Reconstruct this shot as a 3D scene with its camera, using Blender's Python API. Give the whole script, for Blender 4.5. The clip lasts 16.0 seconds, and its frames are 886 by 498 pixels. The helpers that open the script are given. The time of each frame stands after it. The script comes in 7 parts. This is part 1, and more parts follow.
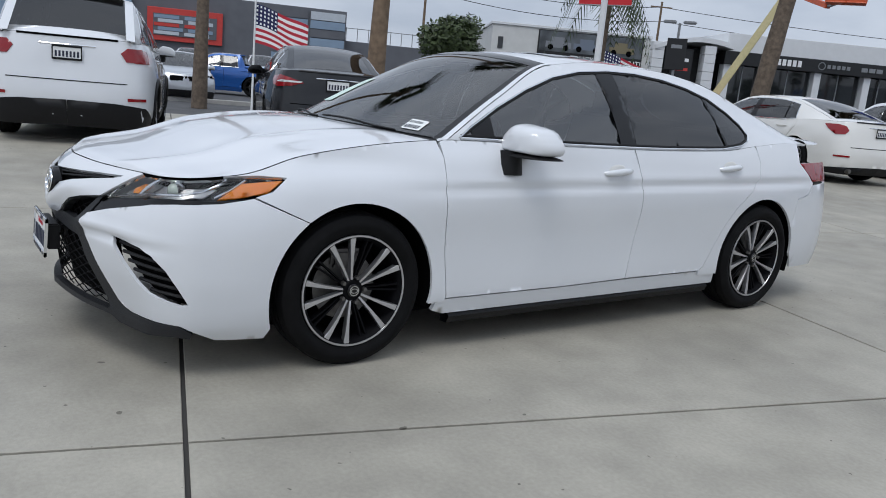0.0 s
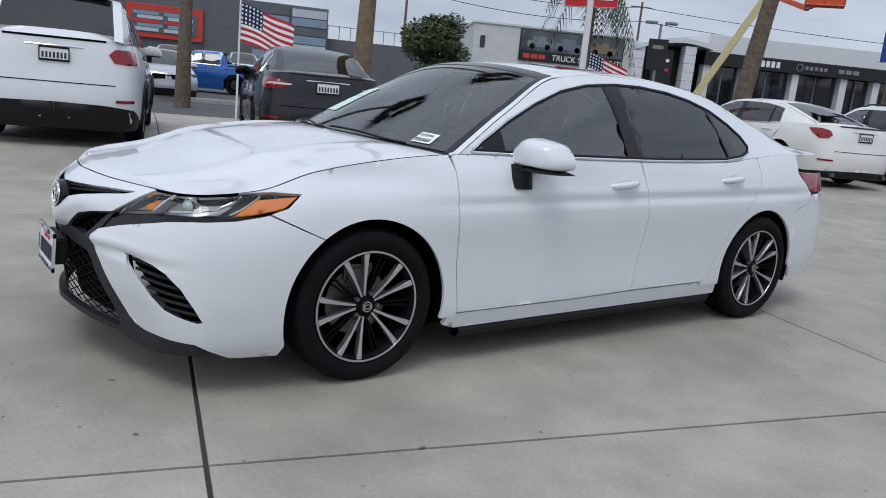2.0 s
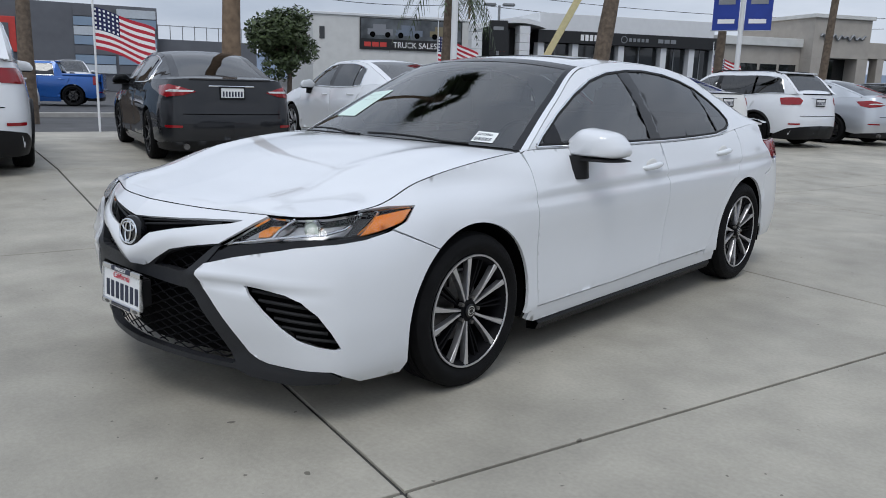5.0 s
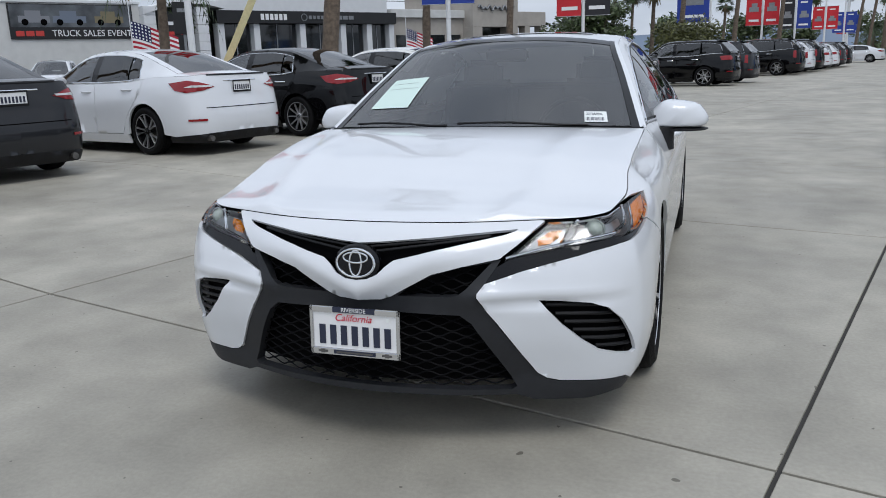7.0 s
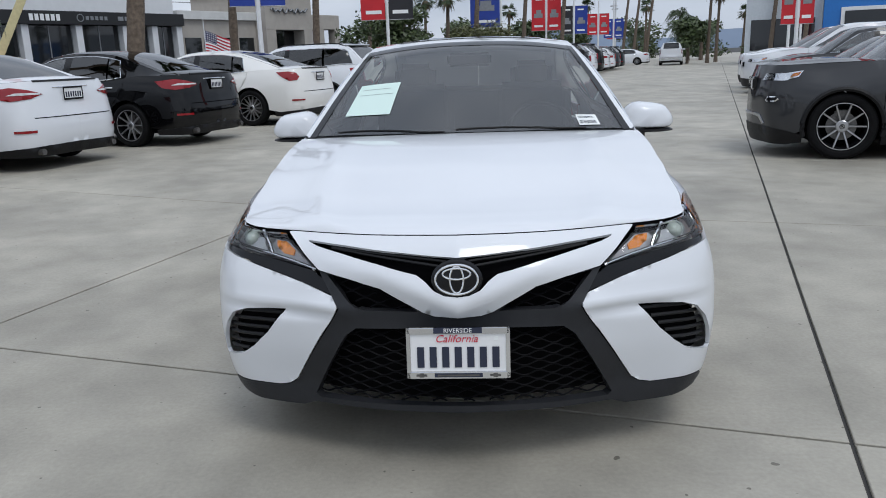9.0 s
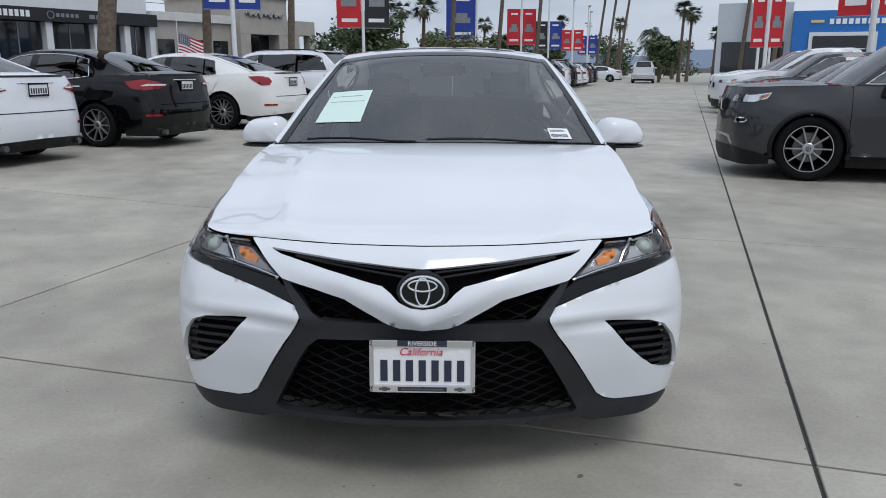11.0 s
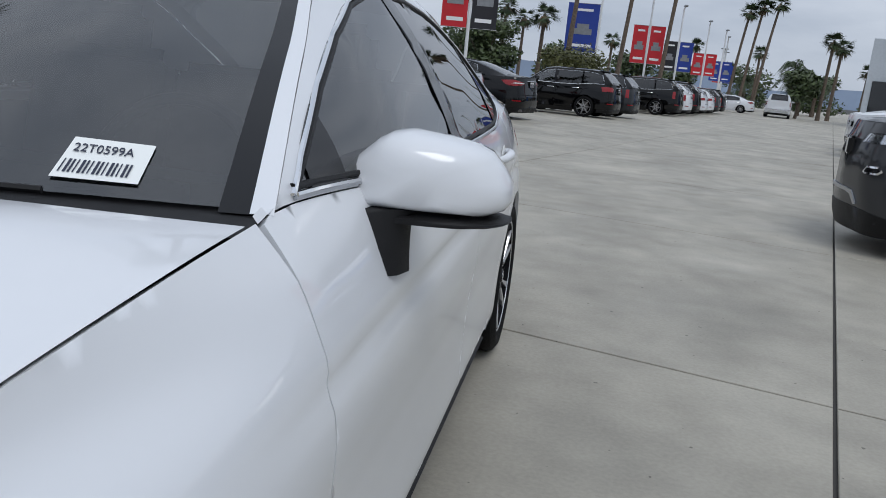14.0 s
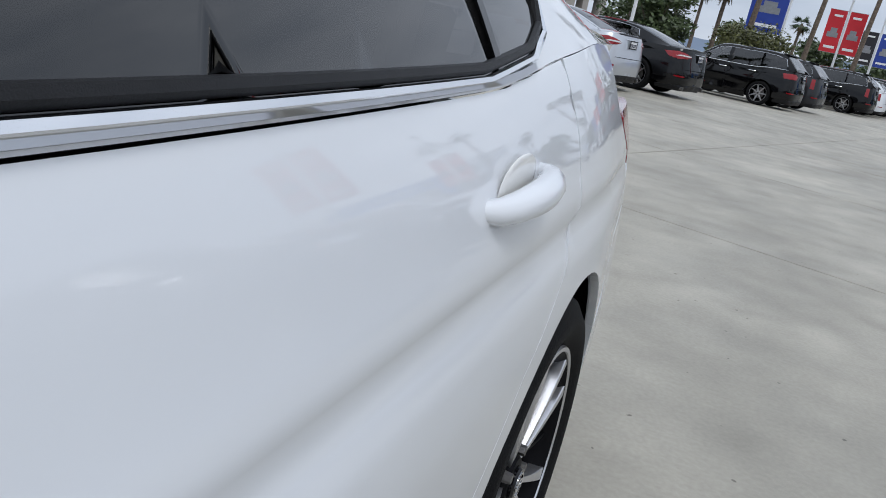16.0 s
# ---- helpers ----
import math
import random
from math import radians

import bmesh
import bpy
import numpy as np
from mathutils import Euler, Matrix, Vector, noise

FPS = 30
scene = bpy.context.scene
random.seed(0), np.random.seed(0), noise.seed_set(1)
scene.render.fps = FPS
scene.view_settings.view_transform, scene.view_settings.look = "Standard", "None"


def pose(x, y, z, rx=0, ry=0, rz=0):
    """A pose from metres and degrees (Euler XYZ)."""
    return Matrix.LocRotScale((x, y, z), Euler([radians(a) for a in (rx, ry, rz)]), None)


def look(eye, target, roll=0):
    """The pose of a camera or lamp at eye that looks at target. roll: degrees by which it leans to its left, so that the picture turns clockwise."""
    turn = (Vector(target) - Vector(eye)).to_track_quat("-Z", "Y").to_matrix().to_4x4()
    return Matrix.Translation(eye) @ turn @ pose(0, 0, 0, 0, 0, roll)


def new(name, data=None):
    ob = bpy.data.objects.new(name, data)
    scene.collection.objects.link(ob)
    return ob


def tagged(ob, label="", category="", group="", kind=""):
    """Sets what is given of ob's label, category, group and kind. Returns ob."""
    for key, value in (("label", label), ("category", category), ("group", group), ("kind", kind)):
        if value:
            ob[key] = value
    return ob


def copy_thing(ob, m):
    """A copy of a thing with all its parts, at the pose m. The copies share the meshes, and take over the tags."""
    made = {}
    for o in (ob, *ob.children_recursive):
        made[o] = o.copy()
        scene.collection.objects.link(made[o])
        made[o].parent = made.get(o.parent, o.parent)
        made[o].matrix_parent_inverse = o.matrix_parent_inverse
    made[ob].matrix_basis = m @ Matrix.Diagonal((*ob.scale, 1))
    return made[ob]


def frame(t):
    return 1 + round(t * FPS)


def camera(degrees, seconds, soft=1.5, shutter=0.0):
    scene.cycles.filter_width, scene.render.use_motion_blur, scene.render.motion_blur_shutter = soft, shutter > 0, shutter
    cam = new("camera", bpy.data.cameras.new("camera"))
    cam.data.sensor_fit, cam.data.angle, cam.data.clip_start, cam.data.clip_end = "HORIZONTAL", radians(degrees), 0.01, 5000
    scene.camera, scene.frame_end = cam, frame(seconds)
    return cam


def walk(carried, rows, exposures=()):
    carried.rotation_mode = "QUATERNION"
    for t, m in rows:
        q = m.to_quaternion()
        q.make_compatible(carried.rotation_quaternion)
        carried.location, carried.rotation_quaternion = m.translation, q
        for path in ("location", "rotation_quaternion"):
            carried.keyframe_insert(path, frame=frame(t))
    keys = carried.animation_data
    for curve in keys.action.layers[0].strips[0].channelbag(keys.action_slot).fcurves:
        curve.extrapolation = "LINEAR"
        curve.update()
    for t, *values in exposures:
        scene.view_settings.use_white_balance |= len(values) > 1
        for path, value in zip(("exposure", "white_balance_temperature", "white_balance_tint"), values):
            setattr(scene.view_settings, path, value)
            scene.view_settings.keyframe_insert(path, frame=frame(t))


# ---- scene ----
cam = camera(59.1, 16.0, soft=0.95)
PATH = [
    (0, (3.706, -2.97, 1.22), (2.11, -1.838, 0.808), 5.3),
    (0.5, (3.686, -2.977, 1.245), (2.097, -1.836, 0.83), 5.6),
    (1, (3.673, -2.975, 1.251), (2.088, -1.826, 0.839), 5.6),
    (1.5, (3.667, -2.975, 1.249), (2.089, -1.815, 0.843), 5.6),
    (2, (3.598, -3.076, 1.278), (2.032, -1.902, 0.865), 5.7),
    (2.5, (3.568, -3.116, 1.282), (2.01, -1.93, 0.872), 5.8),
    (3, (3.575, -3.053, 1.277), (2.026, -1.856, 0.87), 5.9),
    (5.5, (2.51, -4.118, 1.266), (1.337, -2.556, 0.837), 0.3),
    (6, (2.023, -4.358, 1.268), (1.018, -2.686, 0.824), -0.8),
    (6.5, (1.524, -4.592, 1.287), (0.706, -2.824, 0.832), -1.4),
    (7, (1.073, -4.691, 1.297), (0.442, -2.852, 0.829), -1.9),
    (7.5, (0.693, -4.746, 1.314), (0.235, -2.859, 0.837), -2.3),
    (8, (0.437, -4.727, 1.318), (0.124, -2.811, 0.836), -2.6),
    (8.5, (0.24, -4.741, 1.334), (0.035, -2.81, 0.852), -2.4),
    (9, (0.119, -4.761, 1.333), (-0.013, -2.823, 0.856), -2.0),
    (11.5, (0.133, -4.676, 1.32), (0.1, -2.727, 0.875), 0.7),
    (12, (0.338, -4.341, 1.251), (0.306, -2.389, 0.813), 2.3),
    (12.5, (0.543, -3.861, 1.175), (0.481, -1.909, 0.740), 3.7),
    (13, (0.826, -3.241, 1.182), (0.698, -1.292, 0.749), 4.4),
    (13.5, (1.040, -2.565, 1.198), (0.829, -0.625, 0.759), 5.6),
    (14, (1.191, -1.899, 1.176), (0.860, 0.023, 0.734), 5.4),
    (14.5, (1.331, -1.21, 1.149), (0.868, 0.682, 0.695), 5.4),
    (15, (1.312, -0.648, 1.14), (0.733, 1.204, 0.655), 6.6),
    (15.5, (1.197, -0.145, 1.117), (0.555, 1.673, 0.583), 8.9),
    (16, (1.087, 0.269, 1.053), (0.449, 2.072, 0.472), 11.5),
]
EXPOSURE = [(0, 0.02, 6190, 10), (3, 0.02, 6190, 10), (6.5, 0.06, 6210, 10), (9, 0.05, 6190, 10), (11.5, 0.0, 6200, 10), (12.5, -0.08, 6150, 10), (13.5, -0.18, 6180, 10), (14.5, 0.0, 6210, 10), (15.2, 0.10, 6210, 10), (16, 0.16, 6210, 10)]
walk(cam, [(t, look(eye, target, roll)) for t, eye, target, roll in PATH], EXPOSURE)

# ---- world and light ----
world = bpy.data.worlds.new("overcast_sky")
scene.world = world
world.use_nodes = True
wn, wl = world.node_tree.nodes, world.node_tree.links
wn.clear()
sky = wn.new("ShaderNodeTexSky")
sky.sky_type = "NISHITA"
sky.sun_disc = False
sky.sun_elevation, sky.sun_rotation = radians(58), radians(200)
w_sky = wn.new("ShaderNodeBackground")
w_sky.inputs[1].default_value = 0.06
wl.new(sky.outputs[0], w_sky.inputs[0])
tc = wn.new("ShaderNodeTexCoord")
mp = wn.new("ShaderNodeMapping")
mp.inputs["Scale"].default_value = (1.2, 1.2, 4.2)
nz = wn.new("ShaderNodeTexNoise")
nz.inputs["Scale"].default_value, nz.inputs["Detail"].default_value, nz.inputs["Roughness"].default_value = 2.1, 7.0, 0.55
cr = wn.new("ShaderNodeValToRGB")
cr.color_ramp.elements[0].position, cr.color_ramp.elements[0].color = 0.30, (0.50, 0.56, 0.66, 1)
cr.color_ramp.elements[1].position, cr.color_ramp.elements[1].color = 0.72, (0.86, 0.905, 0.98, 1)
sep = wn.new("ShaderNodeSeparateXYZ")
ramp_z = wn.new("ShaderNodeMapRange")
ramp_z.inputs[1].default_value, ramp_z.inputs[2].default_value = 0.05, 0.9
ramp_z.inputs[3].default_value, ramp_z.inputs[4].default_value = 0.86, 1.22
w_cloud = wn.new("ShaderNodeBackground")
wl.new(tc.outputs["Generated"], mp.inputs[0])
wl.new(mp.outputs[0], nz.inputs[0])
wl.new(nz.outputs[0], cr.inputs[0])
wl.new(cr.outputs[0], w_cloud.inputs[0])
wl.new(tc.outputs["Generated"], sep.inputs[0])
wl.new(sep.outputs[2], ramp_z.inputs[0])
wl.new(ramp_z.outputs[0], w_cloud.inputs[1])
w_add = wn.new("ShaderNodeMixShader")
w_add.inputs[0].default_value = 0.92
w_out = wn.new("ShaderNodeOutputWorld")
wl.new(w_sky.outputs[0], w_add.inputs[1])
wl.new(w_cloud.outputs[0], w_add.inputs[2])
wl.new(w_add.outputs[0], w_out.inputs[0])

sun = new("sun", bpy.data.lights.new("sun", "SUN"))
sun.data.energy, sun.data.angle, sun.data.color = 1.1, radians(25), (1.0, 0.97, 0.92)
sun.matrix_world = look((8, -12, 25), (0, 0, 0))


# ---- materials ----
def mat(name, color, rough=0.5, metal=0.0, coat=0.0, spec=0.5, vary=0.0, scale=6.0, bump=0.0, bump_scale=80.0, rough_vary=0.0, emit=0.0):
    m = bpy.data.materials.new(name)
    m.use_nodes = True
    nt = m.node_tree
    b = nt.nodes["Principled BSDF"]
    b.inputs["Base Color"].default_value = (*color, 1)
    b.inputs["Roughness"].default_value, b.inputs["Metallic"].default_value = rough, metal
    b.inputs["Coat Weight"].default_value, b.inputs["Coat Roughness"].default_value = coat, 0.03
    b.inputs["Specular IOR Level"].default_value = spec
    if emit:
        b.inputs["Emission Color"].default_value = (*color, 1)
        b.inputs["Emission Strength"].default_value = emit
    if vary or rough_vary or bump:
        t = nt.nodes.new("ShaderNodeTexCoord")
    if vary or rough_vary:
        n = nt.nodes.new("ShaderNodeTexNoise")
        n.inputs["Scale"].default_value, n.inputs["Detail"].default_value = scale, 8
        nt.links.new(t.outputs["Object"], n.inputs[0])
    if vary:
        r = nt.nodes.new("ShaderNodeValToRGB")
        r.color_ramp.elements[0].position, r.color_ramp.elements[1].position = 0.3, 0.7
        r.color_ramp.elements[0].color = (*[c * (1 - vary) for c in color], 1)
        r.color_ramp.elements[1].color = (*[min(1, c * (1 + vary)) for c in color], 1)
        nt.links.new(n.outputs[0], r.inputs[0])
        nt.links.new(r.outputs[0], b.inputs["Base Color"])
    if rough_vary:
        q = nt.nodes.new("ShaderNodeMapRange")
        q.inputs[3].default_value, q.inputs[4].default_value = max(0.0, rough - rough_vary), min(1, rough + rough_vary)
        nt.links.new(n.outputs[0], q.inputs[0])
        nt.links.new(q.outputs[0], b.inputs["Roughness"])
    if bump:
        n2 = nt.nodes.new("ShaderNodeTexNoise")
        n2.inputs["Scale"].default_value, n2.inputs["Detail"].default_value = bump_scale, 4
        bp = nt.nodes.new("ShaderNodeBump")
        bp.inputs["Strength"].default_value, bp.inputs["Distance"].default_value = bump, 0.01
        nt.links.new(t.outputs["Object"], n2.inputs[0])
        nt.links.new(n2.outputs[0], bp.inputs["Height"])
        nt.links.new(bp.outputs[0], b.inputs["Normal"])
    return m


def glass_mat(name, tint, gloss=1.0, rough=0.0, ior=1.5):
    m = bpy.data.materials.new(name)
    m.use_nodes = True
    nt = m.node_tree
    nt.nodes.clear()
    tr, gl, mx, fr, out = [nt.nodes.new("ShaderNode" + k) for k in ("BsdfTransparent", "BsdfGlossy", "MixShader", "Fresnel", "OutputMaterial")]
    tr.inputs[0].default_value = (*tint, 1)
    gl.inputs[0].default_value = (gloss, gloss, gloss, 1)
    gl.inputs["Roughness"].default_value = rough
    fr.inputs[0].default_value = ior
    nt.links.new(fr.outputs[0], mx.inputs[0])
    nt.links.new(tr.outputs[0], mx.inputs[1])
    nt.links.new(gl.outputs[0], mx.inputs[2])
    nt.links.new(mx.outputs[0], out.inputs[0])
    return m


def paint(name, color, metal=0.0, rough=0.35):
    return mat(name, color, rough, metal, coat=1.0 if max(color) > .3 else .75, spec=.3 if max(color) > .3 else .0, vary=0.015, scale=3.0)


M = {}
M["white"] = paint("white_paint", (0.70, 0.716, 0.742))
M["pearl"] = paint("pearl_white_paint", (0.74, 0.73, 0.70))
M["graphite"] = paint("graphite_paint", (0.022, 0.023, 0.026), 0.2, 0.4)
M["black"] = paint("black_paint", (0.003, 0.003, 0.0035))
M["silver"] = paint("silver_paint", (0.55, 0.57, 0.60), 0.7, 0.35)
M["grey"] = paint("grey_paint", (0.040, 0.041, 0.044), 0.3, 0.4)
M["blue"] = paint("blue_paint", (0.02, 0.10, 0.36), 0.3)
M["plastic"] = mat("black_plastic", (0.008, 0.008, 0.009), 0.5, spec=0.25, vary=0.15, scale=30, bump=0.15, bump_scale=900)
M["trim"] = mat("dark_grey_plastic", (0.020, 0.021, 0.024), 0.5, spec=0.3, vary=0.12, scale=20, bump=0.1, bump_scale=700)
M["gloss_black"] = mat("gloss_black_trim", (0.004, 0.004, 0.005), 0.15, spec=0.35)
# near-black for liners, and for sheets that paint shade behind gaps
M["liner"] = mat("dark_liner_and_shade", (0.003, 0.003, 0.0035), 0.9, spec=0.05)
M["rimdark"] = mat("black_rim_paint", (0.004, 0.004, 0.005), 0.55, spec=0.08)
M["lampgrey"] = mat("lamp_bezel_grey", (0.035, 0.036, 0.038), 0.3)
M["lampbowl"] = mat("lamp_bowl_silver", (0.46, 0.47, 0.48), 0.32, 0.8, vary=.08, scale=30)
M["bulbglass"] = mat("lamp_bulb_glass", (0.62, 0.70, 0.62), 0.08, coat=1.0, vary=.2, scale=40)
M["rubber"] = mat("tyre_rubber", (0.006, 0.006, 0.0065), 0.7, spec=0.12, vary=0.25, scale=14, bump=0.25, bump_scale=300)
M["chrome"] = mat("chrome", (0.75, 0.76, 0.78), 0.08, 1.0)
M["brushed"] = mat("bright_moulding", (0.50, 0.51, 0.53), 0.38, 1.0)
M["alloy"] = mat("machined_alloy", (0.58, 0.58, 0.60), 0.28, 0.9, vary=0.05, scale=40)
M["darkalloy"] = mat("dark_alloy", (0.02, 0.02, 0.022), 0.35, 0.3)
M["silverrim"] = mat("silver_rim", (0.42, 0.42, 0.43), 0.3, 0.9)
M["steel"] = mat("brake_steel", (0.16, 0.155, 0.15), 0.45, 0.9, vary=0.2, scale=30)
M["amber"] = mat("amber_lens", (0.95, 0.30, 0.02), 0.1, coat=1.0)
M["red"] = mat("red_lens", (0.24, 0.006, 0.010), 0.12, coat=.6, spec=.3)
M["white_lens"] = mat("clear_lens_back", (0.6, 0.6, 0.6), 0.15, coat=1.0)
M["glow"] = mat("lamp_glow", (1.0, 0.97, 0.85), 0.3, emit=0.9)
M["glass"] = glass_mat("windscreen_glass", (0.42, 0.46, 0.46), ior=1.95)
M["tint"] = glass_mat("tinted_glass", (0.26, 0.31, 0.32), ior=2.1)
M["darktint"] = glass_mat("dark_tinted_glass", (0.035, 0.036, 0.04), ior=1.75)
M["lens"] = glass_mat("lens_cover", (0.93, 0.93, 0.93), 0.9)
M["cloth"] = mat("grey_upholstery", (0.06, 0.06, 0.065), 0.9, vary=0.2, scale=12)
M["beige"] = mat("light_headlining", (0.35, 0.34, 0.32), 0.9)
M["paper"] = mat("white_paper", (0.8, 0.82, 0.8), 0.7)
M["mint"] = mat("pale_green_paper", (0.62, 0.76, 0.70), 0.7)
M["ink"] = mat("dark_ink", (0.02, 0.025, 0.05), 0.6)
M["plate"] = mat("plate_white", (0.78, 0.78, 0.78), 0.35)
M["redink"] = mat("red_ink", (0.55, 0.02, 0.05), 0.5)
M["signwhite"] = mat("sign_white", (0.85, 0.85, 0.85), 0.5)


# ---- mesh tools ----
def link_mesh(name, verts, faces, material, parent=None, label="", smooth=True, sharp=None):
    me = bpy.data.meshes.new(name)
    me.from_pydata([tuple(v) for v in verts], [], faces)
    for f in me.polygons:
        f.use_smooth = smooth
    if sharp is not None and smooth:
        me.set_sharp_from_angle(angle=radians(sharp))
    me.materials.append(material)
    ob = new(name, me)
    if parent is not None:
        ob.parent = parent
    if label:
        ob["label"] = label
    return ob


def part(name, bm, material, parent=None, label="", smooth=True, sharp=35):
    me = bpy.data.meshes.new(name)
    bmesh.ops.recalc_face_normals(bm, faces=bm.faces)
    for f in bm.faces:
        f.smooth = smooth
    bm.to_mesh(me)
    bm.free()
    if smooth and sharp:
        me.set_sharp_from_angle(angle=radians(sharp))
    me.materials.append(material)
    ob = new(name, me)
    if parent is not None:
        ob.parent = parent
    if label:
        ob["label"] = label
    return ob


def thing(name, m, label, category, group="", kind=""):
    ob = new(name)
    ob.matrix_world = m
    ob.empty_display_size = 0.2
    return tagged(ob, label, category, group, kind)


def box(bm, size, m=Matrix(), bevel=0.0, seg=2):
    r = bmesh.ops.create_cube(bm, size=1.0, matrix=m @ Matrix.Diagonal((*size, 1)))
    if bevel:
        bmesh.ops.bevel(bm, geom=list({e for v in r["verts"] for e in v.link_edges}), offset=bevel, segments=seg, affect="EDGES", clamp_overlap=True)
    return r["verts"]


def cyl(bm, r1, r2, depth, m=Matrix(), seg=24, caps=True):
    return bmesh.ops.create_cone(bm, cap_ends=caps, segments=seg, radius1=r1, radius2=r2, depth=depth, matrix=m)["verts"]


def tube(bm, pts, radius, seg=8, closed=False):
    """A round tube along a line of points; radius is a number or one per point."""
    pts = [Vector(p) for p in pts]
    n = len(pts)
    rings = []
    for i, p in enumerate(pts):
        a = pts[(i - 1) % n] if closed or i else pts[0]
        b = pts[(i + 1) % n] if closed or i < n - 1 else pts[-1]
        d = (b - a).normalized()
        q = d.to_track_quat("Z", "Y")
        r = radius[i] if isinstance(radius, (list, tuple)) else radius
        rings.append([bm.verts.new(p + q @ Vector((r * math.cos(k * math.tau / seg), r * math.sin(k * math.tau / seg), 0))) for k in range(seg)])
    for i in range(n if closed else n - 1):
        A, B = rings[i], rings[(i + 1) % n]
        for k in range(seg):
            bm.faces.new((A[k], A[(k + 1) % seg], B[(k + 1) % seg], B[k]))
    if not closed:
        bm.faces.new(rings[0][::-1])
        bm.faces.new(rings[-1])


def lathe(bm, profile, m=Matrix(), seg=48, closed=True):
    """Turns (radius, height) pairs round the Z axis."""
    rings = [[bm.verts.new(m @ Vector((r * math.cos(k * math.tau / seg), r * math.sin(k * math.tau / seg), h))) for k in range(seg)] for r, h in profile]
    n = len(rings)
    for i in range(n if closed else n - 1):
        A, B = rings[i], rings[(i + 1) % n]
        for k in range(seg):
            bm.faces.new((A[k], A[(k + 1) % seg], B[(k + 1) % seg], B[k]))


def letters(name, body, size, m, material, parent, label="", depth=0.002, align="CENTER", shear=0.0, squeeze=1.0):
    cu = bpy.data.curves.new(name, "FONT")
    cu.body, cu.size, cu.extrude, cu.align_x, cu.align_y, cu.shear = body, size, depth, align, "CENTER", shear
    tmp = bpy.data.objects.new(name, cu)
    scene.collection.objects.link(tmp)
    dg = bpy.context.evaluated_depsgraph_get()
    me = bpy.data.meshes.new_from_object(tmp.evaluated_get(dg))
    bpy.data.objects.remove(tmp)
    me.materials.clear()
    me.materials.append(material)
    ob = new(name, me)
    ob.parent = parent
    ob.matrix_basis = m @ Matrix.Diagonal((squeeze, 1, 1, 1))
    if label:
        ob["label"] = label
    return ob


def pchip(xs, ys):
    """A smooth line through the points, without overshoot; works on numbers and arrays."""
    x, y = np.array(xs, float), np.array(ys, float)
    h, d = np.diff(x), np.diff(y) / np.diff(x)
    m = np.zeros_like(y)
    for i in range(1, len(x) - 1):
        if d[i - 1] * d[i] > 0:
            w1, w2 = 2 * h[i] + h[i - 1], h[i] + 2 * h[i - 1]
            m[i] = (w1 + w2) / (w1 / d[i - 1] + w2 / d[i])
    m[0], m[-1] = d[0], d[-1]

    v = np.linspace(x[0], x[-1], 3001)
    i = np.clip(np.searchsorted(x, v) - 1, 0, len(h) - 1)
    t = (v - x[i]) / h[i]
    tab = (2 * t**3 - 3 * t**2 + 1) * y[i] + (t**3 - 2 * t**2 + t) * h[i] * m[i] + (3 * t**2 - 2 * t**3) * y[i + 1] + (t**3 - t**2) * h[i] * m[i + 1]
    lst, x0, k = tab.tolist(), float(x[0]), 3000 / float(x[-1] - x[0])

    def f(q):
        if isinstance(q, np.ndarray):
            return np.interp(q, v, tab)
        r = (float(q) - x0) * k
        if r <= 0:
            return lst[0]
        if r >= 3000:
            return lst[3000]
        n = int(r)
        return lst[n] + (lst[n + 1] - lst[n]) * (r - n)
    return f


def densify(poly, step):
    out = []
    for i, a in enumerate(poly):
        b = poly[(i + 1) % len(poly)]
        n = max(1, int(math.ceil(math.dist(a, b) / step)))
        out += [(a[0] + (b[0] - a[0]) * k / n, a[1] + (b[1] - a[1]) * k / n) for k in range(n)]
    return out


def inside(P, poly):
    q = np.array(poly)
    x0, y0 = q[:, 0], q[:, 1]
    x1, y1 = np.roll(x0, -1), np.roll(y0, -1)
    px, py = P[:, 0][:, None], P[:, 1][:, None]
    hit = ((y0 > py) != (y1 > py)) & (px < (x1 - x0) * (py - y0) / np.where(y1 == y0, 1e-12, y1 - y0) + x0)
    return hit.sum(1) % 2 == 1


def shrink(poly, d):
    """Moves an outline inwards by d."""
    q = np.array(poly, float)
    area = 0.5 * np.sum(q[:, 0] * np.roll(q[:, 1], -1) - np.roll(q[:, 0], -1) * q[:, 1])
    if area < 0:
        q = q[::-1]
    e = np.roll(q, -1, 0) - q
    L = np.linalg.norm(e, axis=1)
    keep = L > 1e-6
    q, e, L = q[keep], e[keep], L[keep]
    e = np.roll(q, -1, 0) - q
    n = np.stack([-e[:, 1], e[:, 0]], 1) / np.linalg.norm(e, axis=1)[:, None]
    m = n + np.roll(n, 1, 0)
    m /= np.maximum(0.5, np.sum(m * m, 1) / 2)[:, None]
    return [tuple(v) for v in q + m * d]


from mathutils.geometry import delaunay_2d_cdt


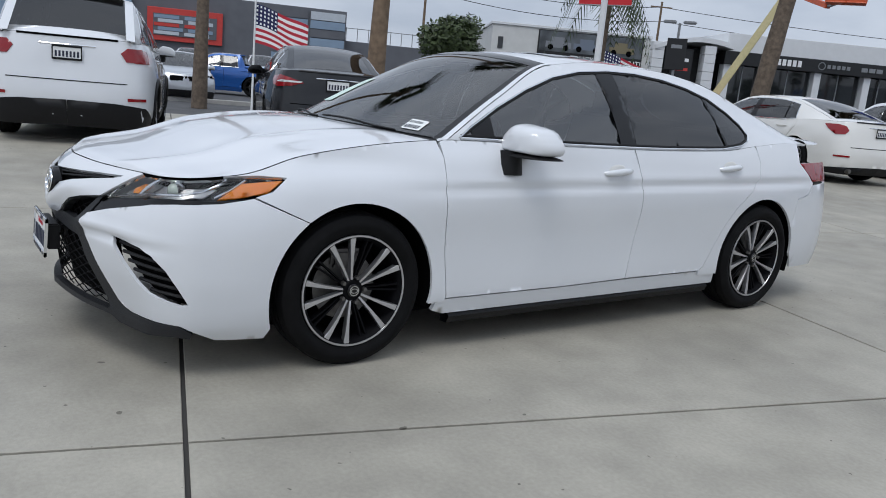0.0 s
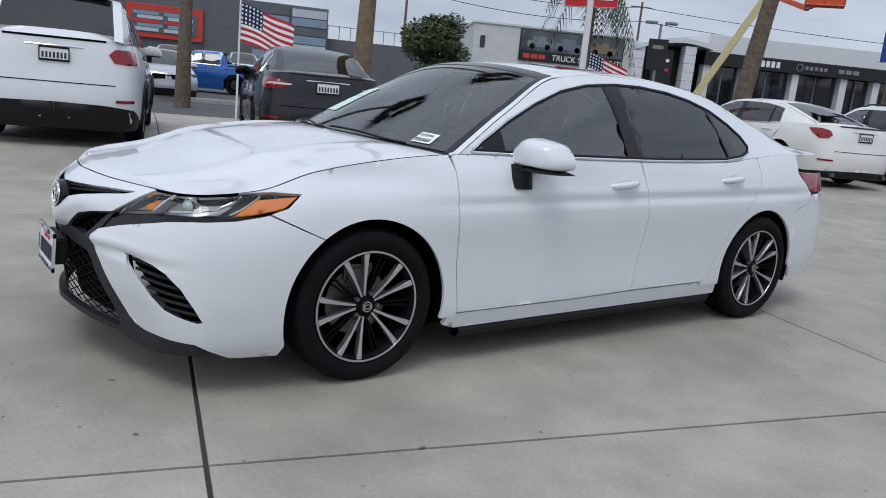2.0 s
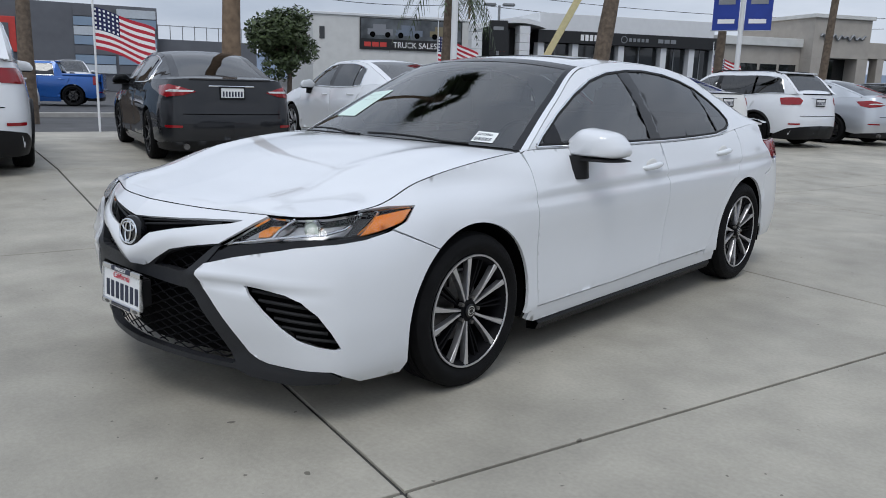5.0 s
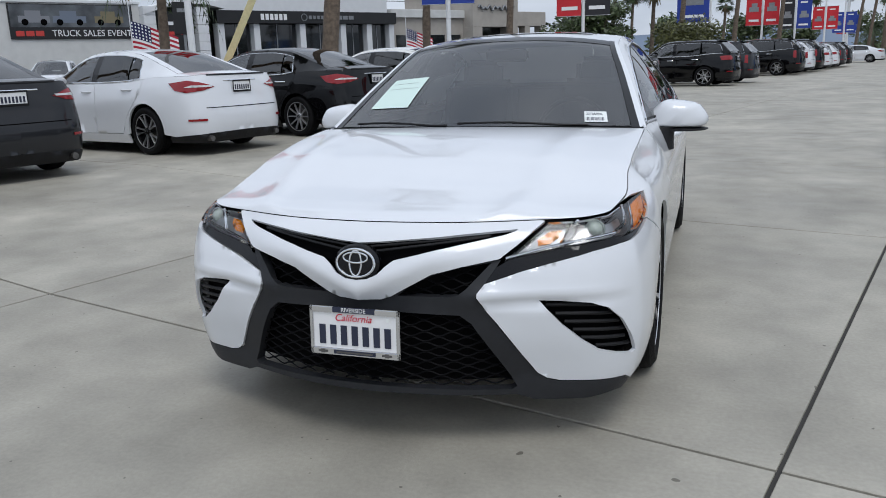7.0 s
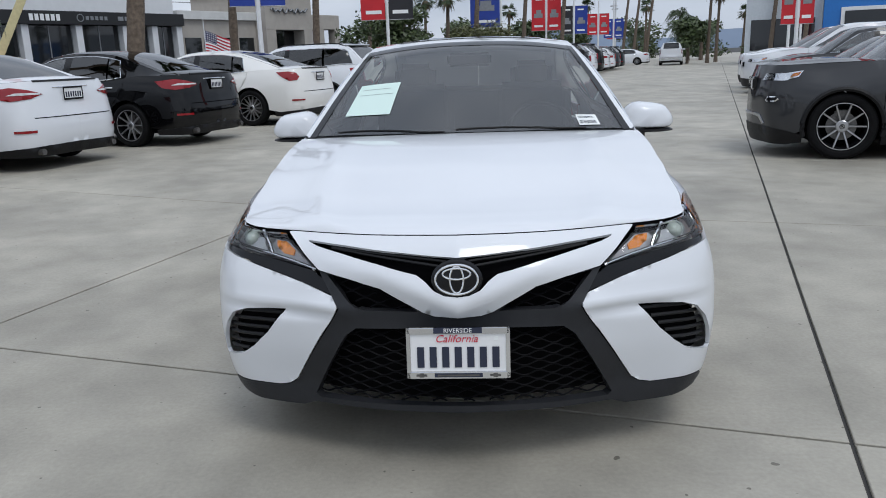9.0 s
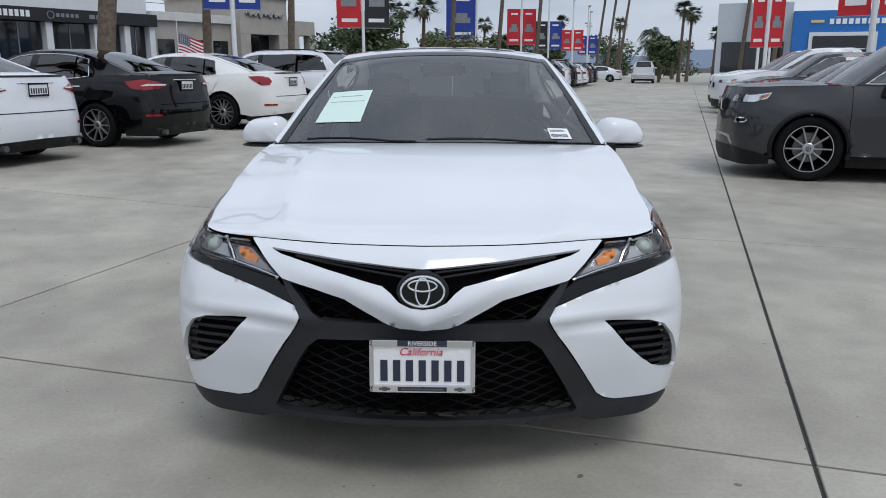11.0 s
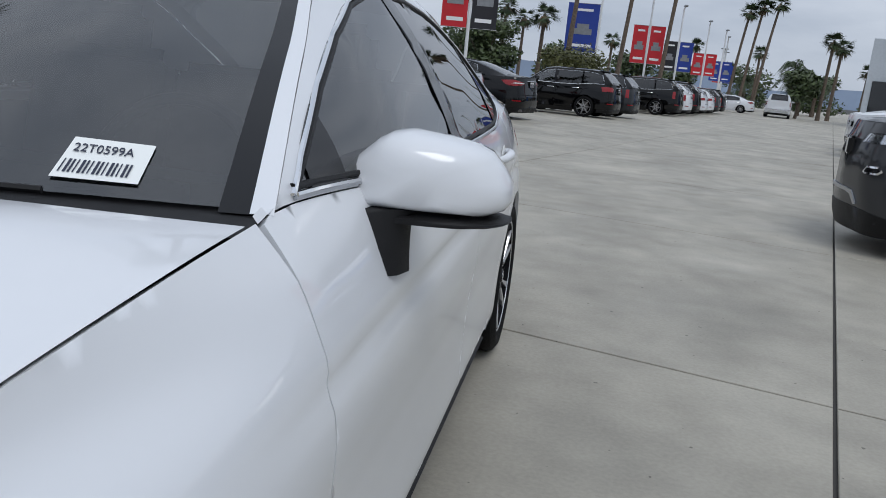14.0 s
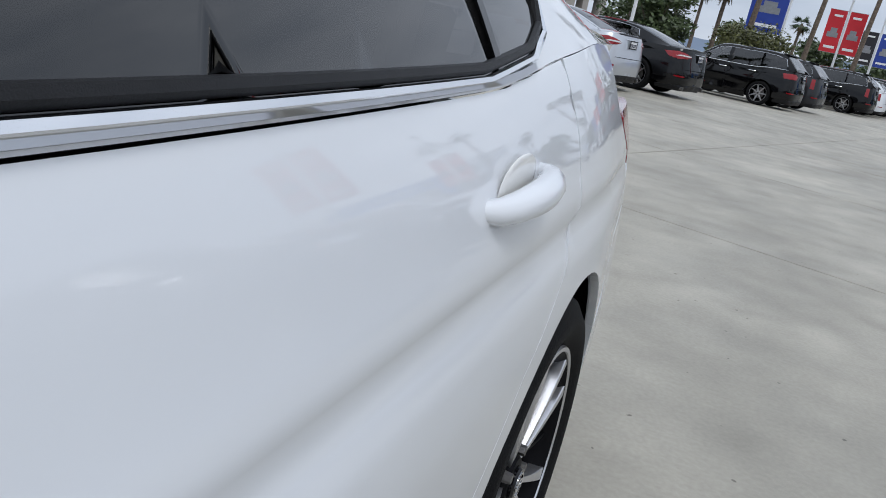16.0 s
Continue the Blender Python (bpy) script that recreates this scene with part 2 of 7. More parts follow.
def region(outline, holes=(), step=0.03):
    """Triangles that fill an outline with holes, about step across."""
    loops = [densify(l, step) for l in (outline, *holes)]
    verts, edges = [], []
    for l in loops:
        k = len(verts)
        verts += l
        edges += [(k + i, k + (i + 1) % len(l)) for i in range(len(l))]
    B = np.array(verts)
    lo, hi = B.min(0), B.max(0)
    gx, gy = np.meshgrid(np.arange(lo[0] + step / 2, hi[0], step), np.arange(lo[1] + step / 2, hi[1], step))
    gx = gx + (np.arange(gx.shape[0]) % 2)[:, None] * step * 0.5
    P = np.stack([gx.ravel(), gy.ravel()], 1)
    if len(P):
        ok = inside(P, loops[0])
        for h in loops[1:]:
            ok &= ~inside(P, h)
        P = P[ok]
        if len(P):
            dmin = np.full(len(P), 9.0)
            for b in B:
                dmin = np.minimum(dmin, np.hypot(P[:, 0] - b[0], P[:, 1] - b[1]))
            P = P[dmin > step * 0.45]
            verts = verts + [tuple(p) for p in P]
    ov, oe, of, *_ = delaunay_2d_cdt([Vector(v) for v in verts], edges, [], 0, 1e-7)
    V = np.array([tuple(v) for v in ov])
    T = [tuple(f) for f in of]
    C = np.array([V[list(t)].mean(0) for t in T])
    ok = inside(C, loops[0])
    for h in loops[1:]:
        ok &= ~inside(C, h)
    T = [t for t, o in zip(T, ok) if o]
    return V, T


def panel(name, surf, outline, material, parent, holes=(), step=0.03, gap=0.0, thick=0.012, side=1, label="", offset=0.0):
    """A sheet over an outline in the surface's own two coordinates, folded in at its edges. side: -1 mirrors it."""
    if gap:
        outline = shrink(outline, gap)
    V, T = region(outline, holes, step)
    P = np.array([surf(a, b) for a, b in V])
    N = np.zeros_like(P)
    for t in T:
        n = np.cross(P[t[1]] - P[t[0]], P[t[2]] - P[t[0]])
        for k in t:
            N[k] += n
    N /= np.maximum(1e-9, np.linalg.norm(N, axis=1))[:, None]
    c = P.mean(0)
    if np.mean(np.sum(N * (P - np.array([0, np.clip(c[1], -1.2, 1.2), 0.45])), axis=1)) < 0:
        T = [t[::-1] for t in T]
        N = -N
    if offset:
        P = P + N * offset
    verts, faces = list(P), list(T)
    if thick:
        cnt = {}
        for t in T:
            for i in range(3):
                a, b = t[i], t[(i + 1) % 3]
                cnt[(a, b)] = 1
        rim = [e for e in cnt if (e[1], e[0]) not in cnt]
        for a, b in rim:
            k = len(verts)
            verts += [P[a], P[b], P[b] - N[b] * thick, P[a] - N[a] * thick]
            faces.append((k + 1, k, k + 3, k + 2))
    if side < 0:
        verts = [(-v[0], v[1], v[2]) for v in verts]
        faces = [f[::-1] for f in faces]
    return link_mesh(name, verts, faces, material, parent, label)


def patch(name, f, nu, nv, material, parent=None, label="", thick=0.0):
    """A sheet f(u, v) over the unit square."""
    P = np.array([[f(i / nu, j / nv) for i in range(nu + 1)] for j in range(nv + 1)])
    verts = [tuple(p) for row in P for p in row]
    faces = [(j * (nu + 1) + i, j * (nu + 1) + i + 1, (j + 1) * (nu + 1) + i + 1, (j + 1) * (nu + 1) + i) for j in range(nv) for i in range(nu)]
    a, b, c = (np.array(verts[k]) for k in faces[min(len(faces) - 1, len(faces) // 2 + nu // 2)][:3])
    if np.cross(b - a, c - a)[2] < 0:
        faces = [q[::-1] for q in faces]
    return link_mesh(name, verts, faces, material, parent, label)


# ---- car bodies ----
Z_KEYS = (0.14, 0.22, 0.30, 0.42, 0.52, 0.60, 0.68, 0.75, 0.80, 0.88, 0.97, 1.06)


class Shape:
    """The skin of a saloon as three smooth surfaces: the wall round it, the roof with both screens, and the side glass.
    kx, ky, kz stretch it; tall raises the roof, rear moves the foot of the rear screen back, blunt squares the nose and brow lifts the bonnet's front."""

    def __init__(self, kx=1.0, ky=1.0, kz=1.0, tall=0.0, rear=0.0, upright=0.0, blunt=0.0, brow=0.0):
        self.k = np.array([kx, ky, kz])
        plan = [(0, -2.455), (0.3, -2.425), (0.59, -2.343), (0.785, -2.242), (0.888, -2.08), (0.916, -1.86), (0.920, -1.6), (0.918, -1.2), (0.916, -0.5), (0.918, 0.5),
                (0.92, 1.4), (0.90, 1.8), (0.855, 2.15), (0.74, 2.36), (0.4, 2.47), (0, 2.49)]
        s = np.concatenate([[0], np.cumsum([math.dist(a, b) for a, b in zip(plan, plan[1:])])])
        self.px, self.py = pchip(s, [p[0] for p in plan]), pchip(s, [p[1] for p in plan])
        self.end = s[-1]
        self.sy = pchip([p[1] for p in plan], s)
        self.sx = pchip([p[0] for p in plan[:7]], s[:7])
        rows = [(0.0, (.07, .03, .015, .0, .025, .020, .022, .060, .130, .30, .45, .55)),
                (0.62, (.11, .075, .055, .028, .018, .036, .070, .11, .175, .33, .5, .6)),
                (self.sy(-2.07), (.08, .03, .012, .0, .002, .010, .030, .070, .130, .24, .40, .5)),
                (self.sy(-1.6), (.06, .03, .012, .005, .0, .002, .010, .024, .048, .122, .142, .2)),
                (self.sy(-0.9), (.05, .024, .012, .012, .010, .005, .0, .006, .020, .052, .118, .2)),
                (self.sy(-0.35), (.05, .024, .012, .013, .011, .005, .0, .004, .014, .032, .052, .13)),
                (self.sy(0.2), (.05, .024, .012, .014, .012, .006, .0, .004, .014, .036, .066, .13)),
                (self.sy(1.0), (.05, .024, .012, .010, .006, .002, .0, .006, .016, .036, .070, .13)),
                (self.sy(1.5), (.05, .03, .01, .004, .0, .0, .003, .010, .020, .040, .075, .12)),
                (self.sy(2.0), (.07, .03, .01, .0, .0, .004, .01, .018, .026, .045, .08, .13)),
                (self.end, (.12, .06, .03, .0, .0, .01, .03, .05, .055, .065, .08, .10))]
        cut = [1 - .8 * blunt * (z > .5) for z in Z_KEYS]
        rows = [(a, tuple(v * c for v, c in zip(b, cut)) if i < 3 else b) for i, (a, b) in enumerate(rows)]
        self.brow = brow
        bl = np.array([.065, .065, .065, .06, .03] + [0] * 9) * blunt + np.array([1, 1, .95, .85, .45, .1] + [0] * 8) * brow
        self.rs = [float(r[0]) for r in rows]
        self.rf = [pchip(Z_KEYS, r[1]) for r in rows]
        self.top = pchip([0, 0.62, self.sy(-2.07), self.sy(-1.9), self.sy(-1.62), self.sy(-1.06), self.sy(-0.88), self.sy(0.24), self.sy(1.0), self.sy(1.35), self.sy(1.7), self.sy(2.1), 5.7, self.end],
                         np.array([.785, .779, .790, .808, .890, .968, .977, .972, .985, 1.02, 1.045, 1.045, 1.06, 1.065]) + bl)
        pk = (0, .12, .25, .4, .55, .7, .85, 1)
        self.tall = tall
        up = upright
        t = np.array([0, .5, 1, 1, 1, 1, .6 + .35 * up, .0]) * tall
        rr = np.array([0, 0, 0, 0, .1, .35, .7, 1.0]) * rear
        self.Rx = pchip(pk, (.80, .69, .585, .57, .565, .575 + .02 * up, .615 + .02 * up, .67 + .04 * up))
        self.Ry = pchip(pk, np.array((-.95, -.585, -.20, .2, .6, 1.0, 1.5, 1.98)) + rr)
        self.Rz = pchip(pk, np.array((.968, 1.18, 1.362, 1.405, 1.402, 1.36 + .05 * up, 1.215 + .17 * up, 1.06)) + t)
        self.Cy = pchip(pk, np.array((-1.15, -.715, -.27, .2, .6, 1.02, 1.5, 1.92)) + rr)
        self.Cz = pchip(pk, np.array((.985, 1.222, 1.41, 1.443, 1.44, 1.395 + .05 * up, 1.255 + .17 * up, 1.09)) + t)
        g = np.linspace(0, 1, 60)
        self.p_of_y = pchip(self.Ry(g), g)

    def plan_at(self, s):
        e = 0.004
        x, y = self.px(s), self.py(s)
        dx, dy = self.px(min(s + e, self.end)) - self.px(max(s - e, 0)), self.py(min(s + e, self.end)) - self.py(max(s - e, 0))
        L = math.hypot(dx, dy) or 1
        return x, y, dy / L, -dx / L

    def inset(self, s, z):
        i = 0
        while i < len(self.rs) - 2 and s > self.rs[i + 1]:
            i += 1
        t = min(1.0, max(0.0, (s - self.rs[i]) / (self.rs[i + 1] - self.rs[i])))
        t = t * t * (3 - 2 * t)
        return (1 - t) * self.rf[i](z) + t * self.rf[i + 1](z)

    def wall(self, s, z):
        """The body's side; s runs from the middle of the nose along the left side to the middle of the tail, and negative s along the right."""
        sg, s = (-1 if s < 0 else 1), abs(s)
        x, y, nx, ny = self.plan_at(s)
        d = self.inset(s, z)
        # the fold over the bumper's vent
        if .36 < s < .98:
            fade = min(1, (s - .36) / .08, (.98 - s) / .32)
            zf = .552 - .022 * (s - .36)
            d = d + fade * (.016 * math.exp(-((z - zf + .016) / .016)**2) - .005 * math.exp(-((z - zf - .014) / .016)**2))
        # the bumper's elbow beside the grille
        d = d - .018 * math.exp(-((s - .42) / .10)**2 - ((z - .55) / .035)**2)
        # a groove under the doors' crease
        if 1.75 < s < 5.2:
            fade = min(1, (s - 1.75) / .5, (5.2 - s) / .4)
            zc = .778 + .016 * y
            d = d + fade * .0105 * math.exp(-((z - zc) / .018)**2) - fade * .003 * math.exp(-((z - zc - .04) / .02)**2)
        return np.array([sg * max(0.0 if s < .01 else 1e-4, x - nx * d), y - ny * d, z]) * self.k

    def edge(self, s):
        return self.wall(s, self.top(abs(s)))

    def roof(self, u, p):
        a = abs(u)
        x = u * self.Rx(p)
        y = self.Cy(p) + (self.Ry(p) - self.Cy(p)) * a**2
        z = self.Cz(p) + (self.Rz(p) - self.Cz(p)) * a**2.4
        return np.array([x, y, z]) * self.k

    def side(self, y, z):
        """Glass plane between the belt and the roof rail; y along the car, z up (before stretching)."""
        s = self.sy(y)
        b = self.wall(s, self.top(s)) / self.k
        p = self.p_of_y(y)
        rx, rz = self.Rx(p), self.Rz(p)
        zb = b[2]
        h = min(1.05, max(-0.1, (z - zb) / max(0.02, rz - zb)))
        x = b[0] + (rx - b[0]) * h + 0.028 * 4 * max(0, h * (1 - h)) * (rz - zb) / 0.42
        return np.array([x, y, z]) * self.k

    def rail(self, y):
        return self.Rz(self.p_of_y(y))

    def hood(self, v, q, s0=0.66, s1=None, crown=0.028):
        """Bonnet; v across in -1..1, q from the nose to the scuttle in 0..1."""
        s1 = self.sy(-1.02) if s1 is None else s1
        u = (v + 1) / 2
        F = lambda a: self.edge((2 * a - 1) * s0)
        K = lambda a: np.array([(2 * a - 1) * self.edge(s1)[0] / self.k[0], -1.02 - 0.15 * (1 - (2 * a - 1)**2), 0.968 + 0.022 * (1 - (2 * a - 1)**2)]) * self.k
        Lf, Rt = (lambda b: self.edge(-(s0 + (s1 - s0) * b))), (lambda b: self.edge(s0 + (s1 - s0) * b))
        P = (1 - q) * F(u) + q * K(u) + (1 - u) * Lf(q) + u * Rt(q)
        P = P - ((1 - u) * (1 - q) * F(0) + u * (1 - q) * F(1) + (1 - u) * q * K(0) + u * q * K(1))
        w = math.sin(math.pi * min(1, max(0, q)))**0.8
        rise = crown * w * (1 - v * v)**0.6
        rise += 0.018 * w * math.exp(-((abs(v) - 0.60 - 0.10 * q) / 0.085)**2)
        P[2] += rise * self.k[2]
        return P


def arc(cy, cz, r, a0, a1, n=20):
    return [(cy + r * math.cos(radians(a0 + (a1 - a0) * i / n)), cz + r * math.sin(radians(a0 + (a1 - a0) * i / n))) for i in range(n + 1)]


WHEELS = {}


def wheel(parent, x, y, z, radius, width, rim_r, spokes, style, side, finish="alloy", name="wheel"):
    """A tyre on a rim with spokes and hub; its face looks along +X or, with side -1, along -X. Alike wheels share their meshes."""
    key = (radius, width, rim_r, spokes, style, finish)
    at = pose(x, y, z) @ (pose(0, 0, 0, 0, 90, 0) if side > 0 else pose(0, 0, 0, 0, -90, 0))
    if key in WHEELS:
        base = copy_thing(WHEELS[key], at)
        base.parent = parent
        return base
    base = new(name)
    base.parent = parent
    base.matrix_basis = pose(x, y, z) @ (pose(0, 0, 0, 0, 90, 0) if side > 0 else pose(0, 0, 0, 0, -90, 0))
    w = width / 2
    bm = bmesh.new()
    prof = [(rim_r + .004, -w * .82), (rim_r + .03, -w * .98), (radius - .035, -w), (radius - .010, -w * .84), (radius, -w * .62)]
    for g in (-.42, 0.0, .42):
        prof += [(radius, w * (g - .06)), (radius - .007, w * (g - .05)), (radius - .007, w * (g + .05)), (radius, w * (g + .06))]
    prof += [(radius, w * .62), (radius - .010, w * .84), (radius - .035, w), (rim_r + .045, w * 1.02), (rim_r + .03, w * .98), (rim_r + .004, w * .82)]
    lathe(bm, prof, seg=56)
    part("tyre", bm, M["rubber"], base, "black tyre", sharp=28)
    bm = bmesh.new()
    lathe(bm, [(rim_r + .006, w * .80), (rim_r + .004, w * .90), (rim_r - .006, w * .90), (rim_r - .016, w * .80), (rim_r - .03, w * .2), (rim_r - .035, -w * .8), (rim_r - .0, -w * .82)], seg=56)
    part("rim", bm, M["rimdark"], base)
    bm = bmesh.new()
    lathe(bm, [(rim_r + .0065, w * .88), (rim_r + .0045, w * .925), (rim_r - .0025, w * .925), (rim_r - .0045, w * .88)], seg=56)
    part("rim_lip", bm, M["alloy"] if finish != "darkalloy" else M["darkalloy"], base, "bright rim lip")
    # disc and drum behind the spokes
    bm = bmesh.new()
    cyl(bm, rim_r * .62, rim_r * .62, .022, pose(0, 0, -w * .15), 40)
    part("brake_disc", bm, M["steel"], base, "bare steel brake disc")
    bm = bmesh.new()
    cyl(bm, rim_r * .985, rim_r * .985, .01, pose(0, 0, -w * .75), 40)
    part("back_plate", bm, M["liner"], base)
    bm = bmesh.new()
    box(bm, (rim_r * .34, rim_r * .62, .07), pose(-rim_r * .52, 0, -w * .12), .015)
    part("brake_caliper", bm, M["steel"], base)
    zf = w * .86

    def spoke(bm, a, r0, r1, w0, w1, lift=0.0, z0=.0):
        """A tapering bar from the hub to the rim, dished towards the hub."""
        n = 6
        rows = []
        for i in range(n + 1):
            f = i / n
            r, hw = r0 + (r1 - r0) * f, (w0 + (w1 - w0) * f**1.5) / 2
            h = zf - 0.024 * (1 - f)**1.4 + lift - z0
            ca, sa = math.cos(a), math.sin(a)
            row = []
            for dx, dz in ((-hw, -.030), (-hw * .96, -.003), (-hw * .8, 0), (hw * .8, 0), (hw * .96, -.003), (hw, -.030)):
                row.append(bm.verts.new((r * ca - dx * sa, r * sa + dx * ca, h + dz)))
            rows.append(row)
        for A, B in zip(rows, rows[1:]):
            for k in range(5):
                bm.faces.new((A[k], A[k + 1], B[k + 1], B[k]))
        bm.faces.new(rows[0][::-1])
        bm.faces.new(rows[-1])
    hub = .050 if style == "twin" else .062 if radius < .36 else .07
    for i in range(spokes):
        a = math.tau * i / spokes + math.pi / 2 + (math.pi if spokes == 5 else 0)
        if style == "twin":
            for d in (-1, 1):
                bm = bmesh.new()
                # the pair leans apart towards the rim
                a0, a1 = a + d * .15, a + d * .222
                n, rows = 7, []
                for j in range(n + 1):
                    f = j / n
                    r, aa, hw = hub * .5 + (rim_r - .002 - hub * .5) * f, a0 + (a1 - a0) * f**.8, .0052 + .0088 * f**2.2
                    h = zf - .022 * (1 - f)**1.5 + .004
                    ca, sa = math.cos(aa), math.sin(aa)
                    rows.append([bm.verts.new((r * ca - dx * sa, r * sa + dx * ca, h + dz)) for dx, dz in ((-hw, -.028), (-hw * .97, -.002), (-hw * .85, 0), (hw * .85, 0), (hw * .97, -.002), (hw, -.028))])
                for A, B in zip(rows, rows[1:]):
                    for k in range(5):
                        bm.faces.new((A[k], A[k + 1], B[k + 1], B[k]))
                bm.faces.new(rows[0][::-1])
                bm.faces.new(rows[-1])
                part("spoke", bm, M["alloy"], base, sharp=30)
            # thin dark web between neighbouring pairs
            bm = bmesh.new()
            spoke(bm, a + math.pi / spokes - .06, hub * .7, rim_r - .01, .008, .010, z0=.012)
            spoke(bm, a + math.pi / spokes + .06, hub * .7, rim_r - .01, .008, .010, z0=.012)
            part("spoke_web", bm, M["rimdark"], base, "gloss black inner web")
        else:
            bm = bmesh.new()
            spoke(bm, a, hub * .6, rim_r - .006, .040 if spokes < 8 else .02, .032 if spokes < 8 else .018)
            part("spoke", bm, M[finish], base, sharp=30)
    bm = bmesh.new()
    lathe(bm, [(.0, zf - .008), (hub * .85, zf - .010), (hub, zf - .018), (hub, zf - .055), (0, zf - .055)], seg=32, closed=False)
    part("hub", bm, M["rimdark"] if style == "twin" else M["alloy"] if finish == "alloy" else M[finish], base)
    bm = bmesh.new()
    lathe(bm, [(.0, zf + .001), (.026, zf), (.030, zf - .004), (.030, zf - .012), (0, zf - .012)], seg=28, closed=False)
    part("centre_cap", bm, M["gloss_black"], base, "black centre cap")
    bm = bmesh.new()
    lathe(bm, [(.019, zf + .000), (.019, zf + .002), (.022, zf + .002), (.022, zf + .000)], seg=24)
    lathe(bm, [(.008, zf + .000), (.008, zf + .0022), (.0105, zf + .0022), (.0105, zf + .000)], Matrix.Diagonal((1, 1.7, 1, 1)), seg=20)
    part("cap_badge", bm, M["chrome"], base, "small chrome badge rings")
    for i in range(5 if style == "twin" else 0):
        a = math.tau * (i + .5) / 5 + math.pi / 2 + math.pi
        bm = bmesh.new()
        cyl(bm, .0105, .009, .02, pose(.056 * math.cos(a), .056 * math.sin(a), zf - .014), 6)
        part("wheel_nut", bm, M["steel"], base)
    WHEELS[key] = base
    return base


def mirror_unit(parent, S, side, material, y=-0.56, z=1.0, x=0.845, size=1.0, glassy=True):
    """Door mirror: painted shell, black foot and lower band, glass at the back."""
    base = new("door_mirror")
    base.parent = parent
    base.matrix_basis = pose(side * x * S.k[0], y, z) @ Matrix.Diagonal((side * (1.31 if glassy else 1.20) * size, size, 1.02 * size, 1))

    rim = [(.0, -.048), (-.004, -.035), (.004, -.008), (.030, .034), (.060, .068), (.078, .080), (.100, .084), (.150, .077), (.186, .068), (.206, .056), (.224, .030), (.238, .0), (.240, -.022), (.232, -.040), (.214, -.048)]

    def shell(bm, lo, hi):
        """A dome behind the outline of the housing, between two heights."""
        rows = []
        pts = densify(rim, .014)
        c = (.118, .005)
        for f, d in ((.30, -.088), (.62, -.080), (.83, -.062), (.94, -.038), (.99, -.008), (1.0, .03), (.985, .055), (.90, .060)):
            row = []
            for x_, z_ in pts:
                xx, zz = c[0] + (x_ - c[0]) * f, c[1] + (z_ - c[1]) * (f if z_ > c[1] else max(f, .55 + .45 * f))
                zz = lo + (hi - lo) * (zz + .048) / .132
                row.append(bm.verts.new((xx, d + 1.3 * max(0, xx - .06)**2, zz)))
            rows.append(row)
        n = len(pts)
        for A, B in zip(rows, rows[1:]):
            for k in range(n):
                bm.faces.new((A[k], A[(k + 1) % n], B[(k + 1) % n], B[k]))
        bm.faces.new(rows[0][::-1])
        bm.faces.new(rows[-1])
    bm = bmesh.new()
    shell(bm, -.048, .086)
    part("mirror_shell", bm, material, base, sharp=75)
    bm = bmesh.new()
    shell(bm, -.066, -.046)
    part("lower_band", bm, M["plastic"], base, "black lower band")
    bm = bmesh.new()
    rows = []
    for f in np.linspace(0, 1, 10):
        cxx, cz = .036 + .014 * f**1.5, -.150 + .108 * f
        hw, hd = .104 - .028 * math.sin(.5 * math.pi * f), .096 - .042 * f
        rows.append([bm.verts.new((cxx + hw * math.cos(a) * (1 - .2 * (1 - f)), hd * math.sin(a) - .045, cz + .018 * math.sin(math.pi * f) * math.cos(a))) for a in np.linspace(0, math.tau, 14, endpoint=False)])
    for A, B in zip(rows, rows[1:]):
        for k in range(14):
            bm.faces.new((A[k], A[(k + 1) % 14], B[(k + 1) % 14], B[k]))
    bm.faces.new(rows[0][::-1])
    bm.faces.new(rows[-1])
    part("mirror_foot", bm, M["plastic"], base, "black mirror foot", sharp=70)
    if glassy:
        bm = bmesh.new()
        box(bm, (.15, .006, .10), pose(.125, .072, .008), .002)
        part("mirror_glass", bm, M["chrome"], base, "mirror glass")
    return base


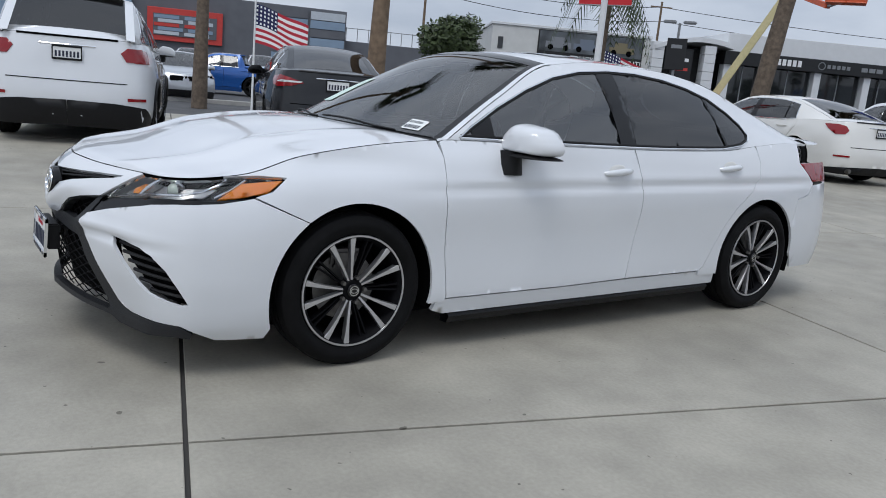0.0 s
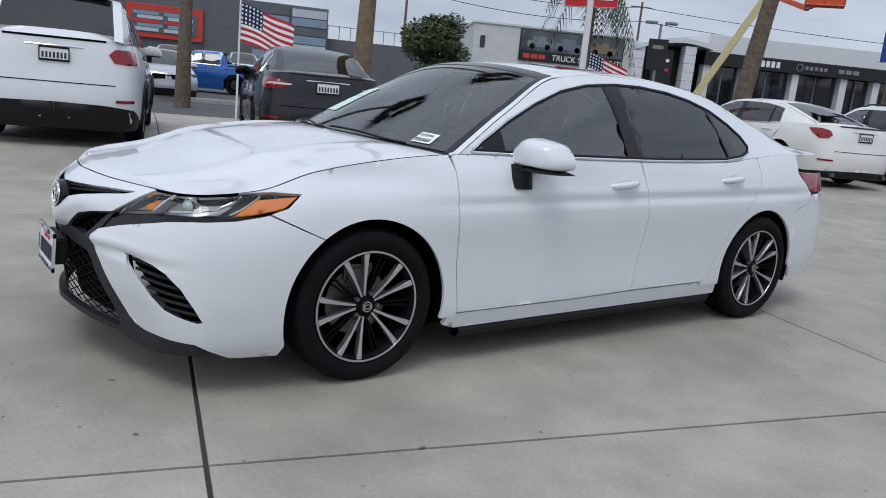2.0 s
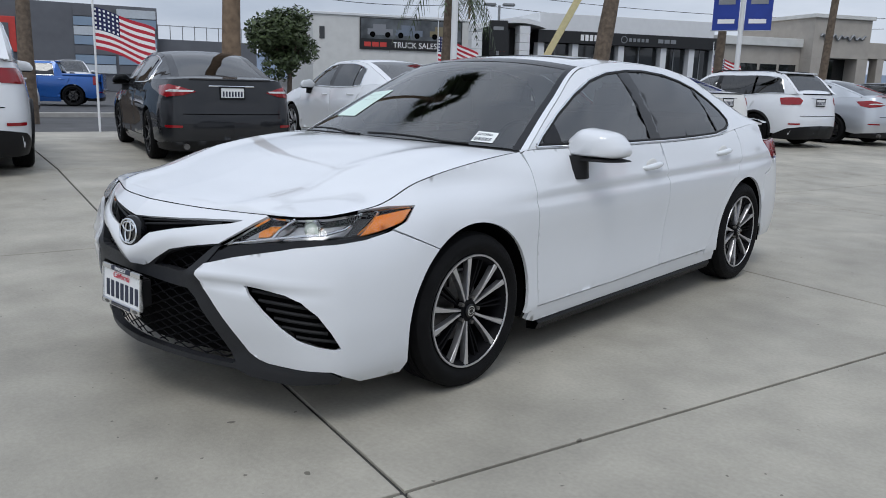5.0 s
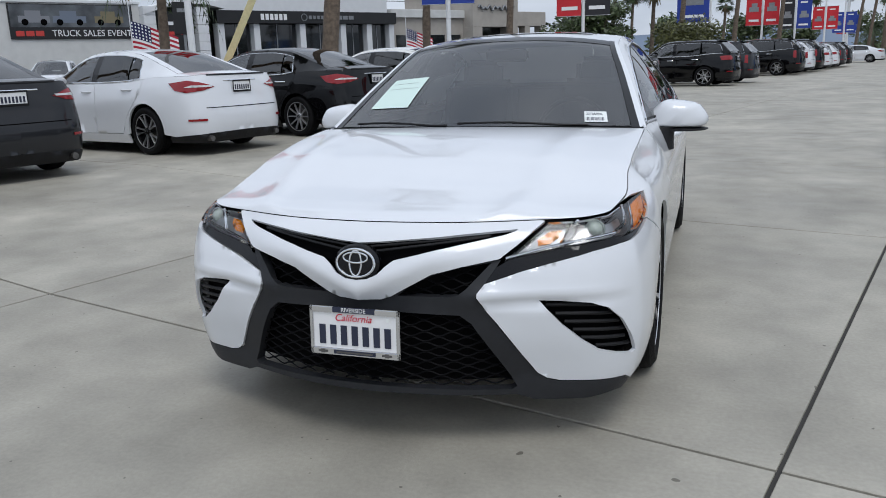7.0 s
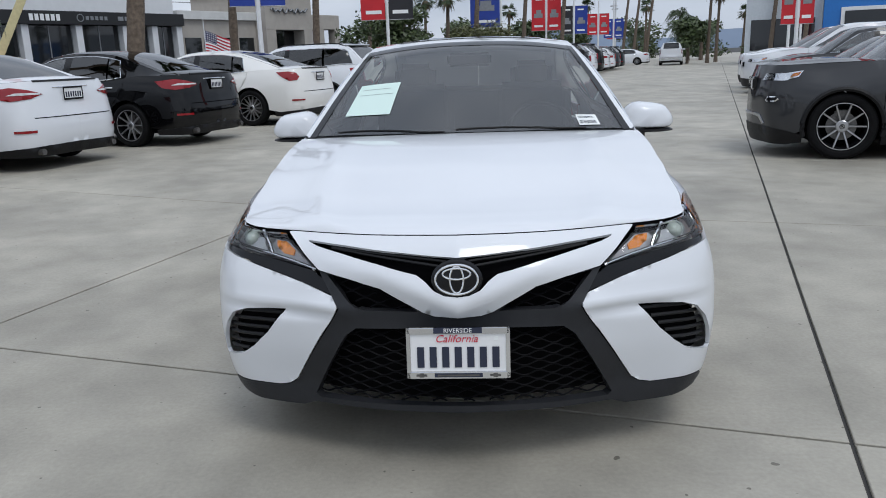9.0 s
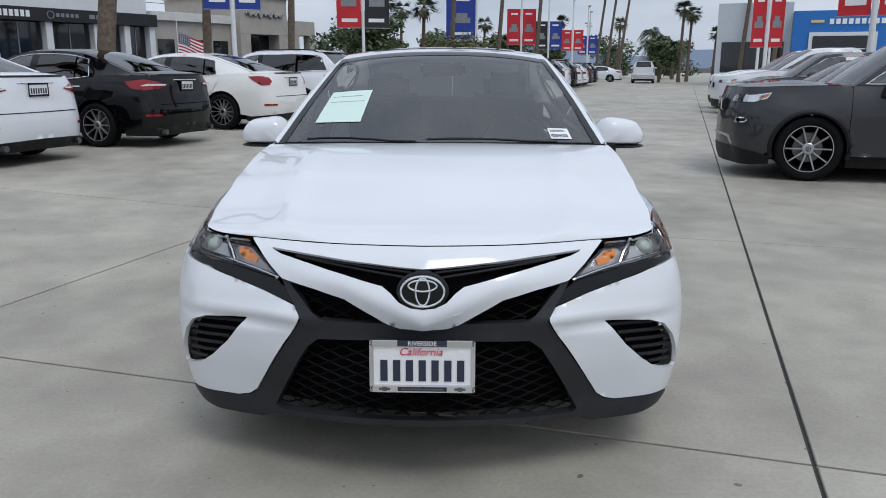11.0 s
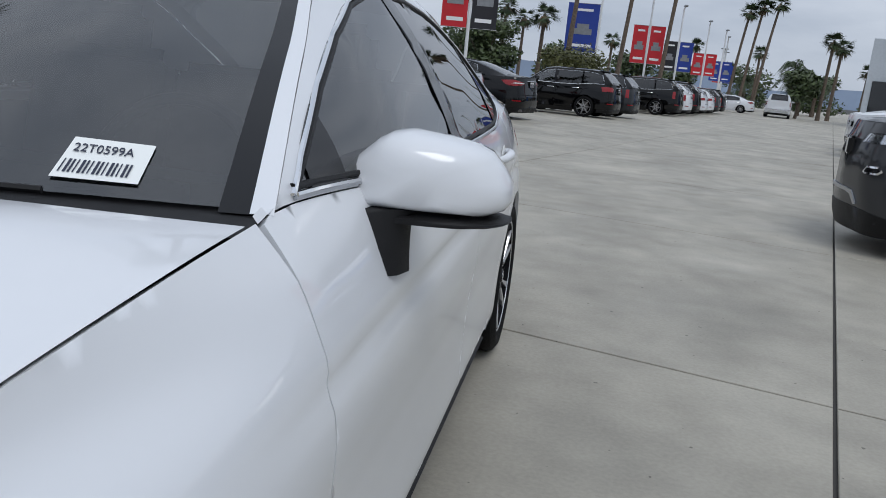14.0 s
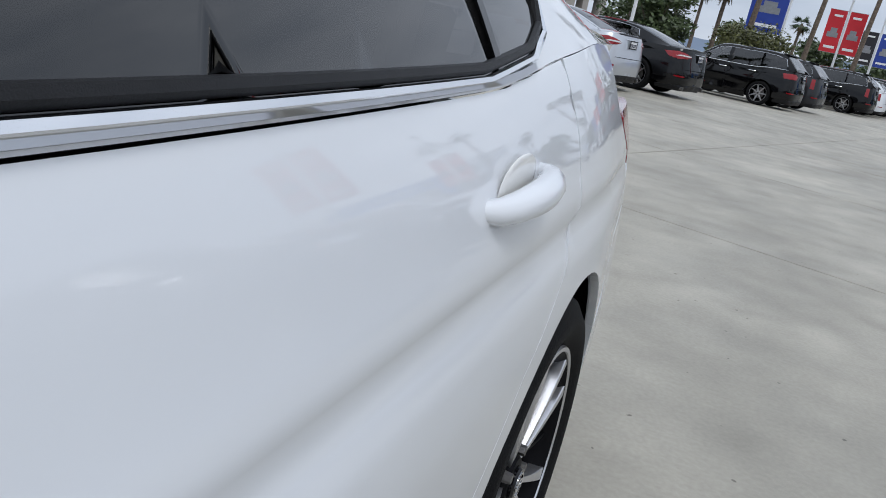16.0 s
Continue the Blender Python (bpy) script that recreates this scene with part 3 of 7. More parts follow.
def number_plate(parent, m, frame_mat, text=False):
    """A plate with its frame; the number stands as plain bars."""
    base = new("number_plate")
    base.parent = parent
    base.matrix_basis = m
    bm = bmesh.new()
    box(bm, (.305, .004, .152), bevel=.0015)
    part("plate_sheet", bm, M["plate"], base, "white plate")
    bm = bmesh.new()
    for sx, sz, cx, cz in ((.322, .022, 0, .072), (.322, .024, 0, -.071), (.013, .166, .1545, 0), (.013, .166, -.1545, 0)):
        box(bm, (sx, .012, sz), pose(cx, -.003, cz), .003)
    part("plate_frame", bm, frame_mat, base, "metal plate frame")
    for i in range(7):
        bm = bmesh.new()
        box(bm, (.022, .003, .066), pose(-.117 + .039 * i, -.0035, -.014))
        part("number_bar", bm, M["ink"], base, "dark blue bar", smooth=False)
    if text:
        letters("word", "California", .034, pose(-.005, -.0045, .045, 90, 0, 0), M["redink"], base, "red script word", .0006, shear=.3)
        bm = bmesh.new()
        box(bm, (.15, .002, .018), pose(0, -.0098, .0735), .0004)
        part("frame_band", bm, M["ink"], base)
        letters("word", "RIVERSIDE", .0195, pose(0, -.0112, .0735, 90, 0, 0), M["plate"], base, "white capitals", .0004)
        bm = bmesh.new()
        box(bm, (.15, .002, .013), pose(0, -.0098, -.071), .0004)
        part("frame_band", bm, M["ink"], base)
        bm = bmesh.new()
        for cx in (-.115, .115):
            box(bm, (.034, .002, .007), pose(cx, -.0098, -.071), .0004)
            box(bm, (.014, .0024, .013), pose(cx, -.0098, -.071), .0004)
        box(bm, (.13, .0024, .006), pose(0, -.0104, -.071), .0004)
        part("frame_mark", bm, M["steel"], base)
        bm = bmesh.new()
        box(bm, (.012, .002, .012), pose(.118, -.003, .046), .0003)
        part("plate_tag", bm, M["paper"], base)
    return base


# ---- the white saloon in the middle ----
def hero_car(m):
    car = thing("saloon_car", m, "white four-door saloon car with black grille parked on the concrete", "car")
    S = Shape()
    W = M["white"]
    fx, fy = S.sx, S.sy
    wy, wz = 1.4125, 0.322
    R = 0.385
    TL = lambda s0, s1, n=14: [(s0 + (s1 - s0) * i / n, float(S.top(s0 + (s1 - s0) * i / n))) for i in range(n + 1)]
    Yp = lambda pts: [(float(fy(y)), z) for y, z in pts]
    Xp = lambda pts: [(float(fx(x)), z) for x, z in pts]
    mirror_s = lambda pts: [(-s, z) for s, z in pts][::-1]
    HC = 0.652  # where the bonnet's corner meets the lamp

    # outlines on the wall
    lamp_low = [(1.30, .757), (1.22, .733), (1.08, .717), (.90, .716), (.83, .712), (.69, .697), (.60, .683), (.51, .670)]
    lamp_in = (.475, .652)
    lamp_top = TL(HC, 1.12, 12)
    lamp = [(s, z - .006) for s, z in lamp_top] + [(1.26, .802), (1.36, .803)] + lamp_low + [lamp_in]
    seam_arch = Yp([(-1.642, .632)])[0]
    arch_f_low = arc(-wy, wz, R, 204, 125, 16)      # from the front foot up to the seam
    arch_f_top = arc(-wy, wz, R, 125, -12, 26)      # over the top down to the sill
    arch_f_low = Yp([(y, z) for y, z in arch_f_low if z > .168])
    arch_f_top = Yp(arch_f_top)
    vent = [(.603, .536), (.68, .530), (.775, .520), (.84, .500), (.90, .450), (.945, .385), (.985, .318), (.96, .313), (.90, .326), (.815, .350), (.75, .388), (.68, .448)]
    strip_low = [(.424, .598), (.548, .632), (.67, .658), (.80, .684), (.92, .697), (1.10, .706), (1.20, .722)]
    bumper = strip_low + [(1.23, .728), seam_arch] + arch_f_low[::-1][1:] + [(1.30, .150), (1.10, .158), (1.04, .188), (.95, .228), (.81, .236), (.68, .240), (.635, .252), (.60, .275), (.55, .342), (.46, .468), (.43, .505), (.397, .556), (.398, .570)]
    fender = [(1.235, .731), (1.305, .754), (1.368, .804), (1.26, .806)] + TL(1.125, float(fy(-1.0)), 18) + Yp([(-.985, .90), (-.992, .75), (-.975, .5), (-.94, .262), (-.955, .24)]) + \
        [p for p in arch_f_top[::-1] if p[1] > .24] + [seam_arch]
    door_f = Yp([(-.985, .968)]) + TL(float(fy(-.96)), float(fy(.235)), 14) + Yp([(.262, .88), (.285, .76), (.283, .62), (.262, .45), (.24, .278), (-.2, .266), (-.94, .262), (-.975, .5), (-.992, .75), (-.985, .90)])
    rear_edge = [(1.345, 1.0), (1.355, .92), (1.335, .83), (1.25, .745), (1.12, .655), (1.02, .53), (.955, .41), (.895, .305), (.86, .284)]
    door_r = TL(float(fy(.24)), float(fy(1.33)), 12) + Yp(rear_edge) + Yp([(.24, .278), (.262, .45), (.283, .62), (.285, .76), (.262, .88)])
    arch_r = [p for p in arc(wy, wz, R - .003, 190, 3, 34) if p[1] > .19]
    quarter = TL(float(fy(1.345)), float(fy(1.86)), 8) + Yp([(1.83, .93), (2.0, .80), (1.93, .73), (1.79, .70), (1.755, .50)])
    arch_r_s = Yp(arch_r)
    up = [p for p in arch_r_s]
    quarter = quarter[:-1] + [p for p in up[::-1] if p[1] > .50 or p[0] < float(fy(1.4))] + Yp([(1.03, .255), (.865, .255)]) + Yp(rear_edge[::-1])
    tail_lamp = Yp([(1.83, .925), (2.0, .808)]) + [(float(fy(2.3)), .81), (5.75, .82), (5.72, .90), (float(fy(2.2)), .935)]
    bumper_r = Yp([(1.79, .695), (1.93, .725), (2.0, .79)]) + [(float(fy(2.3)), .80), (5.75, .81), (S.end - .002, .81), (S.end - .002, .25), (5.6, .22)] + Yp([(2.1, .235), (1.86, .24)]) + [p for p in up[::-1] if p[1] < .52 and p[0] > float(fy(1.4))][:14]
    sill = Yp([(-.985, .240), (-.93, .253), (-.2, .257), (.24, .269), (.86, .275), (.90, .267), (1.03, .252), (1.04, .19), (.6, .188), (-.6, .178), (-.93, .176), (-1.0, .20)])

    for sd in (1, -1):
        panel("front_bumper", S.wall, bumper, W, car, [vent], .016, .0015, .014, sd, "white bumper corner with a vent")
        panel("front_wing", S.wall, fender, W, car, (), .02, .002, .015, sd)
        d1 = panel("front_door", S.wall, door_f, W, car, (), .018, .002, .015, sd)
        d2 = panel("rear_door", S.wall, door_r, W, car, (), .018, .002, .015, sd)
        panel("rear_wing", S.wall, quarter, W, car, (), .02, .0015, .015, sd)
        panel("rear_bumper", S.wall, bumper_r, W, car, (), .05, .0015, .015, sd)
        panel("sill", S.wall, sill, W, car, (), .03, .001, .02, sd, offset=-.010)
        panel("tail_lamp", S.wall, tail_lamp, M["red"], car, (), .04, .002, .02, sd, "red tail lamp", offset=.001)
        # black skirt below the sill
        bm = bmesh.new()
        for y0, y1 in ((-.90, 1.0),):
            prev = None
            for i in range(25):
                y = y0 + (y1 - y0) * i / 24
                x = float(S.wall(float(fy(y)), .18)[0])
                zt = .176 + .014 * (i / 24)
                ring = [bm.verts.new((sd * (x + dx), y, z)) for dx, z in ((-.012, zt), (.000, zt - .012), (-.016, zt - .045), (-.07, zt - .05), (-.07, zt))]
                if prev:
                    for k in range(5):
                        bm.faces.new((prev[k], prev[(k + 1) % 5], ring[(k + 1) % 5], ring[k]))
                prev = ring
        part("side_skirt", bm, M["plastic"], car, "black side skirt")
        # vent with slats
        vent_base = panel("bumper_vent", S.wall, vent, M["liner"], car, (), .03, -.012, 0, sd, "black vent", offset=-.05)
        for i in range(7):
            zc = .325 + i * .029
            line = []
            for k in range(14):
                s = .60 + .39 * k / 13
                zz = zc + .016 - .030 * (k / 13)**2
                if inside(np.array([[s, zz]]), vent)[0]:
                    p = S.wall(s, zz) * np.array([sd, 1, 1])
                    n = np.array([p[0] * .55, p[1] + 1.6, 0])
                    line.append(p - .026 * n / np.linalg.norm(n))
            if len(line) > 2:
                bm = bmesh.new()
                tube(bm, line, .0070, 6)
                part("slat", bm, M["plastic"], vent_base)
        # head lamp
        lamp_ob = panel("head_lamp", S.wall, lamp, M["lampgrey"], car, (), .025, .003, .0, sd, "head lamp with amber indicator", offset=-.045)
        panel("lamp_cover", S.wall, lamp, M["lens"], lamp_ob, (), .025, .003, .012, sd, "clear lens cover", offset=.001)
        bowl = [(.53, .682), (.655, .765), (.765, .772), (.700, .708), (.60, .690)]
        panel("indicator_bowl", S.wall, bowl, M["lampbowl"], lamp_ob, (), .02, .002, .01, sd, "silver fluted bowl", offset=-.036)
        panel("indicator", S.wall, [(.612, .732), (.655, .761), (.705, .764), (.690, .738), (.655, .716), (.612, .710)], M["amber"], lamp_ob, (), .015, .002, .01, sd, "amber indicator bulb", offset=-.031)
        panel("side_marker", S.wall, [(1.196, .785), (1.355, .800), (1.290, .755), (1.20, .735), (1.09, .722), (1.125, .745)], M["amber"], lamp_ob, (), .02, .001, .01, sd, "amber side marker", offset=-.013)
        refl = [(.715, .712), (.780, .770), (1.00, .776), (1.10, .776), (1.04, .738), (.92, .726), (.82, .722)]
        panel("reflector", S.wall, refl, M["lampbowl"], lamp_ob, (), .02, .002, .01, sd, "silver reflector", offset=-.038)

        def on_lamp(s_, z_, deep=.016):
            p = S.wall(s_, z_)
            c = np.array([0, -1.2, z_])
            n = (p - c) / np.linalg.norm(p - c)
            return (p - deep * n) * np.array([sd, 1, 1])
        # chrome blades: between the bulbs, along the foot, and round the outer end
        for ends, r in ((((.778, .770), (.748, .755), (.715, .733), (.692, .706)), .0065), (((.500, .668), (.60, .688), (.692, .704), (.78, .716), (.86, .722), (.93, .726)), .0050),
                        (((.93, .728), (1.02, .742), (1.09, .764), (1.13, .785)), .0060), (((.80, .768), (.95, .774), (1.10, .782)), .0035), (((1.07, .722), (1.12, .745), (1.20, .786)), .0045)):
            bm = bmesh.new()
            tube(bm, [on_lamp(*e) for e in ends], r, 8)
            part("chrome_blade", bm, M["chrome"], lamp_ob, "chrome blade")
        pc = S.wall(.850, .742) * np.array([sd, 1, 1])
        q = pose(pc[0] - sd * .018, pc[1] + .048, pc[2] - .006, 90, 0, sd * 14)
        bm = bmesh.new()
        lathe(bm, [(.0, .030), (.013, .027), (.023, .018), (.028, 0), (.028, -.02), (0, -.02)], q, 28, closed=False)
        part("projector", bm, M["bulbglass"], lamp_ob, "round glass projector")
        bm = bmesh.new()
        lathe(bm, [(.029, .004), (.034, .008), (.036, 0), (.036, -.02), (.029, -.02)], q, 28)
        part("projector_ring", bm, M["chrome"], lamp_ob, "chrome projector ring")
        # black strip under the lamp
        strip = [(1.21, .728)] + lamp_low[2:] + [lamp_in, (.440, .640)] + strip_low
        panel("lamp_strip", S.wall, strip, M["gloss_black"], car, (), .025, .001, .01, sd, "black strip below the head lamp", offset=-.011)
        # glass house
        belt = lambda y: float(S.top(float(fy(y))))
        y_f, y_q = -.87, 1.30
        top_line = [(-.80, 1.035), (-.62, 1.135), (-.42, 1.228), (-.22, 1.302), (-.02, 1.345), (.2, 1.366), (.42, 1.370), (.65, 1.355), (.85, 1.322), (1.02, 1.275), (1.16, 1.205), (1.25, 1.14), (1.29, 1.085)]
        bot = [(1.27, 1.047), (1.19, 1.018)] + [(y, belt(y) + .010) for y in np.linspace(1.0, -.86, 16)]
        dlo = [(y_f, .988)] + top_line + bot
        cut = lambda lo, hi_, poly: [p for p in poly if lo <= p[0] <= hi_]

        def strip_of(y0, y1, y0t=None, y1t=None):
            """The part of the window outline between two slanting lines."""
            y0t, y1t = y0 if y0t is None else y0t, y1 if y1t is None else y1t
            tl, bl = pchip([p[0] for p in [(y_f, .988)] + top_line], [p[1] for p in [(y_f, .988)] + top_line]), pchip([p[0] for p in bot[::-1]], [p[1] for p in bot[::-1]])
            n = 16
            t = [(a, float(tl(a))) for a in np.linspace(y0t, y1t, n)]
            b = [(a, float(bl(a))) for a in np.linspace(y1, y0, n)]
            return t + b
        panel("front_side_window", S.side, strip_of(-.845, .132, -.845, .095), M["tint"], d1, (), .04, 0, .004, sd, "tinted side window")
        panel("rear_side_window", S.side, strip_of(.258, 1.045, .235, .96), M["darktint"], d2, (), .04, 0, .004, sd, "dark tinted window")
        panel("quarter_window", S.side, strip_of(1.06, 1.283, .975, 1.275), M["darktint"], d2, (), .03, 0, .004, sd, "dark tinted quarter glass")
        panel("window_pillar", S.side, strip_of(.137, .253, .10, .23), M["gloss_black"], car, (), .03, 0, .006, sd, "black centre pillar", offset=.002)
        panel("window_bar", S.side, strip_of(1.043, 1.062, .958, .977), M["gloss_black"], car, (), .03, 0, .006, sd, offset=.002)
        # painted frame round the glass: roof side and rear pillar
        rail_pts = [(y, float(S.rail(y)) - .001) for y in np.linspace(-.99, 1.97, 44)]
        low = [(y, belt(y)) for y in np.linspace(1.97, -.96, 50)]
        panel("roof_side", S.side, rail_pts + low, W, car, [dlo], .035, 0, .012, sd, "white roof side and pillar")
        bm = bmesh.new()
        ring = [S.side(y, z) * np.array([sd, 1, 1]) + np.array([sd * .004, 0, 0]) for y, z in densify(dlo, .05)]
        tube(bm, ring, .0048, 6, closed=True)
        part("window_trim", bm, M["chrome"], car, "chrome window trim")
        bm = bmesh.new()
        ring = [S.side(y, z) * np.array([sd, 1, 1]) + np.array([sd * .001, 0, 0]) for y, z in densify(shrink(dlo, .010), .05)]
        tube(bm, ring, .0060, 6, closed=True)
        part("window_seal", bm, M["plastic"], car, "black window seal")
        ys = np.linspace(-.865, 1.18, 30)
        mould = [(y, belt(y) + .009) for y in ys] + [(y, belt(y) + .002) for y in ys[::-1]]
        panel("belt_moulding", S.side, mould, M["brushed"], car, (), .04, 0, .006, sd, "bright metal belt moulding", offset=.006)
        # handles
        for door, y0, z0 in ((d1, .094, .852), (d2, 1.045, .886)):
            p0 = S.wall(float(fy(y0)), z0) * np.array([sd, 1, 1])
            q = pose(p0[0], p0[1], p0[2], 5.0, 0, 0)
            bm = bmesh.new()
            pts, rad = [], []
            for i in range(13):
                f = i / 12
                pts.append(q @ Vector((sd * (-.012 + .038 * math.sin(math.pi * min(1, max(0, f)))**.45), -.102 + .204 * f, .002 + .004 * math.sin(math.pi * f))))
                rad.append(.010 + .008 * math.sin(math.pi * f)**.6)
            tube(bm, pts, rad, 10)
            h = part("door_handle", bm, W, door, sharp=80)
            bm = bmesh.new()
            cup = bmesh.ops.create_uvsphere(bm, u_segments=18, v_segments=10, radius=1)["verts"]
            bmesh.ops.transform(bm, matrix=q @ pose(sd * -.0015, -.005, .012) @ Matrix.Diagonal((.004, .062, .030, 1)), verts=cup)
            part("handle_cup", bm, M["pearl"], door, "shallow hand recess")
            if door is d1:
                bm = bmesh.new()
                cyl(bm, .006, .006, .006, q @ pose(sd * .0215, .080, .004, 0, 90, 0), 12)
                part("key_lock", bm, M["plastic"], h)
        mirror_unit(car, S, sd, W, y=-.565, z=.986, x=.757)
        # door mirror triangle
        panel("mirror_corner", S.side, strip_of(-.80, -.68, -.80, -.68), M["gloss_black"], car, (), .03, 0, .004, sd, "black mirror corner", offset=.003)
        # wheel arch liners and wheels
        for y in (-wy, wy):
            bm = bmesh.new()
            n = 26
            rows = []
            for i in range(n + 1):
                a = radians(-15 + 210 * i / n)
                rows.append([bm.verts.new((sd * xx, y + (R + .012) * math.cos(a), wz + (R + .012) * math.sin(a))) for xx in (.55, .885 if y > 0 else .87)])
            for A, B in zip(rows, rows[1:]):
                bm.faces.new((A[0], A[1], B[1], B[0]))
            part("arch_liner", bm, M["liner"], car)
            wheel(car, sd * (.795 if y < 0 else .80), y, .330, .3335, .222, .238, 5, "twin", sd)

    # nose between the lamps
    bar_low = [(.075, .540), (.11, .551), (.16, .580), (.25, .629), (.349, .652), (.45, .668)]
    bar_out = bar_low + [(.478, .672), (.55, .718), (.60, .752), (HC - .010, .775)]
    bar_half = bar_out + [(s, z - .002) for s, z in TL(0, HC - .02, 10)[::-1]]
    left = [p for p in bar_half if p[0] > 1e-6]
    full = [(0, .539)] + left + [(0, float(S.top(0)) - .002)] + [(-s, z) for s, z in left[::-1]]
    slot_h = [(.546, .757), (.365, .749), (.26, .742), (.08, .730), (.001, .726)], [(.54, .752), (.50, .742), (.38, .725), (.257, .705), (.128, .675), (.10, .655), (.075, .630), (.04, .614), (.001, .609)]
    slot = slot_h[0] + [(-s, z) for s, z in slot_h[0][::-1][1:]] + [(-s, z) for s, z in slot_h[1]][:-1] + slot_h[1][::-1]

    def nose(s, z):
        """The wall, swollen along the bar under the slot."""
        p = S.wall(s, z)
        x = abs(p[0])
        mid = .596 + .10 * min(1, x / .25) + .15 * max(0, x - .25)
        p[1] -= .030 * math.exp(-((z - (mid - .02)) / .045)**2) * max(0, 1 - (x / .55)**2)
        return p
    panel("grille_bar", nose, full, W, car, [slot], .018, .0, .012, 1, "white bar above the grille")
    panel("grille_slot", S.wall, slot, M["liner"], car, (), .03, -.015, 0, 1, "black upper slot", offset=-.035)
    for off in (0, .018):
        line = []
        for k in range(33):
            x = -.44 + .88 * k / 32
            z = .688 + .048 * (abs(x) / .44)**.8 + off * (1 - abs(x) / .5)
            p = S.wall(math.copysign(float(fx(abs(x))), x), z)
            line.append(p + np.array([0, .018, 0]))
        bm = bmesh.new()
        tube(bm, line, .005, 6)
        part("slot_blade", bm, M["plastic"], car)
    # badge: rings as plain shapes
    badge = new("badge")
    badge.parent = car
    badge.matrix_basis = pose(0, -2.440, .664, 90 - 8, 0, 0)
    bm = bmesh.new()
    lathe(bm, [(0, .006), (.072, .004), (.080, -.004), (.080, -.03), (0, -.03)], Matrix.Diagonal((1.0, .78, 1, 1)), 40, closed=False)
    part("badge_disc", bm, M["gloss_black"], badge, "gloss black oval")
    ring = lambda a, b, cy, r: [(a * math.cos(t), cy + b * math.sin(t), .008) for t in np.linspace(0, math.tau, 36, endpoint=False)]
    for a, b, cy, r in ((.066, .046, 0, .0042), (.021, .042, 0, .0036), (.043, .017, .018, .0036)):
        bm = bmesh.new()
        tube(bm, ring(a, b, cy, r), r, 8, closed=True)
        part("badge_ring", bm, M["chrome"], badge, "chrome ring")
    # dark surround with grille openings
    up_mesh = [(.451, .662), (.362, .582), (.335, .562), (.305, .553), (.13, .551), (.179, .590), (.252, .624), (.349, .650)]
    low_mesh_r = [(.34, .492), (.38, .464), (.42, .403), (.535, .228), (.52, .216)]
    low_mesh = [(s, z) for s, z in low_mesh_r if s > 1e-6]
    low_full = [(0, .502)] + low_mesh + [(0, .236)] + [(-s, z) for s, z in low_mesh[::-1]]
    sur_half = [(.075, .546), (.11, .557), (.16, .586), (.25, .634), (.349, .657), (.45, .676), (.482, .668), (.424, .596), (.392, .558), (.43, .503), (.55, .340), (.60, .273), (.635, .250), (.68, .238), (.81, .234), (.95, .226), (1.03, .190),
                (1.03, .165), (.95, .176), (.81, .168), (.68, .170), (.60, .174), (.54, .196)]
    sur = [(0, .546)] + sur_half + [(0, .212)] + [(-s, z) for s, z in sur_half[::-1]]

    def sur_surf(s, z):
        p = S.wall(s, z)
        if z < .26:
            p[1] -= .030 * (1 - max(0, z - .165) / .095)
        return p
    sr = panel("grille_surround", sur_surf, sur, M["trim"], car, [up_mesh, mirror_s(up_mesh), low_full], .022, .0, .035, 1, "dark grey plastic grille surround", offset=-.006)
    # near-black sheet added behind the openings; its colour is the shade inside
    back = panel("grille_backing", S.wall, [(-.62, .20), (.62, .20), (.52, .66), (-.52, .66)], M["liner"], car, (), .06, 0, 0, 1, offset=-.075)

    def mesh_grille(poly, name, rows, x_max, z0, z1):
        """Wavy bars that cross like scales inside an opening."""
        bm = bmesh.new()
        for j in range(rows):
            zc = z0 + (z1 - z0) * (j + .5) / rows
            seg = []
            n = int(x_max / .012) * 2
            for k in range(n + 1):
                s = -x_max + 2 * x_max * k / n
                z = zc + .0078 * math.sin(s / .0150 + (j % 2) * math.pi)
                if inside(np.array([[s, z]]), poly)[0]:
                    p = S.wall(s, z)
                    seg.append(p + np.array([0, .034, 0]))
                elif len(seg) > 2:
                    tube(bm, seg, .0030, 4)
                    seg = []
                else:
                    seg = []
            if len(seg) > 2:
                tube(bm, seg, .0030, 4)
        return part(name, bm, M["rimdark"], sr, "black wavy mesh", sharp=50)
    mesh_grille(low_full, "lower_mesh", 15, .54, .226, .502)
    mesh_grille(up_mesh, "upper_mesh", 6, .46, .55, .665)
    mesh_grille(mirror_s(up_mesh), "upper_mesh", 6, .46, .55, .665)
    number_plate(car, pose(0, -2.482, .440, -3, 0, 0), M["chrome"], True)
    bm = bmesh.new()
    box(bm, (.26, .05, .11), pose(0, -2.453, .440), .006)
    part("plate_bracket", bm, M["plastic"], car)

    # bonnet, scuttle, screens, roof, boot
    patch("bonnet", lambda u, v: S.hood((2 * u - 1) * .998, .003 + .993 * v), 56, 44, W, car)
    # black sheet below the bonnet paints the shade in its shut line
    patch("bonnet_gap", lambda u, v: S.hood((2 * u - 1) * 1.0, v) - np.array([0, 0, .012]), 30, 24, M["liner"], car)

    def scuttle(u, v):
        a = 2 * u - 1
        h = S.hood(a * .99, .985) + np.array([0, 0, -.012])
        w_ = S.roof(a * .985, 0.0) + np.array([0, 0.03, .004])
        return h + (w_ - h) * v
    patch("scuttle", scuttle, 24, 4, M["plastic"], car, "black scuttle panel")
    rp = lambda u0, u1, p0, p1, lift=0.0: (lambda u, v: S.roof(u0 + (u1 - u0) * u, p0 + (p1 - p0) * v) + np.array([0, 0, lift]))
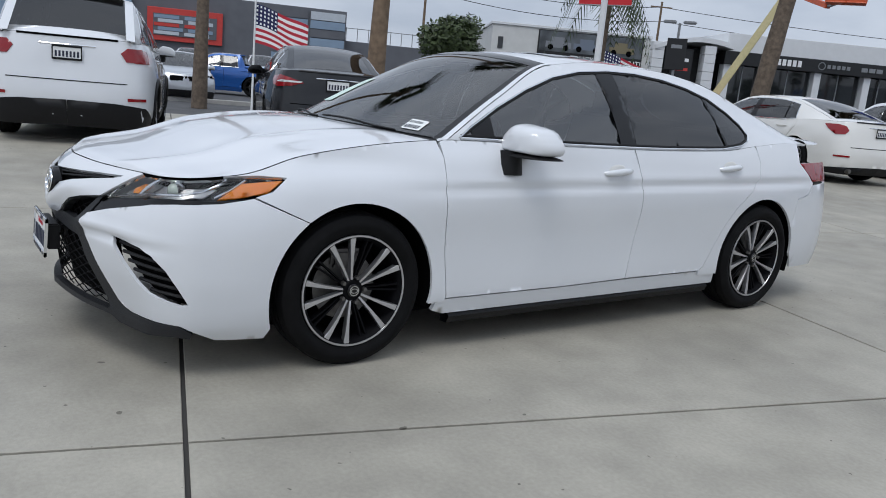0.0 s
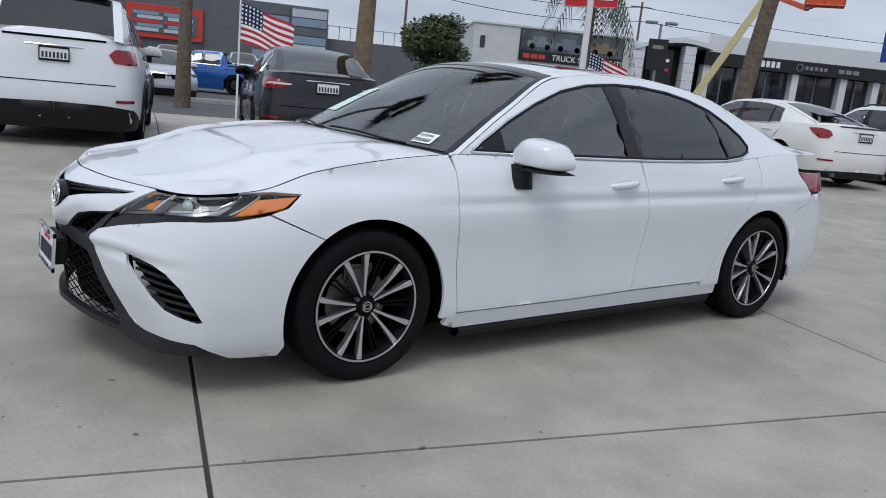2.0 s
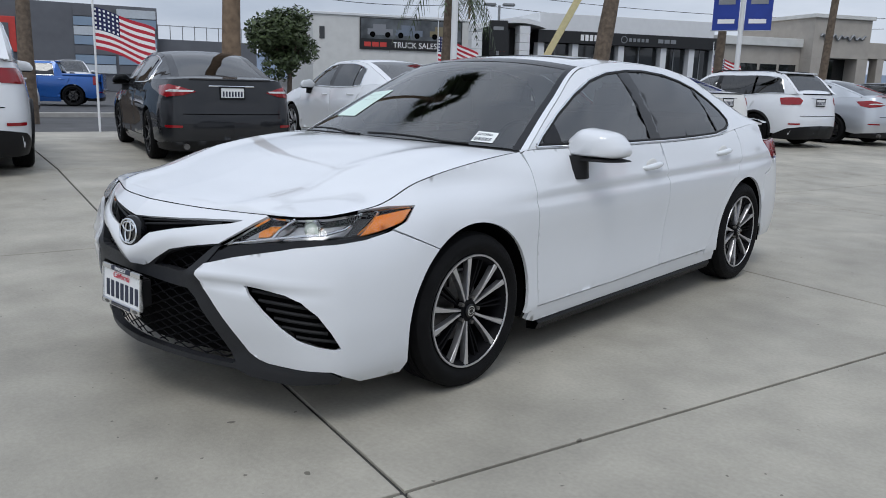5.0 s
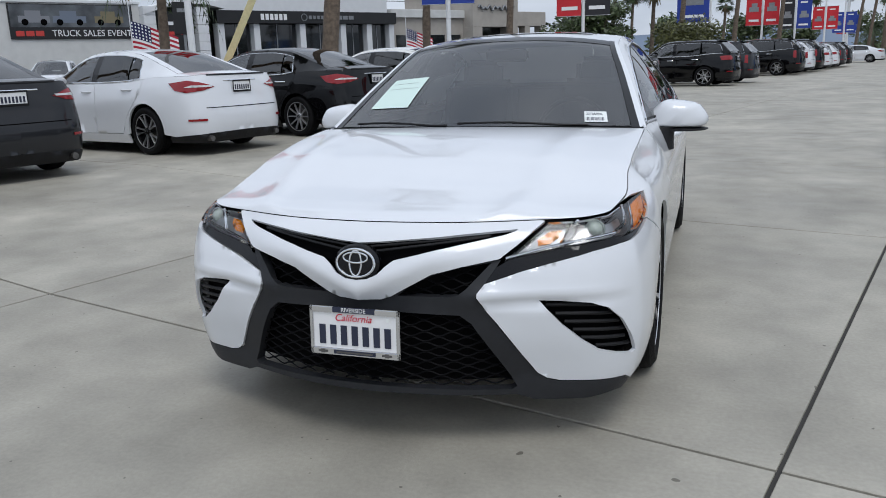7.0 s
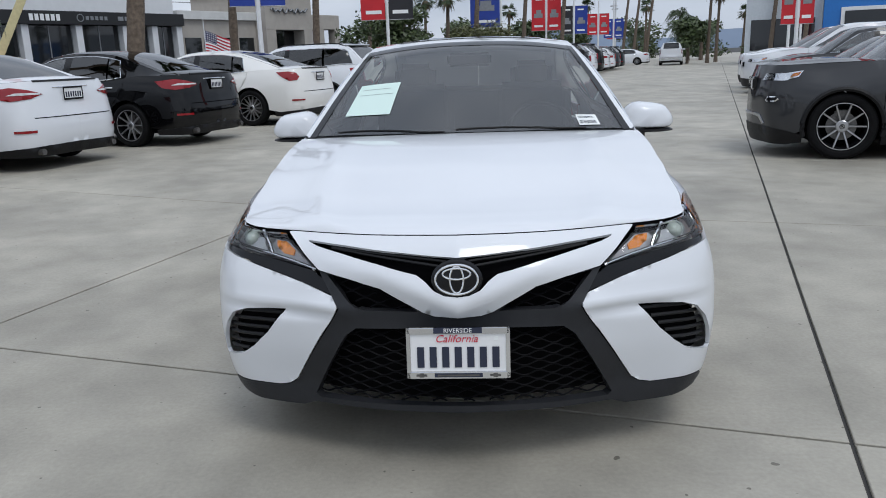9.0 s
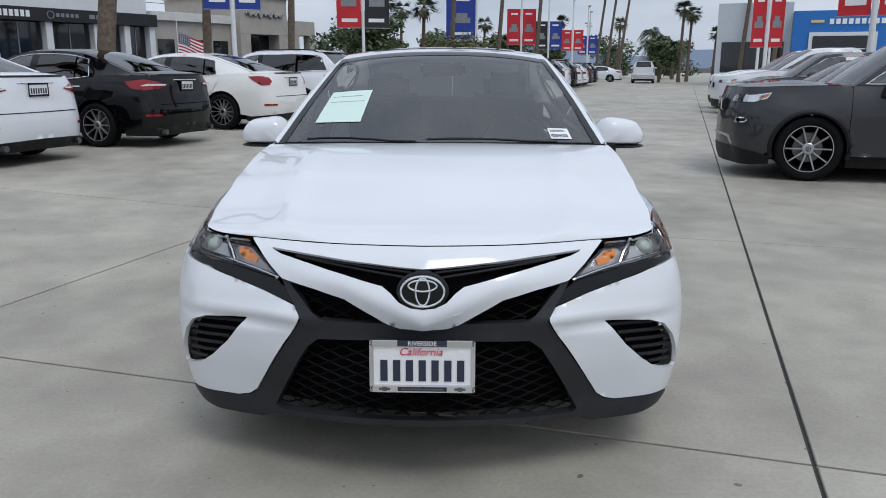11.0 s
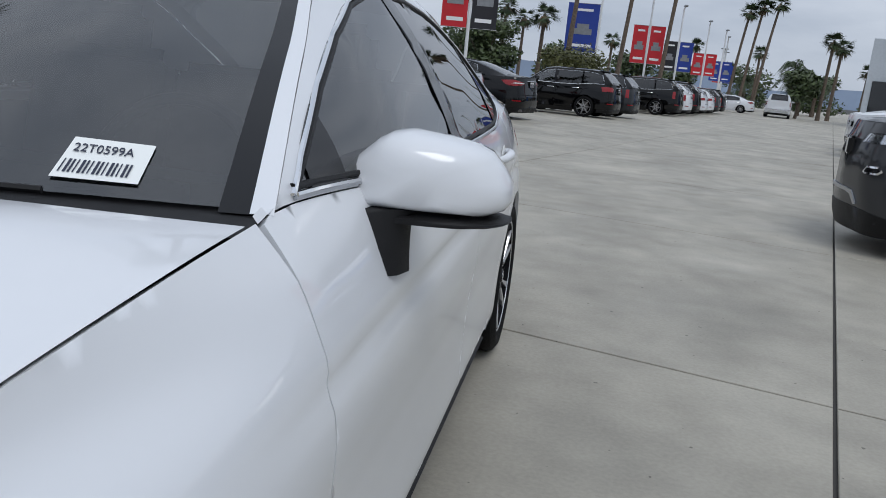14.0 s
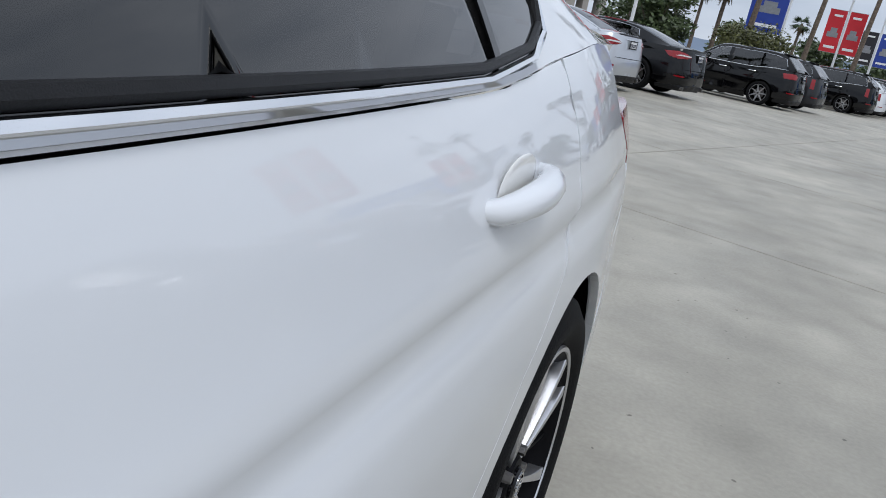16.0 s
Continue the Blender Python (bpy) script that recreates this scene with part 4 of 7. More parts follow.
    patch("windscreen", rp(-.955, .955, .004, .245), 36, 20, M["glass"], car, "tinted windscreen")
    for sd in (1, -1):
        patch("screen_border", rp(sd * .92, sd * .975, .0, .25, .003), 3, 20, M["gloss_black"], car)
        patch("front_pillar", rp(sd * .965, sd * 1.0, -.0, .26, .004), 4, 24, W, car)
        patch("rear_pillar", rp(sd * .86, sd * 1.0, .68, 1.0, .002), 6, 20, W, car)
    patch("screen_band", rp(-.95, .95, .222, .25, .002), 24, 3, M["gloss_black"], car)
    patch("roof_panel", rp(-1.0, 1.0, .248, .70), 40, 30, W, car, "white roof")
    patch("sunroof", rp(-.72, .72, .325, .46, .004), 24, 12, M["darktint"], car, "dark glass sunroof")
    patch("rear_screen", rp(-.87, .87, .69, 1.0), 24, 16, M["darktint"], car, "dark rear window")

    def boot(u, v):
        a = 2 * u - 1
        s = S.end - (S.end - float(fy(2.02))) * abs(a)**.9
        e = S.edge(math.copysign(s, a) if a else s)
        if a < 0:
            e[0] = -abs(e[0])
        f = S.roof(a, .995)
        q = f + (e - f) * v
        q[2] += .012 * math.sin(math.pi * v)
        return q
    patch("boot_lid", boot, 30, 10, W, car, "white boot lid")
    # wipers
    for x0, x1 in ((.55, -.05), (-.10, -.62)):
        bm = bmesh.new()
        pts = []
        for k in range(10):
            f = k / 9
            q = S.roof((x0 + (x1 - x0) * f) / .8, -.004 + .010 * math.sin(f * 2.2))
            pts.append(q + np.array([0, -.012, .014]))
        tube(bm, pts, .0055, 6)
        part("wiper", bm, M["plastic"], car, "black wiper")
    # stickers on the glass
    def on_screen(name, x, p, w, h, material, label, lines=()):
        def f(u, v):
            q = S.roof((x + (u - .5) * w) / float(S.Rx(p)), p + (v - .5) * h)
            return q + np.array([0, -.0025, .0025])
        st = patch(name, f, 4, 4, material, car, label)
        for k, (u0, u1, v0, v1) in enumerate(lines):
            patch("printed_bar", lambda u, v: f(u0 + (u1 - u0) * u, v0 + (v1 - v0) * v) + np.array([0, -.001, .001]), 3, 2, M["ink"], st)
        return st
    SX, SP, SW, SH = .571, .022, .100, .022
    st = on_screen("stock_sticker", SX, SP, SW, SH, M["paper"], "white stock sticker", [(.06 + .055 * k, .06 + .055 * k + (.018, .034, .026)[k % 3], .12, .44) for k in range(15)])
    def at(u, v):
        return Vector(tuple(float(c) for c in S.roof((SX + (u - .5) * SW) / float(S.Rx(SP)), SP + (v - .5) * SH) + np.array([0, -.0038, .0038])))
    ex = (at(.9, .7) - at(.1, .7)).normalized()
    ey = at(.5, .9) - at(.5, .3)
    ey = (ey - ex * ey.dot(ex)).normalized()
    ez = ex.cross(ey)
    m = Matrix.Translation(at(.44, .72)) @ Matrix((ex, ey, ez)).transposed().to_4x4()
    letters("stock_number", "22T0599A", .025, m, M["ink"], st, depth=.0003, squeeze=.72)
    on_screen("notice_sheet", -.47, .082, .22, .075, M["mint"], "pale green paper notice", [(.1, .8, .80, .808), (.1, .9, .62, .627)])

    # cabin
    bm = bmesh.new()
    box(bm, (1.42, .38, .16), pose(0, -.78, .90, -6, 0, 0), .05, 3)
    part("dashboard", bm, M["trim"], car, "dark dashboard")
    bm = bmesh.new()
    box(bm, (1.50, 2.6, .05), pose(0, .3, .30), .01)
    box(bm, (1.44, 3.6, .1), pose(0, 0, .20), .02)
    part("floor_pan", bm, M["liner"], car)
    for x in (-.38, .38):
        seat = new("front_seat")
        seat.parent = car
        seat.matrix_basis = pose(x, 0, 0)
        bm = bmesh.new()
        box(bm, (.52, .54, .2), pose(0, .08, .52), .06, 3)
        part("cushion", bm, M["cloth"], seat)
        bm = bmesh.new()
        box(bm, (.50, .14, .62), pose(0, .40, .86, -14, 0, 0), .06, 3)
        part("backrest", bm, M["cloth"], seat)
        bm = bmesh.new()
        box(bm, (.27, .10, .19), pose(0, .50, 1.20, -10, 0, 0), .045, 3)
        part("headrest", bm, M["cloth"], seat)
    bm = bmesh.new()
    box(bm, (1.28, .16, .56), pose(0, 1.30, .84, -18, 0, 0), .06, 3)
    box(bm, (1.28, .5, .2), pose(0, 1.0, .50), .06, 3)
    part("rear_bench", bm, M["cloth"], car)
    bm = bmesh.new()
    tube(bm, [(.38 + .185 * math.cos(a), -.46 + .05 * math.sin(a), .90 + .175 * math.sin(a)) for a in np.linspace(0, math.tau, 28, endpoint=False)], .015, 8, closed=True)
    part("steering_wheel", bm, M["plastic"], car)
    bm = bmesh.new()
    box(bm, (.24, .03, .07), pose(0, -.36, 1.315), .02, 3)
    part("inside_mirror", bm, M["plastic"], car)
    patch("headlining", rp(-.94, .94, .26, .69, -.03), 16, 10, M["beige"], car)
    # dark inner shell added so that gaps read black: shade put into colour
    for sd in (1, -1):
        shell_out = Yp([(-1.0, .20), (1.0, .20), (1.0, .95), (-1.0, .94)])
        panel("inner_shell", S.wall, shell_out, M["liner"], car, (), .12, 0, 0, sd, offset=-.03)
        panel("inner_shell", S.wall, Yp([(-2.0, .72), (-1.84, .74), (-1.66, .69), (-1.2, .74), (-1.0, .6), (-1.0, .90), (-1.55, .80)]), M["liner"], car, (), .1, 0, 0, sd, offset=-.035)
        bm = bmesh.new()
        cyl(bm, .035, .035, .12, pose(sd * .55, 2.38, .23, 90, 0, 0), 20)
        part("exhaust", bm, M["chrome"], car)
    return car


# ---- ground ----
E2 = Vector((math.sin(radians(15.3)), math.cos(radians(15.3)), 0))
E1 = Vector((math.cos(radians(15.3)), -math.sin(radians(15.3)), 0))
JA = Vector((1.331, -2.242, 0))
LOT = -15.3


def concrete(name, base, joint=False):
    m = bpy.data.materials.new(name)
    m.use_nodes = True
    nt = m.node_tree
    b = nt.nodes["Principled BSDF"]
    b.inputs["Roughness"].default_value = 0.6
    g = nt.nodes.new("ShaderNodeNewGeometry")

    def noise_of(scale, detail, stretch=(1, 1, 1), rot=0.0):
        mp_ = nt.nodes.new("ShaderNodeMapping")
        mp_.inputs["Scale"].default_value = stretch
        mp_.inputs["Rotation"].default_value = (0, 0, rot)
        n = nt.nodes.new("ShaderNodeTexNoise")
        n.inputs["Scale"].default_value, n.inputs["Detail"].default_value = scale, detail
        nt.links.new(g.outputs["Position"], mp_.inputs[0])
        nt.links.new(mp_.outputs[0], n.inputs[0])
        return n

    def ramp(n, p0, p1, c0, c1):
        r = nt.nodes.new("ShaderNodeValToRGB")
        r.color_ramp.elements[0].position, r.color_ramp.elements[1].position = p0, p1
        r.color_ramp.elements[0].color, r.color_ramp.elements[1].color = (*c0, 1), (*c1, 1)
        nt.links.new(n.outputs[0], r.inputs[0])
        return r

    def mult(a, b_, f=1.0):
        x = nt.nodes.new("ShaderNodeMix")
        x.data_type, x.blend_type = "RGBA", "MULTIPLY"
        x.inputs[0].default_value = f
        nt.links.new(a.outputs[2] if a.bl_idname == "ShaderNodeMix" else a.outputs[0], x.inputs[6])
        nt.links.new(b_.outputs[0], x.inputs[7])
        return x
    c = [v * .80 for v in base], [min(1, v * 1.15) for v in base]
    big = ramp(noise_of(.55, 6), .3, .7, *c)
    mid = ramp(noise_of(3.2, 8), .32, .68, (.86, .86, .85), (1.08, 1.08, 1.07))
    fine = ramp(noise_of(55, 5), .3, .7, (.92, .92, .92), (1.07, 1.07, 1.07))
    broom = ramp(noise_of(9, 3, (.12, 7, 1), radians(15.3)), .35, .65, (.992, .992, .992), (1.006, 1.006, 1.006))
    tracks = ramp(noise_of(.8, 6, (1.1, .5, 1), radians(28)), .34, .52, (.90, .90, .895), (1, 1, 1))
    spots = ramp(noise_of(2.6, 2), .17, .27, (.62, .60, .57), (1, 1, 1))
    blot = ramp(noise_of(1.3, 9, (1, .7, 1), .7), .40, .62, (.88, .875, .86), (1.055, 1.05, 1.035))
    specks = ramp(noise_of(22, 1), .215, .235, (.25, .24, .22), (1, 1, 1))
    x = mult(mult(mult(mult(mult(mult(mult(big, mid), fine), broom), tracks, .8), spots, .75), specks, .8), blot)
    oi = nt.nodes.new("ShaderNodeObjectInfo")
    orr = nt.nodes.new("ShaderNodeValToRGB")
    orr.color_ramp.elements[0].color, orr.color_ramp.elements[1].color = (.95, .95, .95, 1), (1.03, 1.03, 1.03, 1)
    nt.links.new(oi.outputs["Random"], orr.inputs[0])
    x = mult(x, orr)
    nt.links.new(x.outputs[2], b.inputs["Base Color"])
    bp = nt.nodes.new("ShaderNodeBump")
    bp.inputs["Strength"].default_value, bp.inputs["Distance"].default_value = .25, .004
    nb = noise_of(120, 4)
    nt.links.new(nb.outputs[0], bp.inputs["Height"])
    nt.links.new(bp.outputs[0], b.inputs["Normal"])
    rr = nt.nodes.new("ShaderNodeMapRange")
    rr.inputs[3].default_value, rr.inputs[4].default_value = .42, .75
    nt.links.new(noise_of(1.4, 5).outputs[0], rr.inputs[0])
    nt.links.new(rr.outputs[0], b.inputs["Roughness"])
    return m


M["concrete"] = concrete("lot_concrete", (.385, .362, .312))
M["asphalt"] = mat("asphalt", (.075, .075, .078), .85, vary=.25, scale=1.2, bump=.3, bump_scale=60)
M["joint"] = mat("joint_dirt", (.045, .043, .04), .9)
M["kerb"] = mat("kerb_concrete", (.36, .35, .33), .8, vary=.15, scale=4)

bm = bmesh.new()
NR = 40
ringv = []
for r in (0, 60, 140, 400, 1200, 3500):
    ringv.append([bm.verts.new((r * math.cos(k * math.tau / NR), r * math.sin(k * math.tau / NR), -.014)) for k in range(NR)] if r else [bm.verts.new((0, 0, -.014))])
for k in range(NR):
    bm.faces.new((ringv[0][0], ringv[1][k], ringv[1][(k + 1) % NR]))
    for A, B in zip(ringv[1:], ringv[2:]):
        bm.faces.new((A[k], B[k], B[(k + 1) % NR], A[(k + 1) % NR]))
ground = part("ground", bm, M["joint"], None, smooth=False)
tagged(ground, "wide flat ground below the lot", "ground", kind="structure")
A_LEN, B_LEN = 4.15, 3.68
lot = thing("pavement", Matrix.Translation(JA) @ pose(0, 0, 0, 0, 0, LOT), "grey concrete lot in large cast slabs with dark joints", "pavement", kind="structure")
RISE = .13


def lot_height(a, b):
    """Height of the lot at a place in its own axes: it rises under the first row of parked cars and falls again behind it."""
    clamp = lambda v: min(1.0, max(0.0, v))
    return RISE * clamp(-1 - a / A_LEN) * clamp((33.2 - b) / 14.8) * clamp(4 + a / A_LEN)


def lot_at(x, y):
    r = Vector((x, y, 0)) - JA
    return lot_height(r.dot(E1), r.dot(E2))


g_ = .0085
x1, y1, hb = A_LEN - g_, B_LEN - g_, .003
SLABS = {}


def slab_mesh(h):
    """A cast slab with eased edges over four corner heights; alike slabs share it."""
    if h not in SLABS:
        lift = lambda x, y: (h[0] * (1 - x / A_LEN) + h[1] * x / A_LEN) * (1 - y / B_LEN) + (h[3] * (1 - x / A_LEN) + h[2] * x / A_LEN) * y / B_LEN
        ring = lambda d, z: [(x, y, z + lift(x, y)) for x, y in ((g_ + d, g_ + d), (x1 - d, g_ + d), (x1 - d, y1 - d), (g_ + d, y1 - d))]
        me = bpy.data.meshes.new("slab")
        me.from_pydata(ring(0, -.034) + ring(0, -hb) + ring(hb, 0), [], [(0, 1, 5, 4), (1, 2, 6, 5), (2, 3, 7, 6), (3, 0, 4, 7), (4, 5, 9, 8), (5, 6, 10, 9), (6, 7, 11, 10), (7, 4, 8, 11), (8, 9, 10, 11)])
        me.materials.append(M["concrete"])
        SLABS[h] = me
    return SLABS[h]


for i in range(-4, 5):
    for j in range(-5, 24):
        corners = ((i, j), (i + 1, j), (i + 1, j + 1), (i, j + 1))
        sl = new("slab", slab_mesh(tuple(round(lot_height(a * A_LEN, b * B_LEN), 4) for a, b in corners)))
        sl.parent = lot
        sl.matrix_basis = pose(i * A_LEN, j * B_LEN, 0)
bed = []
for i in range(-4, 0):
    for j in range(-5, 24):
        bed.append([(a * A_LEN, b * B_LEN, lot_height(a * A_LEN, b * B_LEN) - .012) for a, b in ((i, j), (i + 1, j), (i + 1, j + 1), (i, j + 1))])
link_mesh("joint_bed", [v for q in bed for v in q], [tuple(range(4 * n, 4 * n + 4)) for n in range(len(bed))], M["joint"], lot, "dark dirt in the joints", smooth=False)
# plain concrete beyond the slabs that can be told apart
bm = bmesh.new()
for a0, a1, b0, b1 in ((-4 * A_LEN - 6, 5 * A_LEN + 60, 24 * B_LEN, 24 * B_LEN + 120), (5 * A_LEN, 5 * A_LEN + 60, -25, 24 * B_LEN), (-4 * A_LEN - 6, 5 * A_LEN + 60, -60, -5 * B_LEN)):
    q = [bm.verts.new((a, b, -.001)) for a, b in ((a0, b0), (a1, b0), (a1, b1), (a0, b1))]
    bm.faces.new(q)
part("outer_concrete", bm, M["concrete"], lot, smooth=False)
bm = bmesh.new()
q = [bm.verts.new((a, b, -.004)) for a, b in ((-4 * A_LEN - 6, -120), (-4 * A_LEN - .01, -120), (-4 * A_LEN - .01, 24 * B_LEN), (-4 * A_LEN - 6, 24 * B_LEN))]
bm.faces.new(q)
q = [bm.verts.new((a, b, -.004)) for a, b in ((-110, -200), (-4 * A_LEN - 6.01, -200), (-4 * A_LEN - 6.01, 300), (-110, 300))]
bm.faces.new(q)
road = part("road", bm, M["asphalt"], None, smooth=False)
road.matrix_world = Matrix.Translation(JA) @ pose(0, 0, 0, 0, 0, LOT)
tagged(road, "dark asphalt road and forecourt behind the row", "road", kind="structure")

hero_car(Matrix())


# ---- parked cars ----
BUILT = {}


def parked_car(m, name, label, colour, S, kind="saloon", tail="wide", wheel_r=.335, spokes=10, finish="alloy", cladding=False, glass="darktint", group="cars parked in rows", chrome=True, plate=True, rails=False, lamp="amber"):
    category = "car" if kind == "saloon" else "pickup truck" if kind == "pickup" else "suv"
    key = (id(S), kind, tail, wheel_r, spokes, finish, cladding, rails)
    if key in BUILT:
        proto, old = BUILT[key]
        car = copy_thing(proto, m)
        car.name = name
        tagged(car, label, category, group)
        for o in car.children_recursive:
            if o.type == "MESH" and o.data.materials[0] is M[old]:
                o.material_slots[0].link = "OBJECT"
                o.material_slots[0].material = M[colour]
        return car
    car = thing(name, m, label, category, group)
    BUILT[key] = (car, colour)
    W = M[colour]
    k = S.k
    fy = S.sy
    wy = 1.4125
    Rr = (wheel_r + .05) / k[2]
    ry = (wheel_r + .05) / k[1]
    wz = wheel_r / k[2]
    Yp = lambda pts: [(float(fy(y)), z) for y, z in pts]
    TL = lambda s0, s1, n=14: [(s0 + (s1 - s0) * i / n, float(S.top(s0 + (s1 - s0) * i / n))) for i in range(n + 1)]
    ell = lambda cy, a0, a1, n=16: [(cy + ry * math.cos(radians(a0 + (a1 - a0) * i / n)), wz + Rr * math.sin(radians(a0 + (a1 - a0) * i / n))) for i in range(n + 1)]
    low = .24
    arch_f = [p for p in ell(-wy, 200, -20) if p[1] > low]
    arch_r = [p for p in ell(wy, 200, -20) if p[1] > low]
    belt = lambda y: float(S.top(float(fy(y))))
    seam1 = [(-.985, .262), (-.99, .6), (-.985, .955)]
    seam2 = [(.24, .278), (.28, .6), (.262, .88), (.24, .965)]
    seam3 = [(.88, .284), (1.0, .5), (1.25, .745), (1.345, .9), (1.345, 1.0)]
    nose_p = [(-.004, float(S.top(0)))] + TL(.02, float(fy(-1.0)), 16) + Yp(seam1[::-1]) + Yp([(-.985, low)]) + Yp(arch_f[::-1]) + Yp([(-2.0, low)]) + [(.75, low), (-.004, low)]
    tail_p = TL(float(fy(1.345)), S.end + .004, 12) + [(S.end + .004, low + .05), (5.7, low + .02)] + Yp([(2.1, low)]) + Yp(arch_r[::-1]) + Yp([(.9, low)]) + Yp(seam3)
    d1p = TL(float(fy(-.985)), float(fy(.24)), 10) + Yp(seam2[::-1]) + Yp(seam1)
    d2p = TL(float(fy(.24)), float(fy(1.345)), 10) + Yp(seam3[::-1]) + Yp(seam2)
    y_end = float(S.Ry(1.0))
    rp = lambda u0, u1, p0, p1, lift=0.0: (lambda u, v: S.roof(u0 + (u1 - u0) * u, p0 + (p1 - p0) * v) + np.array([0, 0, lift]))
    suv = kind != "saloon"
    for sd in (1, -1):
        panel("front_wing", S.wall, nose_p, W, car, (), .085, .003, .03, sd)
        panel("rear_wing", S.wall, tail_p, W, car, (), .085, .003, .03, sd)
        d1 = panel("front_door", S.wall, d1p, W, car, (), .10, .004, .02, sd)
        d2 = panel("rear_door", S.wall, d2p, W, car, (), .10, .004, .02, sd)
        sill = Yp([(-.985, .26), (.9, .28), (1.0, .26), (1.0, .15), (-.99, .15)])
        panel("sill", S.wall, sill, M["plastic"] if cladding else W, car, (), .12, 0, .03, sd, offset=-.002)
        bp = Yp([(-2.0, low), (-1.83, low), (-1.83, .15), (-2.0, .15)])
        panel("lower_bumper", S.wall, [(0, low + .10), (.8, low + .09), (float(fy(-2.05)), low + .06), (float(fy(-1.85)), low + .01), (float(fy(-1.85)), .17), (float(fy(-2.05)), .15), (.6, .15), (0, .15)], M["plastic"], car, (), .12, 0, .03, sd, offset=.006)
        panel("rear_valance", S.wall, [(S.end - .002, low + (.20 if cladding else .07)), (5.75, low + (.19 if cladding else .06)), (float(fy(2.25)), low + (.15 if cladding else .04)), (float(fy(1.9)), low + .01), (float(fy(1.9)), .18), (5.6, .17), (S.end - .002, .18)], M["plastic"], car, (), .12, 0, .03, sd, offset=.006)
        # added near-black sheet that colours in the shade between the doors
        panel("inner_shell", S.wall, Yp([(-1.0, .18), (1.0, .18), (1.0, .95), (-1.0, .94)]), M["liner"], car, (), .25, 0, 0, sd, offset=-.03)
        if cladding:
            for cy in (-wy, wy):
                bm = bmesh.new()
                tube(bm, [S.wall(float(fy(y)), z) * np.array([sd, 1, 1]) for y, z in ell(cy, 195, -15, 20) if z > .2], .03, 6)
                part("arch_trim", bm, M["plastic"], car, "black arch trim")
        # windows
        p_top = lambda y: float(S.rail(y)) - .045 - .02 * (S.tall > 0)
        y_q = y_end - (.10 if kind == "suv" else .62 if kind == "saloon" else .22)
        if kind == "saloon":
            y_q = 1.30
        def win(y0, y1, y0t, y1t):
            t = [(a, max(belt(a) + .03, p_top(a))) for a in np.linspace(y0t, y1t, 10)]
            b = [(a, belt(a) + .016) for a in np.linspace(y1, y0, 10)]
            return t + b
        edge_y = .24 if kind != "pickup" else .20
        wf = win(-.84, edge_y - .08, -.80, edge_y - .13)
        panel("front_side_window", S.side, wf, M["tint"], d1, (), .10, 0, .004, sd, "tinted side window", offset=.003)
        if kind == "suv":
            panel("rear_side_window", S.side, win(edge_y + .05, 1.22, edge_y, 1.18), M[glass], d2, (), .10, 0, .004, sd, "dark rear side window", offset=.003)
            panel("quarter_window", S.side, win(1.28, y_end - .32, 1.24, y_end - .46), M[glass], car, (), .10, 0, .004, sd, "dark quarter window", offset=.003)
            dl = win(-.86, y_end - .30, -.82, y_end - .44)
        elif kind == "pickup":
            panel("rear_side_window", S.side, win(edge_y + .05, y_end - .28, edge_y, y_end - .34), M[glass], d2, (), .10, 0, .004, sd, "dark rear side window", offset=.003)
            dl = win(-.86, y_end - .26, -.82, y_end - .32)
        else:
            panel("rear_side_window", S.side, win(edge_y + .05, 1.02, edge_y, .93), M[glass], d2, (), .10, 0, .004, sd, "dark rear side window", offset=.003)
            panel("quarter_window", S.side, win(1.05, 1.27, .96, 1.16), M[glass], car, (), .06, 0, .004, sd, "dark quarter window", offset=.003)
            dl = win(-.86, 1.29, -.82, 1.17)
        panel("pillar_trim", S.side, win(edge_y - .08, edge_y + .05, edge_y - .13, edge_y), M["gloss_black"], car, (), .08, 0, .004, sd, offset=.004)
        rail_pts = [(y, float(S.rail(y)) - .001) for y in np.linspace(-.99, y_end - .01, 30)]
        lowp = [(y, belt(y)) for y in np.linspace(y_end - .01, -.96, 30)]
        panel("roof_side", S.side, rail_pts + lowp, W, car, [shrink(dl, .006)], .09, 0, .012, sd)
        if chrome:
            bm = bmesh.new()
            tube(bm, [S.side(y, z) * np.array([sd, 1, 1]) + np.array([sd * .006, 0, 0]) for y, z in densify(dl, .12)], .008, 5, closed=True)
            part("window_trim", bm, M["chrome"], car, "chrome window trim")
        if rails:
            bm = bmesh.new()
            tube(bm, [S.roof(sd * .93, p) + np.array([0, 0, .03 if 0.3 < p < .84 else -.01]) for p in np.linspace(.27, .87, 12)], .016, 6)
            part("roof_rail", bm, M["plastic"], car, "black roof rail")
        # lamps
        if tail == "wide":
            tl = Yp([(1.92, .955), (2.05, .86), (2.25, .83)]) + [(5.62, .855), (5.78, .905), (5.6, .955)] + Yp([(2.25, .985)])
        elif tail == "drop":
            tl = Yp([(1.95, .99), (2.06, .91), (2.22, .83)]) + [(5.48, .84), (5.56, .90), (5.50, .97)] + Yp([(2.2, 1.0)])
        elif tail == "high":
            tl = Yp([(1.98, .965), (2.05, .84)]) + [(5.62, .85), (5.68, .93), (5.60, .985)] + Yp([(2.2, .985)])
        else:
            tl = Yp([(2.12, .99), (2.12, .72), (2.28, .70)]) + [(5.36, .70), (5.36, 1.0)] + Yp([(2.25, 1.0)])
        t_ob = panel("tail_lamp", S.wall, tl, M["red"], car, (), .05, 0, .02, sd, "red tail lamp", offset=.010)
        if tail == "wide":
            cz = .905
